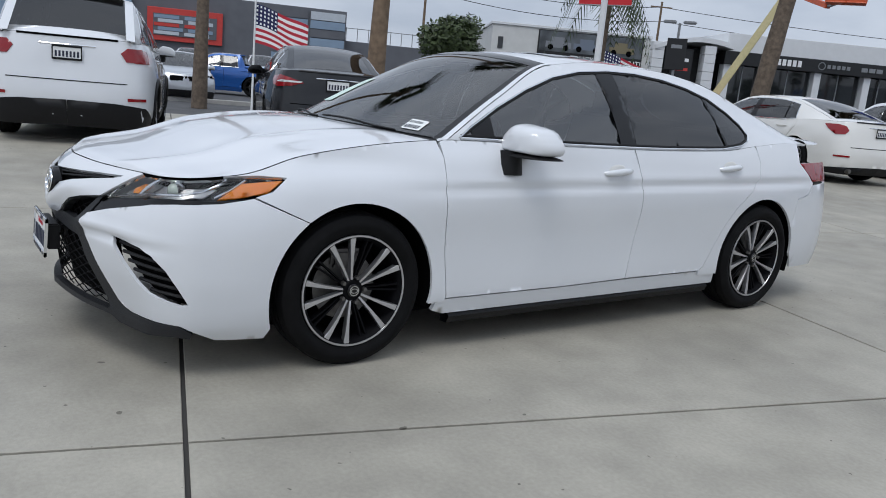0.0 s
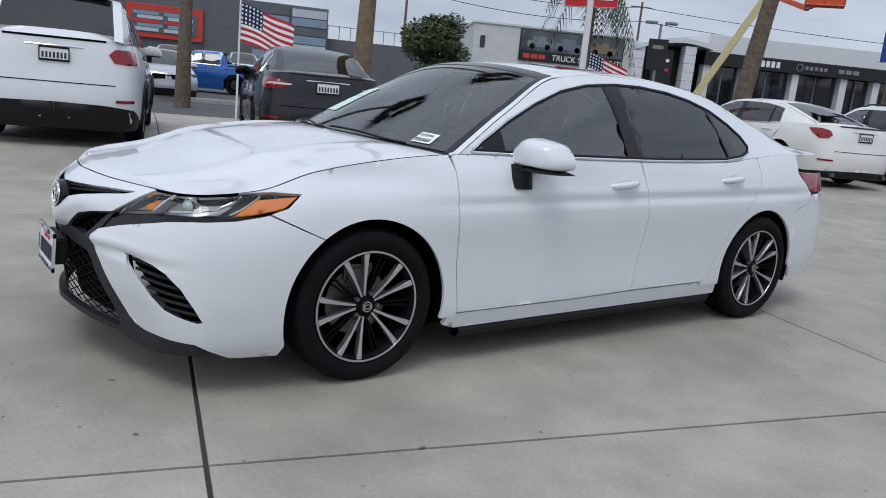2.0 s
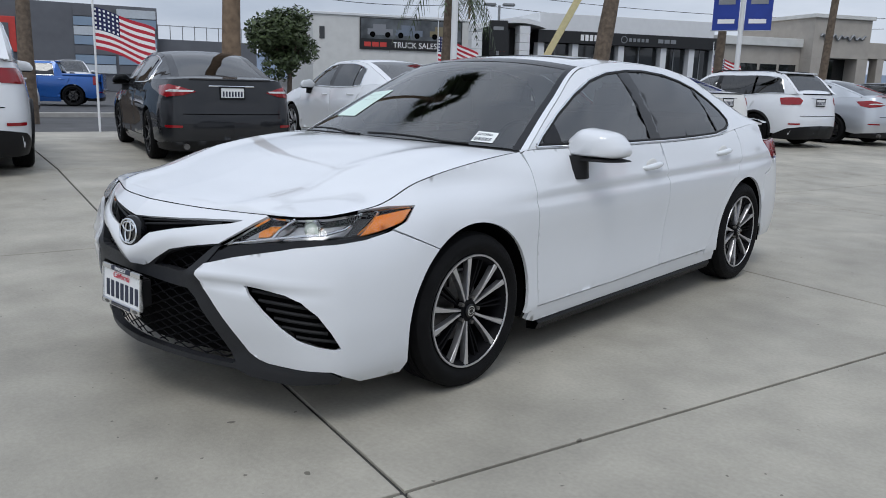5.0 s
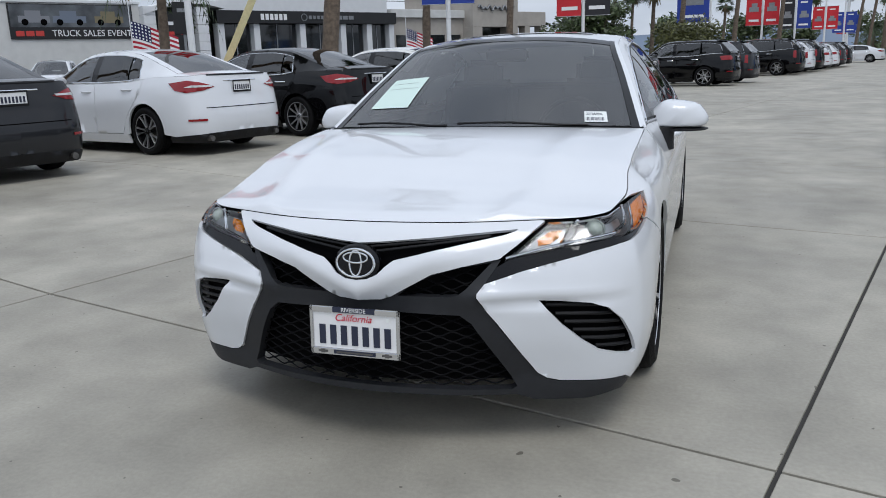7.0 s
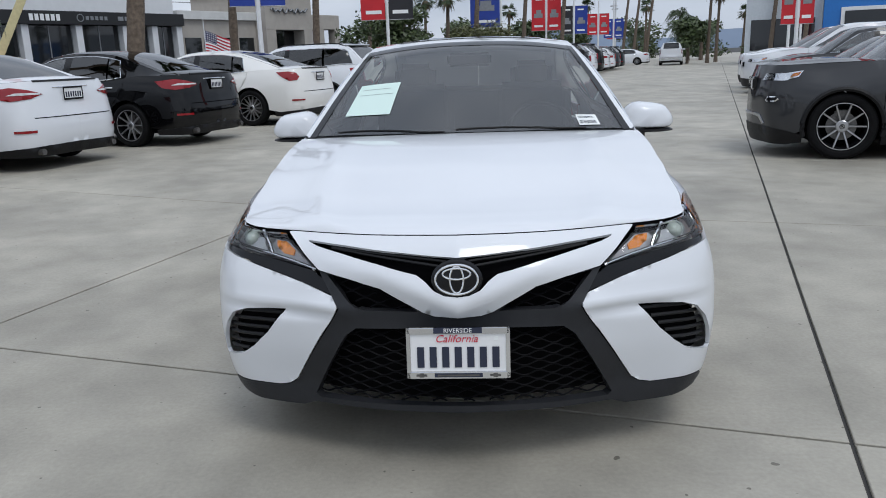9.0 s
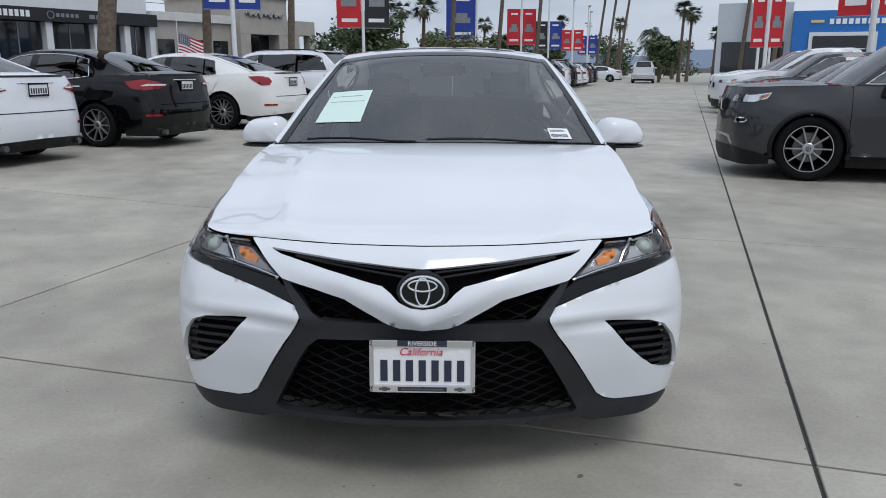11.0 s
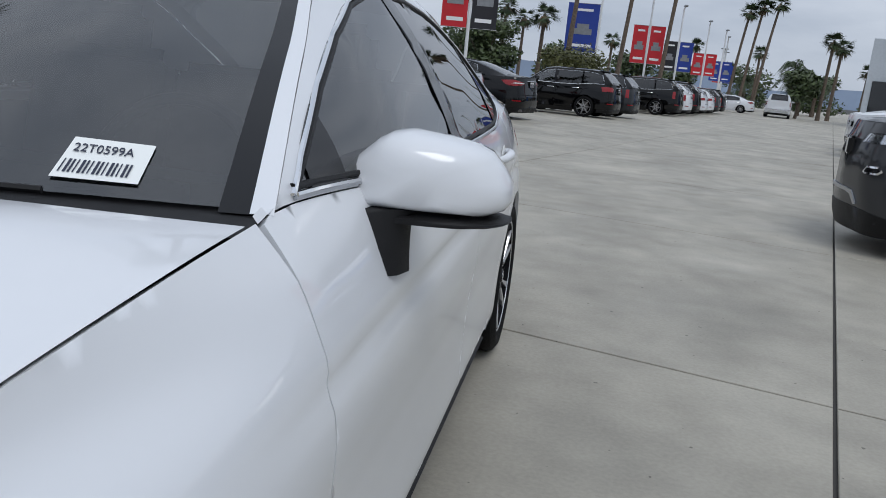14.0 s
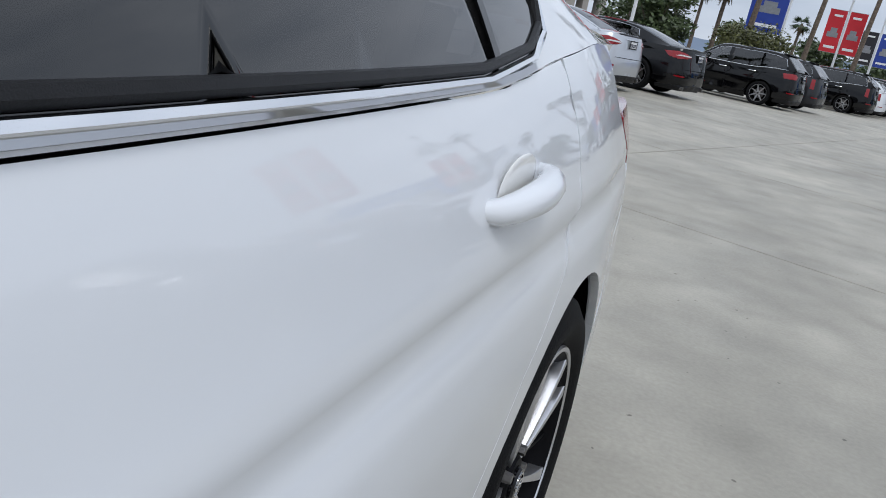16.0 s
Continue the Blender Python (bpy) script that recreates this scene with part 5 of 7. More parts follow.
            panel("lamp_strip", S.wall, [(5.30, cz - .012), (5.74, cz - .008), (5.76, cz + .012), (5.40, cz + .016)], M["white_lens"], t_ob, (), .05, 0, .004, sd, "pale light strip", offset=.014)
        up_l = lambda pts: [(a, b + S.brow * .95) for a, b in pts]
        hl = up_l([(.62 if S.brow else .66, .70), (.66 if S.brow else .70, .765), (float(fy(-2.07)), .775), (float(fy(-1.88)), .795), (float(fy(-1.93)), .735), (float(fy(-2.08)), .70)])
        h_ob = panel("head_lamp", S.wall, hl, M["chrome"], car, (), .05, 0, .01, sd, "bright head lamp", offset=.004)
        panel("lamp_cover", S.wall, hl, M["lens"], h_ob, (), .05, 0, .01, sd, "clear lens", offset=.014)
        panel("indicator", S.wall, up_l([(float(fy(-2.0)), .765), (float(fy(-1.90)), .785), (float(fy(-1.94)), .745), (float(fy(-2.02)), .735)]), M[lamp], h_ob, (), .05, 0, .004, sd, "indicator", offset=.009)
        if S.brow:
            fog = [(.76, .60), (.80, .645), (.93, .650), (.96, .615), (.92, .590), (.80, .585)]
            f_ob = panel("fog_lamp", S.wall, fog, M["chrome"], car, (), .04, 0, .012, sd, "chrome ringed fog lamp", offset=.008)
            panel("fog_glass", S.wall, shrink(fog, .014), M["gloss_black"], f_ob, (), .04, 0, .004, sd, "dark lamp glass", offset=.012)
            panel("bumper_insert", S.wall, [(.0, .46), (.50, .46), (.62, .45), (.70, .36), (.66, .35), (.58, .42), (.48, .435), (.0, .435)], M["brushed"], car, (), .05, 0, .012, sd, "bright bumper insert", offset=.014)
        panel("rear_reflector", S.wall, [(5.35, .46), (5.62, .46), (5.62, .49), (5.35, .49)], M["red"], car, (), .08, 0, .006, sd, "red reflector", offset=.012)
        for y in (-wy, wy):
            bm = bmesh.new()
            rows = []
            for i in range(15):
                a = radians(-15 + 210 * i / 14)
                rows.append([bm.verts.new((sd * xx * k[0], (y + (ry + .012) * math.cos(a)) * k[1], (wz + (Rr + .012) * math.sin(a)) * k[2])) for xx in (.55, .875)])
            for A, B in zip(rows, rows[1:]):
                bm.faces.new((A[0], A[1], B[1], B[0]))
            part("arch_liner", bm, M["liner"], car)
            wheel(car, sd * .80 * k[0], y * k[1], wheel_r, wheel_r, .225, wheel_r * .70, spokes, "plain" if spokes != 5 or finish != "alloy" else "twin", sd, finish)
        mirror_unit(car, S, sd, W if colour not in ("graphite",) else M["black"], y=-.56 * k[1], z=1.005 * k[2], x=.80, glassy=False)
        bm = bmesh.new()
        tube(bm, [S.wall(float(fy(y)), .86) * np.array([sd, 1, 1]) + np.array([sd * .03 * math.sin(math.pi * (y + .06) / .24) ** .5 if 0 < (y + .06) / .24 < 1 else 0, 0, 0]) for y in np.linspace(-.06, .18, 6)], .012, 6)
        part("door_handle", bm, W if not (chrome and colour in ("black", "grey")) else M["chrome"], d1)
        bm = bmesh.new()
        tube(bm, [S.wall(float(fy(y)), .885) * np.array([sd, 1, 1]) + np.array([sd * .03 * math.sin(math.pi * (y - .92) / .24) ** .5 if 0 < (y - .92) / .24 < 1 else 0, 0, 0]) for y in np.linspace(.92, 1.16, 6)], .012, 6)
        part("door_handle", bm, W if not (chrome and colour in ("black", "grey")) else M["chrome"], d2)
        patch("front_pillar", rp(sd * .93, sd * 1.0, .0, .26, .003), 3, 10, W, car)
        if not suv:
            patch("rear_pillar", rp(sd * .84, sd * 1.0, .68, 1.0, .003), 4, 10, W, car)
            bm = bmesh.new()
            cyl(bm, .038, .038, .10, pose(sd * .60 * k[0], 2.40 * k[1], .23 * k[2], 90, 0, 0), 16)
            part("exhaust", bm, M["steel"], car, "steel exhaust")
    patch("bonnet", lambda u, v: S.hood((2 * u - 1) * .995, .004 + .99 * v), 18, 14, W, car)
    patch("scuttle", lambda u, v: (lambda h, w_: h + (w_ - h) * v)(S.hood((2 * u - 1) * .99, .98) - np.array([0, 0, .012]), S.roof((2 * u - 1) * .98, 0) + np.array([0, .02, .004])), 10, 2, M["plastic"], car)
    patch("windscreen", rp(-.955, .955, .0, .25), 14, 8, M["glass"], car, "windscreen")
    patch("roof_panel", rp(-1, 1, .248, .70 if kind == "saloon" else .86), 14, 12, W, car)
    # rear
    r0, r1, hw = (.69, .985, .86) if kind == "saloon" else (.855, .985, .86)
    patch("rear_screen", rp(-hw, hw, r0, r1, .002), 12, 8, M["darktint"], car, "dark rear window")
    if suv:
        for sd in (1, -1):
            patch("rear_pillar", rp(sd * hw, sd * 1.0, .85, 1.0, .001), 3, 8, W, car)
        bm = bmesh.new()
        q = S.roof(0, .855)
        box(bm, (1.08 * k[0], .20, .03), pose(0, q[1] + .04, q[2] - .02), .012)
        part("roof_spoiler", bm, W, car)

    if kind == "pickup":
        bedy0, bedy1 = y_end * k[1] - .02, 2.40 * k[1]
        bm = bmesh.new()
        box(bm, (1.60 * k[0], bedy1 - bedy0, .04), pose(0, (bedy0 + bedy1) / 2, .80 * k[2]))
        part("bed_floor", bm, M["plastic"], car, "black load bed", smooth=False)
        for sd in (1, -1):
            bm = bmesh.new()
            tube(bm, [S.wall(float(fy(min(2.30, y))), 1.02) * np.array([sd, 1, 1]) for y in np.linspace(y_end, 2.30, 8)], .05, 8)
            part("bed_rail", bm, W, car)
        bm = bmesh.new()
        box(bm, (1.50 * k[0], .06, .50 * k[2]), pose(0, 2.43 * k[1], .82 * k[2]), .015)
        part("tailgate", bm, W, car)
        bm = bmesh.new()
        box(bm, (1.75 * k[0], .12, .16), pose(0, 2.50 * k[1], .48 * k[2]), .03)
        part("rear_bumper", bm, M["chrome"], car, "chrome rear bumper")
    else:
        def boot(u, v):
            a = 2 * u - 1
            s = S.end - (S.end - float(fy(2.02))) * abs(a)**.9
            e = S.edge(math.copysign(s, a) if a else s)
            f = S.roof(a, .985)
            q = f + (e - f) * v
            if kind == "saloon":
                q[2] += .014 * math.sin(math.pi * v)
            return q
        patch("boot_lid" if kind == "saloon" else "tailgate", boot, 16, 6, W, car)
        # shut line and trim across the tail
        for zz, ss, rr, mt in ((.63, 5.62, .006, "liner"), (1.055, 5.70, .014, "trim" if kind == "saloon" else "liner"), (.975, 5.95, .009, "chrome")):
            bm = bmesh.new()
            tube(bm, [S.wall(s, zz) * np.array([sg, 1, 1]) + np.array([0, .002, 0]) for sg, s in [(-1, s) for s in np.linspace(ss, S.end, 6)] + [(1, s) for s in np.linspace(S.end, ss, 6)][1:]], rr, 6)
            part("boot_trim", bm, M[mt], car)
    if plate:
        y_p = S.wall(S.end, .89)[1]
        number_plate(car, pose(0, y_p + .016, (.895 if kind != "pickup" else .5) * k[2], 0, 0, 180), M["plastic"])
    # grille and front plate
    bm = bmesh.new()
    box(bm, (.92 * k[0], .05, .16), pose(0, -2.395 * k[1], (.655 + S.brow) * k[2]), .02)
    g = part("grille", bm, M["gloss_black"], car, "dark grille")
    for i in range(7):
        bm = bmesh.new()
        box(bm, (.085, .03, .15), pose((-.36 + .12 * i) * k[0], -2.415 * k[1], (.655 + S.brow) * k[2]), .012)
        part("grille_bar", bm, M["chrome"] if lamp == "amber" and suv else M["gloss_black"], g)
    bm = bmesh.new()
    box(bm, (1.44 * k[0], 3.9 * k[1], .1), pose(0, 0, .24 * k[2]), .03)
    box(bm, (1.2 * k[0], 4.5 * k[1], .12), pose(0, 0, .36 * k[2]), .03)
    part("floor_pan", bm, M["liner"], car)
    for x in (-.38, .38):
        bm = bmesh.new()
        box(bm, (.50, .16, .70 * k[2]), pose(x, .40, .80 * k[2], -12, 0, 0), .06)
        seat = part("front_seat", bm, M["cloth"], car)
        bm = bmesh.new()
        box(bm, (.27, .10, .19), pose(x, .50, 1.20 * k[2], -10, 0, 0), .04)
        part("headrest", bm, M["cloth"], seat)
    bm = bmesh.new()
    box(bm, (1.28, .18, .62 * k[2]), pose(0, 1.25, .80 * k[2], -16, 0, 0), .06)
    part("rear_bench", bm, M["cloth"], car)
    return car


def heading(fx_, fy_):
    """The turn about Z that points a car's nose along the vector."""
    return math.degrees(math.atan2(fx_, -fy_))


ROW = heading(-E1.x, -E1.y)
SEDAN = Shape(1.0, 1.0, 1.03)
SEDAN2 = SEDAN
LONG = Shape(1.02, 1.06, 1.03)
SUV = Shape(1.02, .97, 1.13, .07, .40, 1.0, .8)
TALL = Shape(1.03, .97, 1.17, .09, .40, 1.0, .3)
SUVS = Shape(.97, .92, 1.06, .06, .36, 1.0)
JEEP = Shape(1.04, .98, 1.15, .07, .40, 1.0, 1.0, .11)
SUVL = Shape(1.08, 1.07, 1.24, .06, .42, 1.0, .9)
TRUCK = Shape(1.08, 1.18, 1.28, .03, -1.0, 1.0, 1.0)


def by_tail(px_, py_, S, turn=ROW):
    """The pose of a parked car whose tail's middle stands at a place."""
    r = radians(turn)
    d = 2.49 * S.k[1]
    x, y = px_ + d * math.sin(r), py_ - d * math.cos(r)
    return pose(x, y, lot_at(px_ + .5 * d * math.sin(r), py_ - .5 * d * math.cos(r)), 0, 0, turn)


def by_nose(px_, py_, S, turn=ROW):
    r = radians(turn)
    d = 2.43 * S.k[1]
    return pose(px_ - d * math.sin(r), py_ + d * math.cos(r), 0, 0, 0, turn)


G1, G2 = "cars parked tail out", "cars parked nose out"
parked_car(by_tail(-6.4, -1.35, TALL, ROW - 2), "suv", "white seven-seat suv with black lower bumper and red lamps", "white", TALL, "suv", "high", .37, 7, "silverrim", True, group=G1)
parked_car(by_tail(-6.01, 1.95, SEDAN2, ROW - 3), "saloon_car", "dark graphite saloon car with black wheels and red lamps", "graphite", SEDAN2, "saloon", "wide", .335, 7, "darkalloy", group=G1)
parked_car(by_tail(-5.16, 5.08, SEDAN), "saloon_car", "white saloon car with machined black wheels and a bent tail", "white", SEDAN, "saloon", "wide", .335, 5, "alloy", group=G1)
parked_car(by_tail(-4.21, 7.72, SEDAN2), "saloon_car", "gloss black saloon car with a chrome window line", "black", SEDAN2, "saloon", "wide", .335, 10, "alloy", group=G1)
parked_car(by_tail(-3.28, 11.2, LONG), "saloon_car", "pearl white luxury saloon car with teardrop red lamps", "pearl", LONG, "saloon", "drop", .35, 14, "alloy", group=G1)
parked_car(by_tail(-2.42, 13.9, SUVS), "suv", "white compact crossover with black cladding and roof rails", "white", SUVS, "suv", "high", .345, 8, "darkalloy", True, group=G1, rails=True)
parked_car(by_tail(-1.55, 16.6, SEDAN), "saloon_car", "silver saloon car with a black lip over the boot", "silver", SEDAN, "saloon", "wide", .335, 10, "darkalloy", group=G1)
parked_car(by_tail(-.45, 19.4, LONG), "saloon_car", "black muscle saloon car with chrome wheels", "black", LONG, "saloon", "wide", .37, 5, "silverrim", group=G1)
parked_car(by_tail(-3.6, 24.2, SEDAN), "saloon_car", "black saloon car with a chrome window line", "black", SEDAN, "saloon", "wide", .335, 10, "alloy", group=G1)
parked_car(by_tail(2.05, 27.6, SUV), "suv", "black suv with bright alloy wheels", "black", SUV, "suv", "high", .37, 7, "silverrim", group=G1)
parked_car(by_tail(2.9, 30.8, SUV), "suv", "dark graphite suv with red lamps", "graphite", SUV, "suv", "vertical", .37, 7, "silverrim", group=G1)
far_left = [("black", SUVL, "suv", "black full-size suv with chrome window line", "vertical"), ("white", SUV, "suv", "white suv with silver wheels", "vertical"), ("black", SUVL, "suv", "black full-size suv with dark lamps", "vertical"),
            ("white", SUVS, "suv", "white compact suv with dark windows", "high"), ("white", SUVS, "suv", "white compact suv with dark windows", "high"), ("grey", SUV, "suv", "grey suv with dark windows", "vertical"), ("black", SUV, "suv", "black off-road suv with a spare wheel", "vertical")]
for i, (c_, S_, k_, l_, t_) in enumerate(far_left):
    p = Vector((5.6, 40.5, 0)) + E2 * 3.05 * i
    parked_car(by_tail(p.x, p.y, S_), "suv", l_, c_, S_, k_, t_, .39, 6, "silverrim", group=G1)
# row that faces the lane
parked_car(pose(5.78, 5.24, 0, 0, 0, ROW), "suv", "dark grey off-road suv with seven-slot grille and silver wheels", "grey", JEEP, "suv", "vertical", .385, 10, "silverrim", True, group=G2)
right = [("white", SUVS, "suv", "white minivan with long sloping bonnet"), ("grey", SUVS, "suv", "grey compact suv with dark grille"), ("graphite", SEDAN, "saloon", "dark grey saloon car with a chrome grille"),
         ("grey", SUV, "suv", "grey suv with dark grille"), ("white", TRUCK, "pickup", "silver white pickup truck with black grille"), ("white", TRUCK, "pickup", "white pickup truck with large mirrors"), ("silver", SUV, "suv", "silver suv with bright grille")]
for i, (c_, S_, k_, l_) in enumerate(right):
    p = Vector((3.55, 4.6, 0)) + E2 * 3.1 * (i + 1) + E1 * (.25 if k_ != "pickup" else -.1)
    parked_car(by_nose(p.x, p.y, S_), {"suv": "suv", "saloon": "saloon_car", "pickup": "pickup_truck"}[k_], l_, c_, S_, k_, "high", .36, 6, "silverrim", group=G2)
# in the lane and across the road
parked_car(pose(15.9, 67.0, 0, 0, 0, heading(.22, .97)), "pickup_truck", "white pickup truck standing in the lane", "white", TRUCK, "pickup", "vertical", .41, 6, "silverrim", group="")
parked_car(pose(12.5, 72.0, 0, 0, 0, ROW), "saloon_car", "white saloon car far down the lane", "white", SEDAN, "saloon", "wide", .335, 10, "alloy", group="")
parked_car(by_nose(-20.2, 4.1, SEDAN, heading(.96, -.18)), "saloon_car", "silver saloon car with a wide chrome grille", "silver", SEDAN, "saloon", "wide", .335, 10, "alloy", group="cars across the road")
parked_car(pose(-25.5, 4.9, 0, 0, 0, heading(-.8, .35)), "saloon_car", "black saloon car with red lamps", "black", SEDAN, "saloon", "wide", .335, 10, "alloy", group="cars across the road")
parked_car(pose(-28.6, 8.0, 0, 0, 0, heading(-.5, -.9)), "pickup_truck", "bright blue pickup truck with black tyres", "blue", Shape(1.03, 1.0, 1.12, .03, -.9, 1.0), "pickup", "vertical", .38, 6, "darkalloy", group="cars across the road")
parked_car(pose(-40.0, 10.2, 0, 0, 0, heading(1, -.35)), "pickup_truck", "white pickup truck with chrome grille", "white", TRUCK, "pickup", "vertical", .41, 6, "silverrim", group="cars across the road")
parked_car(pose(-40.5, 14.4, 0, 0, 0, heading(1, -.35)), "pickup_truck", "white pickup truck with dark windows", "white", TRUCK, "pickup", "vertical", .41, 6, "silverrim", group="cars across the road")
parked_car(pose(-27.0, 24.0, 0, 0, 0, heading(.6, -.9)), "pickup_truck", "white pickup truck beside a round tree", "white", TRUCK, "pickup", "vertical", .41, 6, "silverrim", group="cars across the road")


# ---- buildings ----
M["stucco"] = mat("white_stucco", (.62, .62, .60), .85, vary=.06, scale=1.5, bump=.2, bump_scale=60)
M["panelwhite"] = mat("white_metal_panel", (.70, .71, .72), .4, vary=.03, scale=2)
M["blackpanel"] = mat("black_sign_panel", (.012, .012, .013), .35)
M["beigewall"] = mat("beige_stucco", (.40, .37, .33), .9, vary=.08, scale=1.2, bump=.2, bump_scale=50)
M["greywall"] = mat("grey_block_wall", (.13, .135, .15), .85, vary=.1, scale=1.0)
M["bluewall"] = mat("blue_grey_cladding", (.24, .32, .42), .6, vary=.06, scale=1.0)
M["palecladding"] = mat("pale_cladding", (.52, .56, .60), .6, vary=.05)
M["redframe"] = mat("red_paint", (.55, .05, .04), .5, vary=.06)
M["brandblue"] = mat("bright_blue_cladding", (.02, .16, .50), .4, vary=.04)
M["shopglass"] = mat("shop_glass", (.012, .014, .016), .06, coat=.5)
M["banner_red"] = mat("red_banner_cloth", (.55, .02, .03), .7, vary=.08, scale=2)
M["banner_blue"] = mat("blue_banner_cloth", (.02, .05, .30), .7, vary=.08, scale=2)
M["banner_black"] = mat("black_banner_cloth", (.02, .02, .025), .7, vary=.1, scale=2)
M["pole"] = mat("white_painted_pole", (.72, .73, .74), .45, vary=.04)
M["galv"] = mat("galvanised_steel", (.28, .29, .30), .5, .6, vary=.1)
M["orange"] = mat("orange_paint", (.60, .09, .02), .45, vary=.08)
M["cream"] = mat("cream_paint", (.62, .55, .30), .5, vary=.08)
M["bark"] = mat("palm_bark", (.13, .10, .075), .95, vary=.35, scale=9, bump=.8, bump_scale=26)
M["woodpole"] = mat("brown_trunk", (.17, .12, .08), .9, vary=.3, scale=6, bump=.6, bump_scale=30)
M["flagred"] = mat("flag_red", (.45, .02, .04), .7)
M["flagblue"] = mat("flag_blue", (.01, .015, .08), .7)
# blue-grey base colour paints in the haze over the hills
M["mountain"] = mat("far_hills_haze_tint", (.20, .25, .33), 1.0, vary=.1, scale=.01)


def leaf_mat(name, color):
    m = mat(name, color, .55, vary=.35, scale=1.2)
    nt = m.node_tree
    g = nt.nodes.new("ShaderNodeNewGeometry")
    r = nt.nodes.new("ShaderNodeValToRGB")
    r.color_ramp.elements[0].color = (*[c * .55 for c in color], 1)
    r.color_ramp.elements[1].color = (*[c * 1.5 for c in color], 1)
    nt.links.new(g.outputs["Random Per Island"], r.inputs[0])
    nt.links.new(r.outputs[0], nt.nodes["Principled BSDF"].inputs["Base Color"])
    return m


M["leaf"] = leaf_mat("tree_leaves", (.060, .085, .030))
M["palmleaf"] = leaf_mat("palm_fronds", (.050, .075, .030))
M["drypalm"] = leaf_mat("dry_fronds", (.16, .12, .07))
M["hedge"] = leaf_mat("hedge_leaves", (.075, .080, .022))


def bx(name, parent, x0, x1, y0, y1, z0, z1, material, label="", bevel=.02):
    bm = bmesh.new()
    box(bm, (x1 - x0, y1 - y0, z1 - z0), pose((x0 + x1) / 2, (y0 + y1) / 2, (z0 + z1) / 2), bevel, 1)
    return part(name, bm, material, parent, label, smooth=False)


FAC = pose(-33.8, 55, 0, 0, 0, math.degrees(math.atan2(.854, .52)))
hall = thing("showroom_building", FAC, "long white showroom with a truck sales billboard", "building")
bx("wall", hall, -23.4, -10.9, 0, 18, 0, 6.1, M["stucco"])
bx("parapet", hall, -23.5, -10.8, -.1, 18, 6.1, 6.3, M["panelwhite"])
bb = bx("billboard", hall, -19.8, -11.5, -.12, -.004, 3.65, 6.02, M["blackpanel"], "dark billboard with pictures of trucks")
bx("picture_band", bb, -19.7, -11.6, -.135, -.122, 4.45, 5.95, mat("photo_grey", (.09, .10, .11), .6, vary=.6, scale=.8), "grey photo band", 0)
for i, (c0, w0) in enumerate(((-18.2, 2.0), (-15.9, 2.2), (-13.2, 2.0))):
    tm = mat("photo_truck", ((.22, .23, .25), (.16, .19, .24), (.20, .17, .10))[i], .6)
    bx("picture_truck", bb, c0 - w0 / 2, c0 + w0 / 2, -.142, -.136, 4.75, 5.20, tm, "", 0)
    bx("picture_cab", bb, c0 - w0 * .28, c0 + w0 * .22, -.142, -.136, 5.20, 5.55, tm, "", 0)
    for dx in (-.3, .3):
        bm = bmesh.new()
        cyl(bm, .22, .22, .01, pose(c0 + dx * w0, -.146, 4.78, 90, 0, 0), 16)
        part("picture_wheel", bm, M["liner"], bb)
letters("sign_words", "TRUCK SALES EVENT!", .62, pose(-14.35, -.14, 4.02, 90, 0, 0), M["signwhite"], bb, "white capitals", .01, squeeze=.94)
for i in range(3):
    bx("sign_mark", bb, -19.45 + .62 * i, -18.93 + .62 * i, -.14, -.122, 3.85, 4.20, M["redframe"], "", 0)
for i in range(4):
    bx("small_window", hall, -22.9 + .01 * i, -22.5 + .01 * i, -.05 - .001 * i, .1, 4.3 + .001 * i, 5.2, M["shopglass"]) if i == 0 else None
# entrance with a curved white roof
gate = thing("entrance_portal", FAC, "white showroom entrance with a curved roof and dark doors", "building")
bx("wall", gate, -10.8, -4.9, 3, 18, 0, 6.0, M["blackpanel"])
def arch_roof(u, v):
    x = -10.8 + 6.2 * u
    return np.array([x, -1.0 + 6 * v, 5.25 + 1.25 * math.sin(math.pi * (.12 + .62 * u))])
patch("roof", arch_roof, 20, 3, M["panelwhite"], gate, "curved white roof")
patch("soffit", lambda u, v: arch_roof(u, v) - np.array([0, 0, .35]), 20, 3, M["stucco"], gate)
bm = bmesh.new()
pr = [(arch_roof(u, 0), arch_roof(u, 0) - np.array([0, 0, .35])) for u in np.linspace(0, 1, 21)]
vv = [(bm.verts.new(a), bm.verts.new(b)) for a, b in pr]
for (a, b), (c, d) in zip(vv, vv[1:]):
    bm.faces.new((a, b, d, c))
part("fascia", bm, M["panelwhite"], gate)
for x in (-10.5, -6.4):
    for j in range(9):
        bx("column_panel", gate, x - .45, x + .45, -.9, .2, .02 + j * .66, .66 + j * .66, M["panelwhite"], "", .02)
bx("dark_sign", gate, -9.3, -7.6, -.5, -.2, 1.2, 5.6, M["blackpanel"])
bx("sign_mark", gate, -9.0, -7.9, -.52, -.501, 4.6, 4.85, M["signwhite"], "", 0)
bx("sign_mark", gate, -9.0, -7.9, -.52, -.501, 3.9, 4.12, M["redframe"], "", 0)
shop = thing("showroom_building", FAC, "white showroom with a black fascia and tall glass front", "building")
bx("wall", shop, -5.0, 12.4, .8, 18, 0, 5.6, M["blackpanel"])
bx("upper_wall", shop, -4.6, 12.3, .5, 18, 5.75, 7.2, M["panelwhite"])
fas = bx("fascia", shop, -5.1, 12.5, -.6, .8, 4.75, 5.75, M["blackpanel"], "black sign fascia")
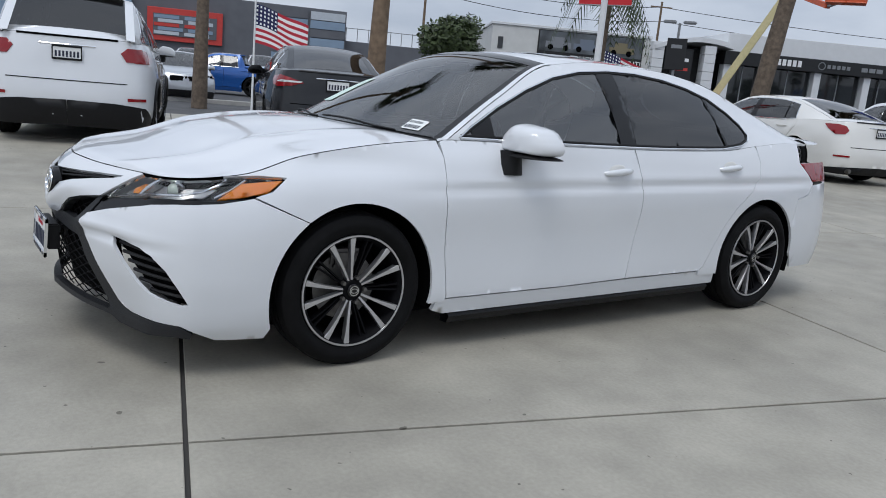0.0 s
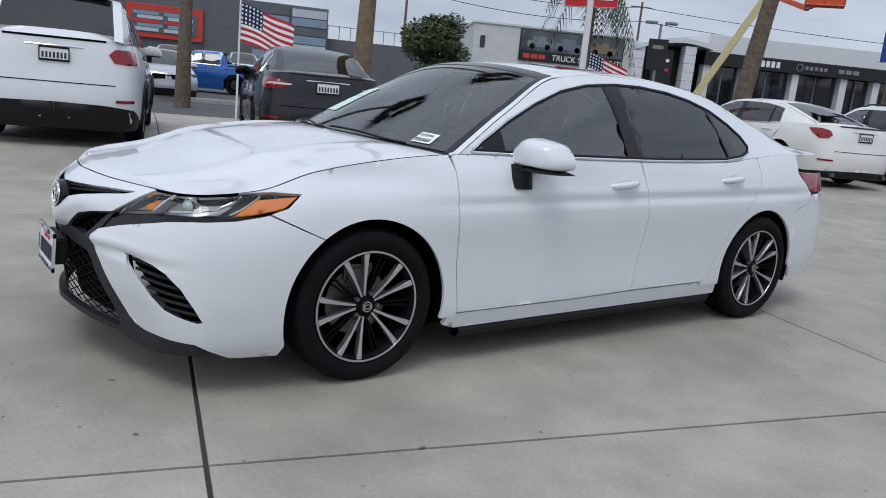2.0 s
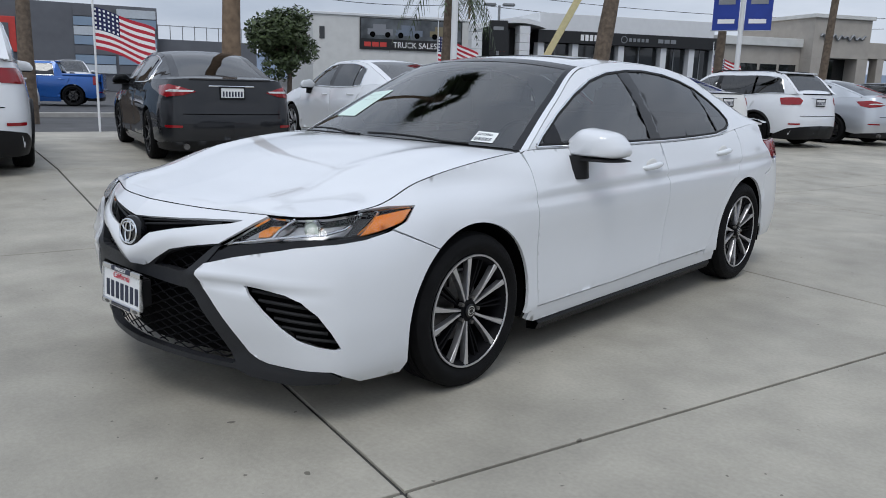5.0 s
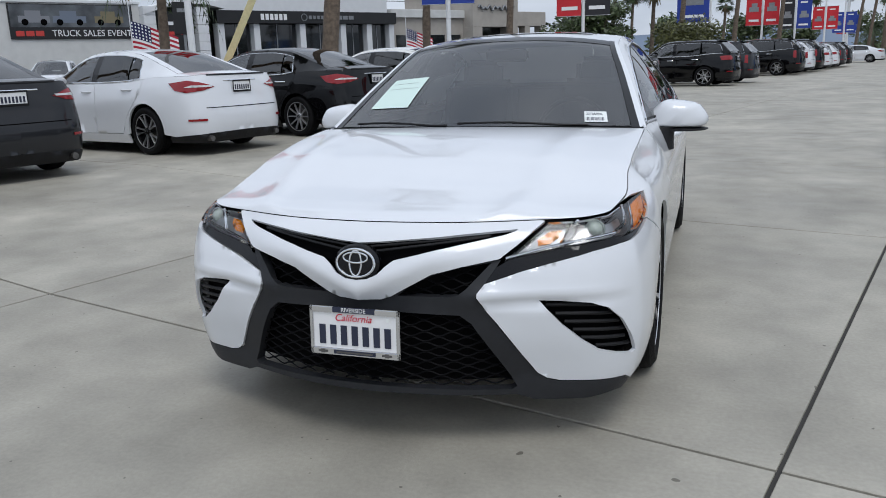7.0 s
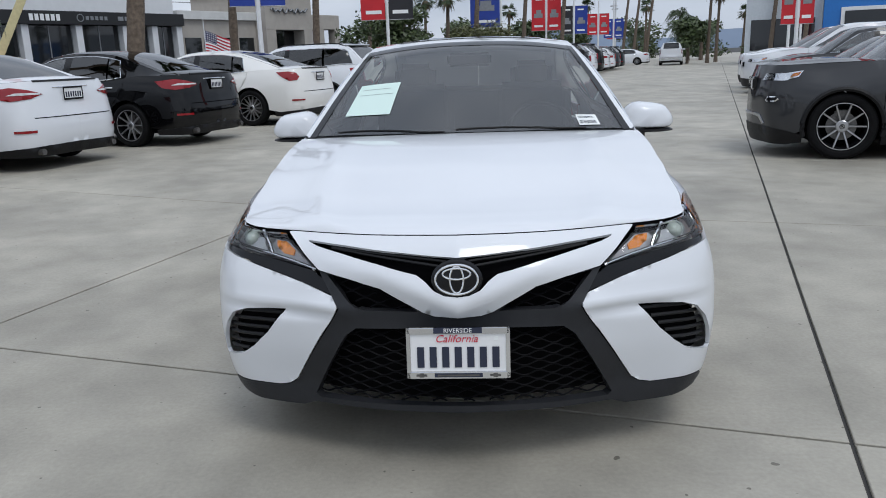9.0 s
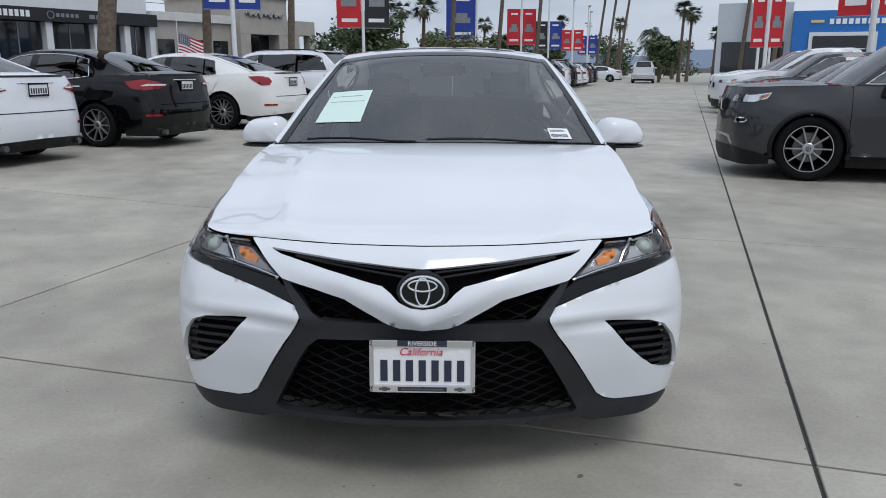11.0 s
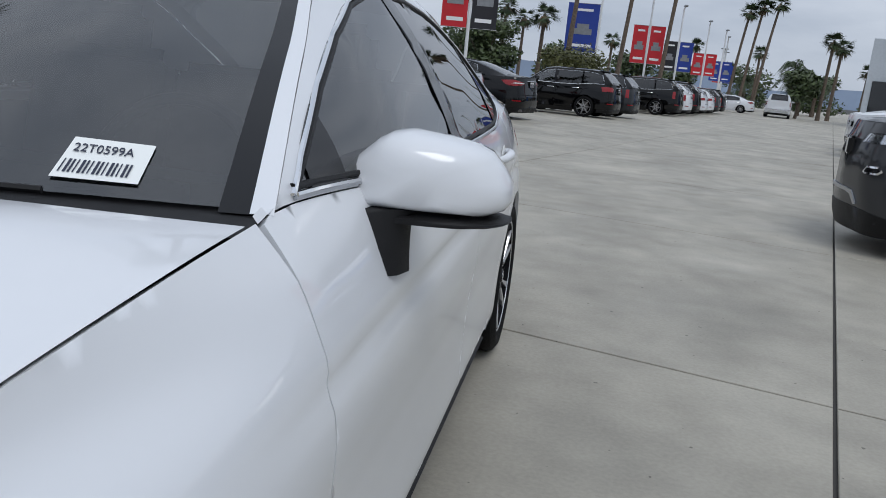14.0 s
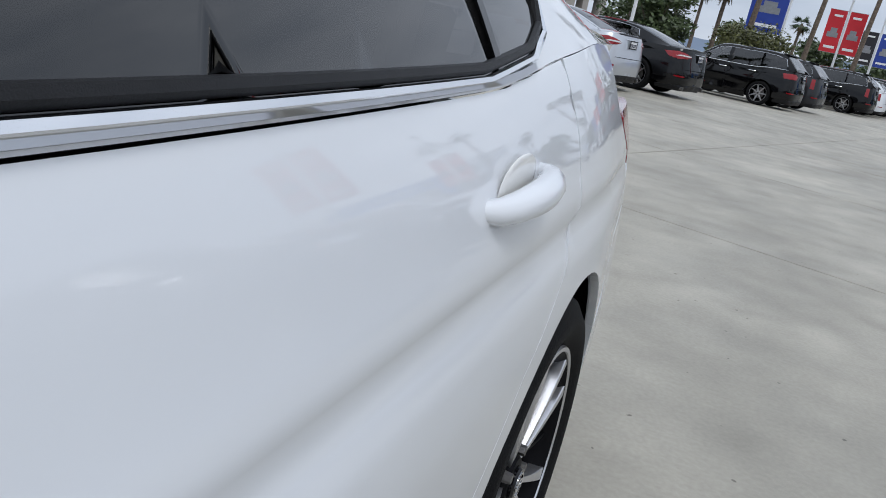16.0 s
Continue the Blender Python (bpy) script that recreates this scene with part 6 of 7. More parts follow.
for i in range(6):
    bx("sign_letter", fas, -1.30 + .42 * i, -1.02 + .42 * i, -.65, -.601, 5.02, 5.50, M["signwhite"], "", 0)
bm = bmesh.new()
lathe(bm, [(.24, -.02), (.24, .02), (.30, .02), (.30, -.02)], pose(2.75, -.63, 5.26, 90, 0, 0), 24)
part("sign_ring", bm, M["galv"], fas)
for i in range(5):
    bx("sign_letter", fas, 3.2 + .40 * i, 3.46 + .40 * i, -.65, -.601, 5.12, 5.40, M["galv"], "", 0)
for i in range(3):
    bx("sign_letter", fas, 6.0 + .62 * i, 6.5 + .62 * i, -.65, -.601, 5.10, 5.42, M["galv"], "", 0)
for x in (-4.7, -1.6, 2.7, 6.8, 9.6, 12.1):
    bx("column", shop, x - .28, x + .28, -.35, .6, 0, 4.75, M["panelwhite"], "white column")
for i, x0 in enumerate((-4.4, -1.3, 3.0, 7.1, 9.9)):
    x1_ = (-1.9, 2.4, 6.5, 9.3, 11.8)[i]
    w_ob = new("shop_window")
    w_ob.parent = shop
    n = max(2, int((x1_ - x0) / 1.3))
    for k in range(n):
        a, b = x0 + (x1_ - x0) * k / n, x0 + (x1_ - x0) * (k + 1) / n
        bx("pane", w_ob, a + .04, b - .04, .35, .40, .1, 4.70, M["shopglass"], "", 0)
        bx("mullion", w_ob, b - .04, b + .04, .30, .42, 0, 4.75, M["galv"], "", 0)
cad = thing("showroom_building", FAC, "beige stucco showroom with a square entrance tower", "building")
bx("wall", cad, 12.6, 21.8, .5, 18, 0, 6.0, M["beigewall"])
bx("roof_edge", cad, 12.5, 21.75, .2, 1, 5.4, 6.15, M["stucco"])
tower = bx("tower", cad, 21.7, 28.1, -1.0, 10, 4.5, 8.2, M["beigewall"])
bx("tower_pier", cad, 21.7, 23.0, -1.0, 10, 0, 4.5, M["beigewall"])
bx("tower_pier", cad, 26.9, 28.1, -1.0, 10, 0, 4.5, M["beigewall"])
bx("cornice", cad, 21.5, 28.3, -1.2, 10.2, 8.0, 8.35, M["stucco"])
bx("doorway", cad, 23.0, 26.9, .5, .6, 0, 4.5, M["shopglass"])
bm = bmesh.new()
pts = [(22.4 + 5.0 * k / 40, -1.12, 6.35 + .16 * math.sin(k * 1.15) + .10 * math.sin(k * .7)) for k in range(41)]
tube(bm, pts, .10, 6)
part("script_sign", bm, M["galv"], cad, "grey script sign as a plain wavy bar")
bx("wing", cad, 28.1, 34.5, 1, 14, 4.7, 6.2, M["beigewall"])
for x in (29.3, 31.6, 34.1):
    bx("pier", cad, x - .4, x + .4, 1, 2, 0, 4.7, M["beigewall"])
for i in range(4):
    bx("shop_window", cad, 13.2 + 2.1 * i, 15.0 + 2.1 * i, .42, .50, .3, 3.8, M["shopglass"])

# grey and blue shed across the road
ang = math.degrees(math.atan2(24.38 - 8.99, -49.7 + 55.09))
SHED = pose(-55.09, 8.99, 0, 0, 0, ang)
shed = thing("warehouse_building", SHED, "grey warehouse with a red frame and blue stripes", "building")
bx("wall", shed, 1.6, 16.3, 0, 20, 0, 5.7, M["greywall"])
bx("corner_block", shed, -14, 1.6, -.3, 20, 0, 7.6, M["bluewall"])
fr = bx("sign_frame", shed, 2.6, 7.6, -.25, -.01, 2.4, 4.6, M["redframe"], "red frame")
bx("sign_panel", fr, 3.0, 7.2, -.30, -.255, 2.75, 4.2, M["greywall"], "", 0)
for i in range(5):
    for j in range(2):
        bx("stripe", fr, 3.05 + 2.0 * j + .25 * (i % 2), 4.7 + 2.0 * j + .25 * (i % 2), -.34, -.305, 2.82 + .27 * i, 3.05 + .27 * i, M[("palecladding", "bluewall", "redframe", "palecladding", "bluewall")[i]], "", 0)
for i in range(7):
    for j in range(2):
        bx("cladding_strip", shed, 11.0 + 2.7 * j, 13.5 + 2.7 * j, -.1, -.02, 1.2 + .62 * i, 1.76 + .62 * i, M[("palecladding", "bluewall", "greywall", "bluewall")[(i + 2 * j) % 4]], "", 0)
bx("annex", shed, 16.3, 23.5, 1, 12, 0, 3.7, M["greywall"])
bm = bmesh.new()
for i in range(9):
    cyl(bm, .03, .03, 1.0, pose(16.5 + .85 * i, 1.2, 4.2), 6)
tube(bm, [(16.4, 1.2, 4.65), (23.4, 1.2, 4.65)], .03, 6)
part("roof_rail", bm, M["galv"], shed, "steel roof rail")

# blue fronted showroom beyond the lane
BLUE = pose(23.4, 53.8, 0, 0, 0, -21)
blue = thing("showroom_building", BLUE, "bright blue showroom front with a white framed door", "building")
bx("wall", blue, 0, 12, 1.2, 14, 0, 5.3, M["stucco"])
fb = bx("blue_front", blue, 0, 9.5, 0, 1.2, 0, 5.25, M["brandblue"], "bright blue front")
bx("door_frame", blue, 1.1, 5.4, -.16, -.005, 0, 3.75, M["panelwhite"], "white door frame")
bx("door_glass", blue, 1.35, 5.15, -.20, -.165, 0, 3.5, M["shopglass"], "dark door glass")
for i in range(9):
    bx("sign_letter", fb, 2.35 + .40 * i, 2.62 + .40 * i, -.08, -.005, 4.3, 4.66, M["signwhite"], "", 0)
bx("sign_badge", fb, 1.15, 2.0, -.08, -.005, 4.42, 4.60, M["cream"], "", 0)
bx("grey_wing", blue, -5.2, -.02, 1.5, 12, 0, 6.0, M["palecladding"], "pale grey wing")
bx("wing_window", blue, -4.8, -.5, 1.44, 1.496, 1.0, 3.2, M["shopglass"])
bx("wing_sign", blue, -2.3, -.9, 1.40, 1.495, 4.4, 4.8, M["greywall"])
bx("side_wing", blue, 9.5, 26, .8, 12, 0, 4.6, M["stucco"])
bx("side_glass", blue, 10.2, 25, .74, .796, .4, 3.4, M["shopglass"])

# kerb along the road behind the row
kerb = thing("kerb", Matrix.Translation(JA) @ pose(0, 0, 0, 0, 0, LOT), "low concrete kerb between lot and road", "kerb", kind="structure")
bx("kerb_stone", kerb, -4 * A_LEN - 6.2, -4 * A_LEN - 6.0, -60, 24 * B_LEN, -.03, .13, M["kerb"])


# ---- poles, banners, flags ----
def banner_pole(x, y, colours, z0, z1, w, height, turn, group="banner poles", label="white lamp pole with printed banners"):
    t = thing("banner_pole", pose(x, y, 0, 0, 0, turn), label, "pole", group)
    bm = bmesh.new()
    cyl(bm, .085, .065, height, pose(0, 0, height / 2), 14)
    part("pole", bm, M["pole"], t)
    bm = bmesh.new()
    box(bm, (.28, .28, .04), pose(0, 0, .02), .006)
    part("base_plate", bm, M["galv"], t)
    for sd, c in zip((-1, 1), colours):
        if c is None:
            continue
        f = lambda u, v: np.array([sd * (.09 + w * u), .05 * math.sin(2.6 * u + 1.4 * v) * u, z0 + (z1 - z0) * v])
        b = patch("banner", f, 8, 10, M[c], t, f"{c.split('_')[1]} cloth banner")
        for k, (u0, u1, v0, v1, mm) in enumerate(((.15, .80, .10, .16, "signwhite"), (.18, .82, .36, .48, "galv"), (.28, .66, .48, .58, "galv"), (.2, .7, .84, .89, "signwhite"))):
            patch("printed_bar", lambda u, v: f(u0 + (u1 - u0) * u, v0 + (v1 - v0) * v) + np.array([0, -.012, 0]), 4, 2, M[mm], b)
        for z in (z0, z1):
            bm = bmesh.new()
            tube(bm, [(sd * .05, 0, z), (sd * (.12 + w), 0, z)], .014, 6)
            part("banner_arm", bm, M["galv"], t)
    bm = bmesh.new()
    tube(bm, [(0, 0, height - .05), (0, -.5, height + .1), (0, -1.0, height + .12)], .04, 8)
    part("lamp_arm", bm, M["pole"], t)
    bm = bmesh.new()
    box(bm, (.30, .62, .10), pose(0, -1.15, height + .12), .03)
    part("lamp_head", bm, M["galv"], t)
    return t


banner_pole(-10.0, 10.7, ("banner_red", "banner_red"), 3.35, 5.0, .55, 6.6, 25)
banner_pole(-7.46, 21.55, ("banner_blue", "banner_blue"), 3.15, 5.4, .80, 7.0, 15)
banner_pole(-4.79, 33.9, ("banner_red", "banner_black"), 3.15, 5.9, 1.15, 7.4, 8)
banner_pole(.85, 50.8, ("banner_blue", None), 3.2, 6.2, 2.0, 8.0, 0)
banner_pole(4.3, 56.7, ("banner_red", "banner_red"), 3.0, 5.6, 1.0, 7.5, 0)
banner_pole(6.9, 62.0, ("banner_black", "banner_blue"), 2.8, 5.0, 1.0, 7.4, 0)
banner_pole(9.7, 68.3, ("banner_red", "banner_red"), 2.8, 4.6, .85, 7.0, -5)
banner_pole(12.2, 76.0, ("banner_blue", "banner_blue"), 2.6, 4.4, .85, 7.0, -5)
banner_pole(13.6, 84.0, ("banner_red", "banner_blue"), 2.6, 4.4, .85, 7.0, -5)
banner_pole(12.55, 29.1, ("banner_red", "banner_red"), 2.15, 4.3, .52, 6.2, -20)
banner_pole(10.35, 16.0, ("banner_red", "banner_red"), 2.6, 5.2, .75, 6.4, -30)
for x, y in ((15.5, 38.2), (19.0, 46.0), (14.6, 92.0), (15.8, 99.0)):
    t = thing("street_lamp", pose(x, y, 0, 0, 0, -20), "white steel lamp post with a flat lamp head", "street lamp", "lamp posts")
    bm = bmesh.new()
    cyl(bm, .08, .06, 6.4, pose(0, 0, 3.2), 12)
    part("pole", bm, M["pole"], t)
    bm = bmesh.new()
    box(bm, (.8, .35, .12), pose(0, -.1, 6.45), .03)
    part("lamp_head", bm, M["galv"], t)
lamp = thing("street_lamp", pose(-27.06, 33.87, 0, 0, 0, 40), "steel double-headed lamp post with a black sign", "street lamp", "lamp posts")
bm = bmesh.new()
cyl(bm, .09, .07, 5.8, pose(0, 0, 2.9), 12)
part("pole", bm, M["galv"], lamp)
for sd in (-1, 1):
    bm = bmesh.new()
    box(bm, (.75, .4, .16), pose(sd * .55, 0, 5.85), .05)
    part("lamp_head", bm, M["galv"], lamp)
bx("sign_board", lamp, -.55, .55, -.14, -.09, 3.2, 4.95, M["blackpanel"], "black sign board")
bx("sign_mark", lamp, -.3, .3, -.152, -.141, 4.4, 4.6, M["galv"], "", 0)


def flag_on_pole(x, y, z0, turn, w=1.75, h=1.05, pole_h=4.2, droop=.35):
    t = thing("flag", pose(x, y, 0, 0, 0, turn), "striped flag with a starred blue corner on a thin pole", "flag", "flags on poles")
    bm = bmesh.new()
    cyl(bm, .025, .018, pole_h, pose(0, 0, pole_h / 2), 10)
    part("pole", bm, M["pole"], t)
    top = z0 + h

    def f(u, v):
        return np.array([w * u * .92, .10 * math.sin(5.2 * u + 1.2 * v) * (.3 + u), top - h * (1 - v) - droop * u**1.3 + .05 * math.sin(6 * u + 2 * v) * u])
    for i in range(13):
        u0 = .42 if i >= 6 else 0.0
        patch("stripe", lambda u, v: f(u0 + (1 - u0) * u, (i + v) / 13), 16, 1, M["flagred"] if i % 2 == 0 else M["signwhite"], t)
    c = patch("canton", lambda u, v: f(.42 * u, 6 / 13 + 7 / 13 * v), 10, 6, M["flagblue"], t, "dark blue corner")
    for r in range(5):
        for q in range(6):
            patch("star", lambda u, v: f(.42 * ((q + .5) / 6 + (u - .5) * .075), 6 / 13 + 7 / 13 * ((r + .5) / 5 + (v - .5) * .10)) + np.array([0, -.008, 0]), 1, 1, M["signwhite"], c)
    return t


flag_on_pole(-13.9, 3.75, 1.75, 62, 1.3, .85, 5.0, .42)
flag_on_pole(-20.5, 21.5, 2.0, 45, 1.9, 1.2, 4.2, .7)
flag_on_pole(-14.0, 34.5, 2.0, 30, 1.5, 1.0, 3.6, .6)

# lift with a raised boom
lift = thing("boom_lift", pose(-25.6, 38.2, 0, 0, 0, 30), "orange boom lift with a cream lower boom and raised basket", "machine")
bx("chassis", lift, -1.1, 1.1, -1.6, 1.6, .5, 1.5, M["orange"], "", .06)
for x in (-1.0, 1.0):
    for y in (-1.1, 1.1):
        bm = bmesh.new()
        cyl(bm, .48, .48, .34, pose(x, y, .48, 0, 90, 0), 22)
        part("tyre", bm, M["rubber"], lift)
INV = lift.matrix_world.inverted()
def boom(name, a, b, w, material, label=""):
    a, b = INV @ Vector(a), INV @ Vector(b)
    bm = bmesh.new()
    q = (b - a).to_track_quat("Z", "Y").to_matrix().to_4x4()
    box(bm, (w, w, (b - a).length), Matrix.Translation((a + b) / 2) @ q, .02)
    return part(name, bm, material, lift, label)
lo = boom("lower_boom", (-26.6, 37.0, 1.6), (-23.9, 38.9, 8.1), .42, M["cream"], "cream lower boom")
boom("upper_boom", (-23.9, 38.9, 8.1), (-20.0, 36.6, 6.9), .26, M["orange"], "orange upper boom")
boom("jib", (-20.0, 36.6, 6.9), (-19.3, 36.2, 7.0), .16, M["galv"])
bm = bmesh.new()
bc = INV @ Vector((-18.7, 35.9, 6.9))
for dz in (0, .45, .95):
    tube(bm, [bc + Vector((sx_ * .9, sy_ * .45, dz)) for sx_, sy_ in ((-1, -1), (1, -1), (1, 1), (-1, 1))], .035, 6, closed=True)
for sx_, sy_ in ((-1, -1), (1, -1), (1, 1), (-1, 1), (0, -1), (0, 1)):
    tube(bm, [bc + Vector((sx_ * .9, sy_ * .45, 0)), bc + Vector((sx_ * .9, sy_ * .45, .95))], .035, 6)
box(bm, (1.8, .9, .06), Matrix.Translation(bc))
box(bm, (1.7, .85, .3), Matrix.Translation(bc + Vector((0, 0, .17))))
part("basket", bm, M["orange"], lift, "orange work basket")


# ---- planting ----
def palm_tree(x, y, height, lean=(0, 0), r0=.22, kind="fan", crown=1.5, seed=1, trunk_mat="bark", label="", fronds=None):
    rnd = random.Random(seed)
    t = thing("palm_tree", pose(x, y, 0), label or ("tall fan palm with a bare trunk and small crown" if kind == "fan" else "feather palm with drooping green fronds"), "palm tree", "palm trees")
    n = 14
    pts = [Vector((lean[0] * (i / n)**1.3, lean[1] * (i / n)**1.3, height * i / n)) for i in range(n + 1)]
    bm = bmesh.new()
    rad = [r0 * (1.25 - .25 * min(1, i / 2)) * (1 - .35 * i / n) * (1 + .06 * rnd.uniform(-1, 1)) for i in range(n + 1)]
    tube(bm, pts, rad, 12)
    part("trunk", bm, M[trunk_mat], t)
    top = pts[-1]
    verts, faces = [], []

    def blade(a, b, wv):
        k = len(verts)
        verts.extend([a - wv, a + wv, b])
        faces.append((k, k + 1, k + 2))
    dry_v, dry_f = [], []
    N = fronds or (34 if kind == "fan" else 26)
    for i in range(N):
        az, el = rnd.uniform(0, math.tau), math.asin(rnd.uniform(-.55, .95))
        d = Vector((math.cos(az) * math.cos(el), math.sin(az) * math.cos(el), math.sin(el)))
        sidev = d.cross(Vector((0, 0, 1))).normalized()
        if kind == "fan":
            L = crown * rnd.uniform(.75, 1.05)
            base = top + d * L * .45 + Vector((0, 0, -.1 * L))
            blade(top, base, sidev * .025)
            for k in range(13):
                a = -1.25 + 2.5 * k / 12
                dd = (d * math.cos(a) + sidev * math.sin(a)).normalized()
                tip = base + dd * L * .58 * (1 - .12 * abs(a)) + Vector((0, 0, -.16 * L * rnd.uniform(.5, 1.3)))
                blade(base, tip, sidev.cross(d).cross(dd).normalized() * .045 * crown)
        else:
            L = crown * rnd.uniform(.8, 1.1)
            m_ = 18
            prev = None
            for k in range(m_ + 1):
                f = k / m_
                p = top + d * L * f * (1 - .15 * f) + Vector((0, 0, -L * .75 * f**2.2 * (1.1 - .3 * math.sin(el))))
                if prev is not None:
                    blade(prev, p, sidev * .02)
                    ll = L * .36 * math.sin(math.pi * min(.97, f * .92 + .08))**.7
                    for sd in (-1, 1):
                        tip = p + sidev * sd * ll * .62 + (p - prev).normalized() * ll * .5 + Vector((0, 0, -ll * rnd.uniform(.35, .75)))
                        blade(p, tip, (p - prev).normalized() * .035)
                prev = p
    link_mesh("crown", verts, faces, M["palmleaf"], t, smooth=False)
    if kind == "fan":
        v2, f2 = [], []
        for i in range(60):
            az = rnd.uniform(0, math.tau)
            a = top + Vector((math.cos(az) * .2, math.sin(az) * .2, -.15))
            b = top + Vector((math.cos(az) * crown * .38, math.sin(az) * crown * .38, -crown * rnd.uniform(.35, .95)))
            wv = Vector((-math.sin(az), math.cos(az), 0)) * .09
            k = len(v2)
            v2 += [a - wv, a + wv, b]
            f2.append((k, k + 1, k + 2))
        link_mesh("dry_skirt", v2, f2, M["drypalm"], t, "dry brown fronds", smooth=False)
    return t


def leafy(name, x, y, rx, rz, z_mid, count, material, label, category, seed, trunk=0.0, leaf=.12, lumps=14, group="", z_cut=None):
    rnd = random.Random(seed)
    t = thing(name, pose(x, y, 0), label, category, group)
    if trunk:
        bm = bmesh.new()
        tube(bm, [(0, 0, 0), (.05, .03, trunk * .5), (.02, .08, trunk), (.1, .05, z_mid)], [.16, .12, .11, .05], 10)
        for i in range(6):
            a = math.tau * i / 6
            tube(bm, [(.02, .05, trunk * .9), (rx * .3 * math.cos(a), rx * .3 * math.sin(a), z_mid - rz * .2), (rx * .6 * math.cos(a), rx * .6 * math.sin(a), z_mid + rz * .3)], [.07, .05, .02], 6)
        part("trunk", bm, M["bark"], t)
    centres = []
    for i in range(lumps):
        a, rr, h = rnd.uniform(0, math.tau), rnd.uniform(.2, .72), rnd.uniform(-.7, .75)
        centres.append((Vector((rx * rr * math.cos(a), rx * rr * math.sin(a), z_mid + rz * h)), rnd.uniform(.30, .55)))
    verts, faces = [], []
    for i in range(count):
        c, s = centres[i % lumps]
        d = Vector((rnd.gauss(0, 1), rnd.gauss(0, 1), rnd.gauss(0, 1))).normalized()
        p = c + Vector((d.x * rx * s, d.y * rx * s, d.z * rz * s)) * rnd.uniform(.55, 1.08)
        if p.z < (z_cut if z_cut is not None else .3):
            continue
        u = Vector((rnd.gauss(0, 1), rnd.gauss(0, 1), rnd.gauss(0, .6))).normalized()
        v = u.cross(d + Vector((.01, .02, .4))).normalized()
        q = leaf * rnd.uniform(.6, 1.4)
        k = len(verts)
        verts += [p - u * q, p + v * q * .45, p + u * q, p - v * q * .45]
        faces.append((k, k + 1, k + 2, k + 3))
    link_mesh("crown", verts, faces, material, t, smooth=False)
    return t


leafy("tree", -29.0, 20.0, 1.75, 1.55, 2.9, 7000, M["leaf"], "round green tree with small leaves and thin trunk", "tree", 3, 1.5, .13, 16, "trees")
leafy("tree", -6.3, 50.0, 2.7, 1.9, 3.0, 7000, M["leaf"], "broad green tree with dense leaves", "tree", 5, 1.4, .16, 18, "trees")
leafy("hedge", -.5, 45.6, 2.3, 1.3, 1.9, 7000, M["hedge"], "clipped yellow-green hedge behind the cars", "hedge", 6, 0, .10, 20, z_cut=.02)
for i, (x, y, rx_) in enumerate(((-12, 72, 3.2), (-3.0, 80, 3.0), (4.5, 88, 3.4), (10, 95, 3.0), (20, 104, 4.0), (27, 100, 3.5), (33, 92, 3.2), (18, 70, 1.8))):
    leafy("tree", x, y, rx_, rx_ * .7, 2.6, 2600, M["leaf"], "distant green tree behind the lot", "tree", 20 + i, 1.2, .24, 12, "far trees")
# thick trunks near the row
palm_tree(-12.8, 6.3, 14.5, (.3, .3), .21, "fan", 2.4, 11, "woodpole", "thick brown palm trunk behind the row of cars")
palm_tree(-17.3, 3.6, 14.0, (-.3, .4), .17, "fan", 2.2, 12)
palm_tree(-9.55, 16.4, 13.5, (1.6, 1.0), .24, "feather", 3.2, 13)
palm_tree(-13.3, 14.0, 4.9, (.1, .1), .16, "feather", 2.1, 14, fronds=22)
palm_tree(-9.2, 24.0, 9.5, (.3, .2), .17, "fan", 1.4, 15)
palm_tree(-7.6, 30.5, 10.0, (.4, .2), .17, "fan", 1.4, 16)
for i, (x, y, h, lx) in enumerate(((-6.3, 58.3, 6.4, .2), (-3.0, 53.6, 5.6, .1), (-5.8, 68.4, 6.4, .1), (-.9, 46.9, 10.5, .6), (2.3, 51.5, 11.0, .7), (5.3, 55.5, 11.5, .7), (14.2, 82.8, 9.7, .9), (15.3, 82.6, 10.3, 1.0), (16.6, 82.3, 10.6, 1.1),
                                   (19.8, 70.0, 6.6, .2), (21.5, 73.5, 6.4, .2), (26.0, 75.0, 6.4, .3), (27.8, 72.0, 6.1, .2), (18.3, 92.0, 6.4, .1), (2.0, 84.0, 6.0, .2), (-10.0, 62.0, 7.6, .3), (12.0, 98.0, 7.0, .2), (30.5, 95.0, 5.5, .2), (20.6, 56.0, 9.5, .7), (21.6, 52.3, 9.0, .7))):
    palm_tree(x, y, h, (lx, .1), .17, "fan", 1.35, 40 + i)
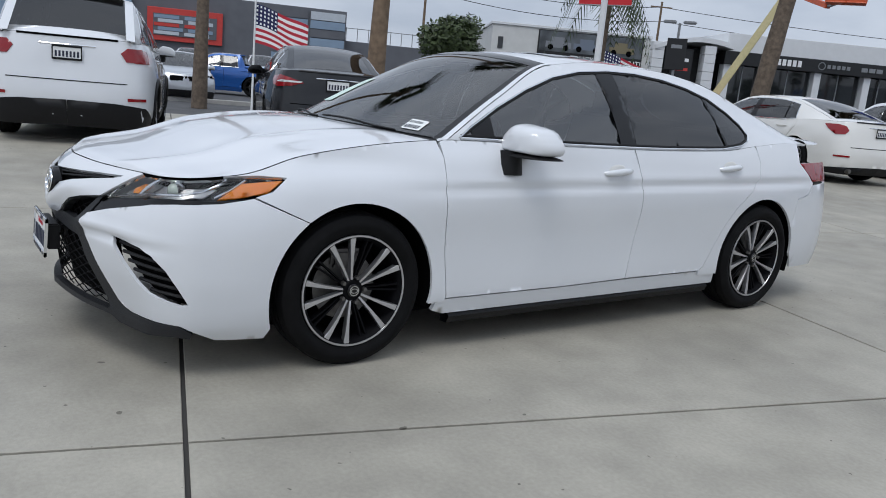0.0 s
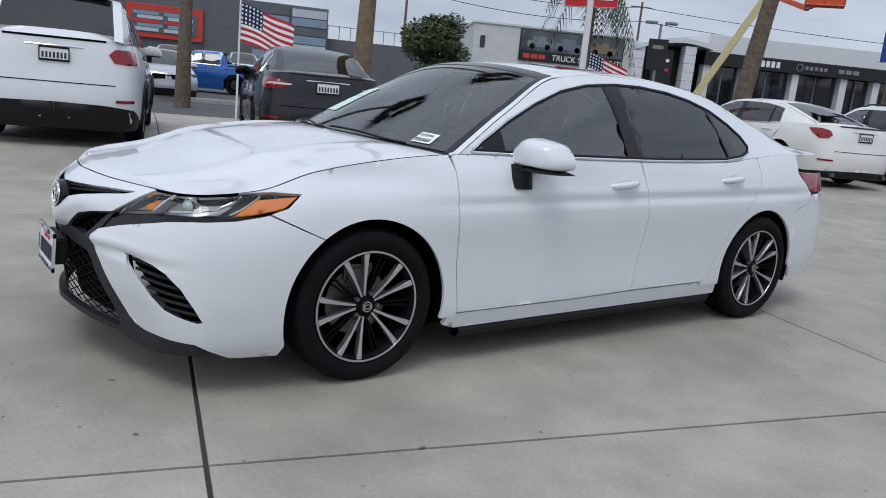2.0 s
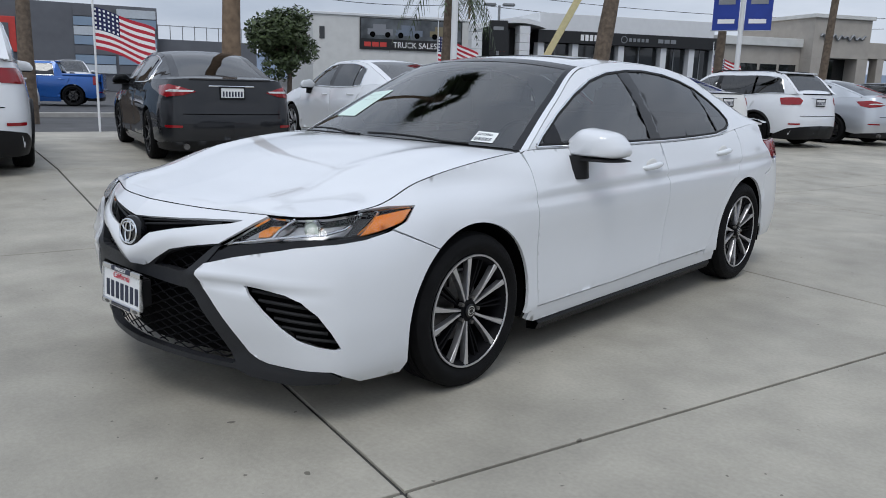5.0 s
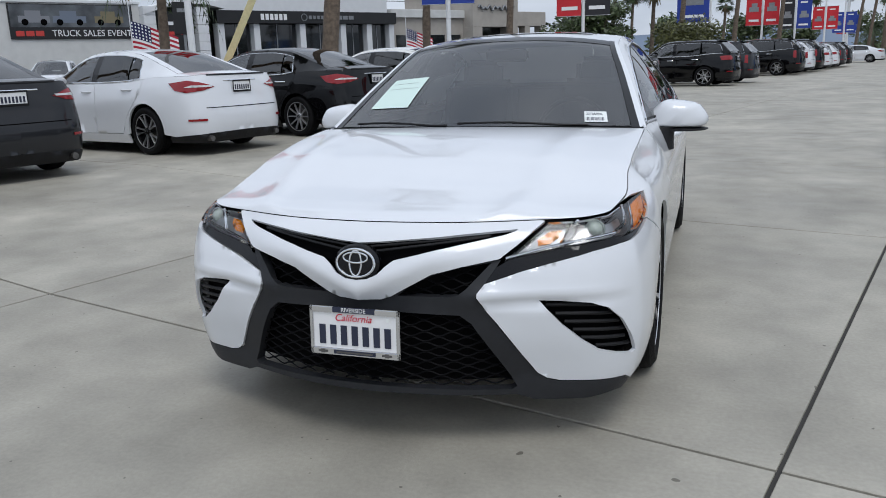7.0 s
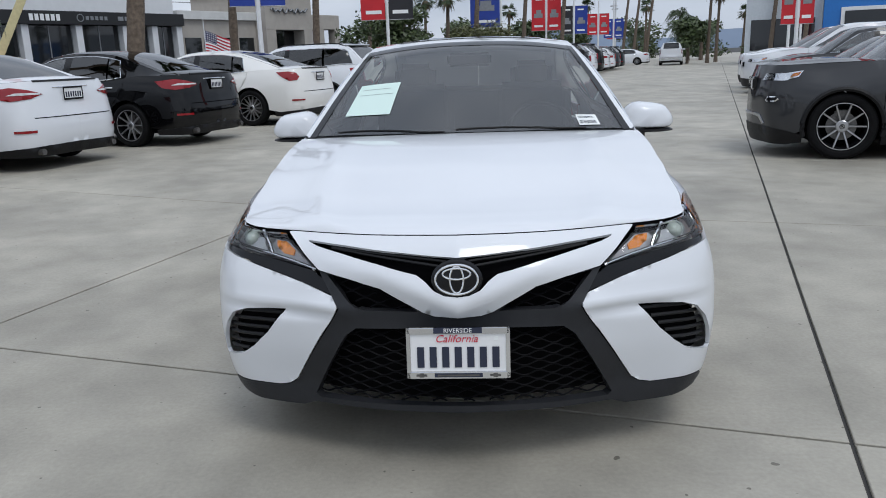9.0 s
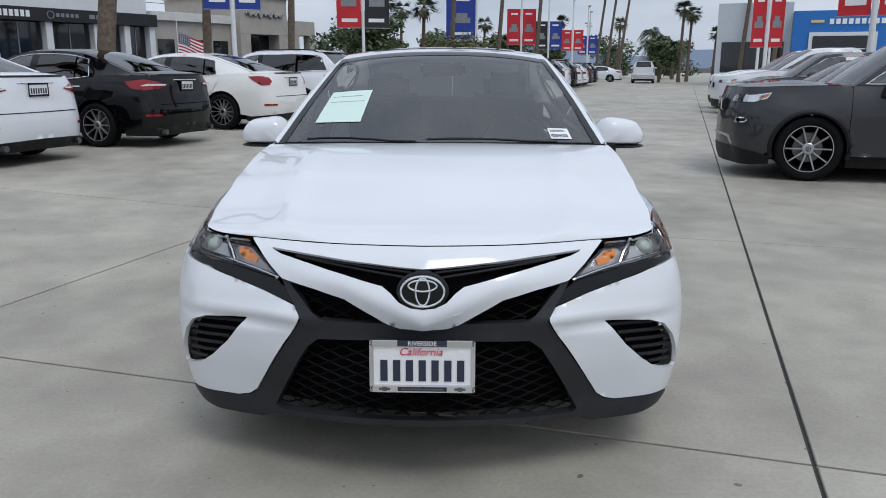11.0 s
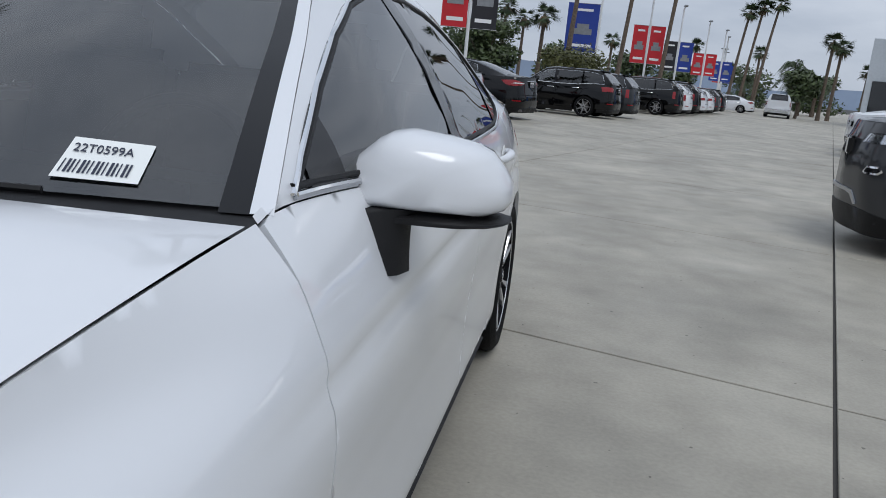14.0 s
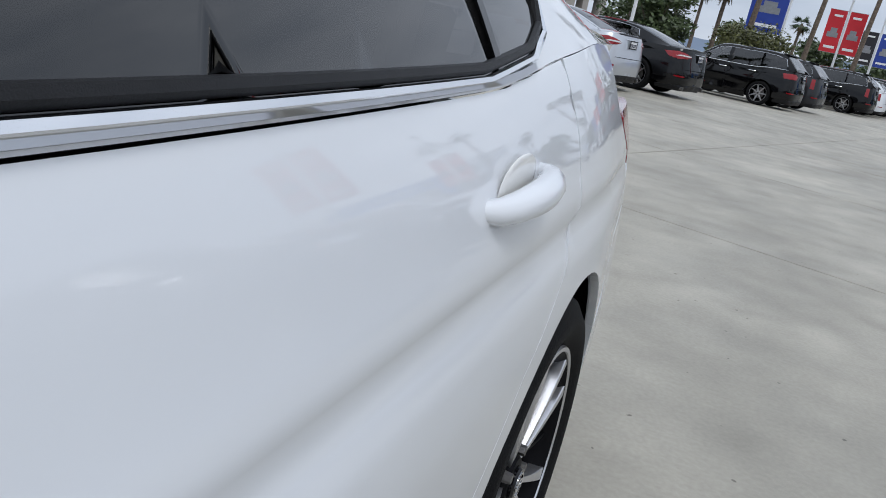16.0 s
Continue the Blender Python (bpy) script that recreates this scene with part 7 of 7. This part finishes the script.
for i, (x, y, h) in enumerate(((21.2, 88.0, 3.9), (22.6, 89.0, 4.4), (23.8, 88.0, 3.7), (22.0, 91.0, 5.2), (17.6, 94.0, 3.2))):
    palm_tree(x, y, h, (.1, .1), .2, "feather", 2.4, 70 + i, fronds=30)
for i in range(5):
    leafy("shrub", -41.5 + .55 * i * 2, 38.5 + .9 * i * 2, .7, .75, .55, 700, M["leaf"], "small round shrub along the showroom wall", "shrub", 90 + i, 0, .12, 6, "shrubs", z_cut=.02)

# cables and utility poles
for i, (x, y, h) in enumerate(((-70, 44, 13), (-62, 72, 13))):
    t = thing("utility_pole", pose(x, y, 0), "wooden utility pole with a crossarm", "pole", "utility poles")
    bm = bmesh.new()
    cyl(bm, .18, .12, h, pose(0, 0, h / 2), 8)
    part("pole", bm, M["woodpole"], t)
    bm = bmesh.new()
    box(bm, (2.6, .14, .14), pose(0, 0, h - .6, 0, 0, 60))
    part("crossarm", bm, M["woodpole"], t, smooth=False)
for i, (a, b) in enumerate((((-95, 0, 12.0), (-70, 44, 12.4)), ((-70, 44, 12.4), (-62, 72, 12.4)), ((-70, 44, 10.8), (-62, 72, 10.8)), ((-62, 72, 12.4), (-30, 130, 12.5)), ((-95, 0, 10.4), (-70, 44, 10.8)), ((-62, 72, 10.8), (-30, 130, 11)))):
    bm = bmesh.new()
    a, b = Vector(a), Vector(b)
    tube(bm, [a.lerp(b, f) - Vector((0, 0, 1.0 * 4 * f * (1 - f))) for f in np.linspace(0, 1, 14)], .035, 5)
    tagged(part("overhead_cable", bm, M["liner"]), "thin dark overhead cable between poles", "cable", "overhead cables")

# far hills; the haze of distance is put into their colour
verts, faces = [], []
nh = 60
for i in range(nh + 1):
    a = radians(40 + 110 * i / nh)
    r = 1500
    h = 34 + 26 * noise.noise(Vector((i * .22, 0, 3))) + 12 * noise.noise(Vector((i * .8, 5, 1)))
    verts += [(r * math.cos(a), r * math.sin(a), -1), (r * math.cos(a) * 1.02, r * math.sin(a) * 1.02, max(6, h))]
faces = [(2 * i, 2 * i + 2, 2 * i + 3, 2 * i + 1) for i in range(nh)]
tagged(link_mesh("backdrop", verts, faces, M["mountain"]), "low hills on the horizon with haze painted into their colour", "hills", kind="structure")
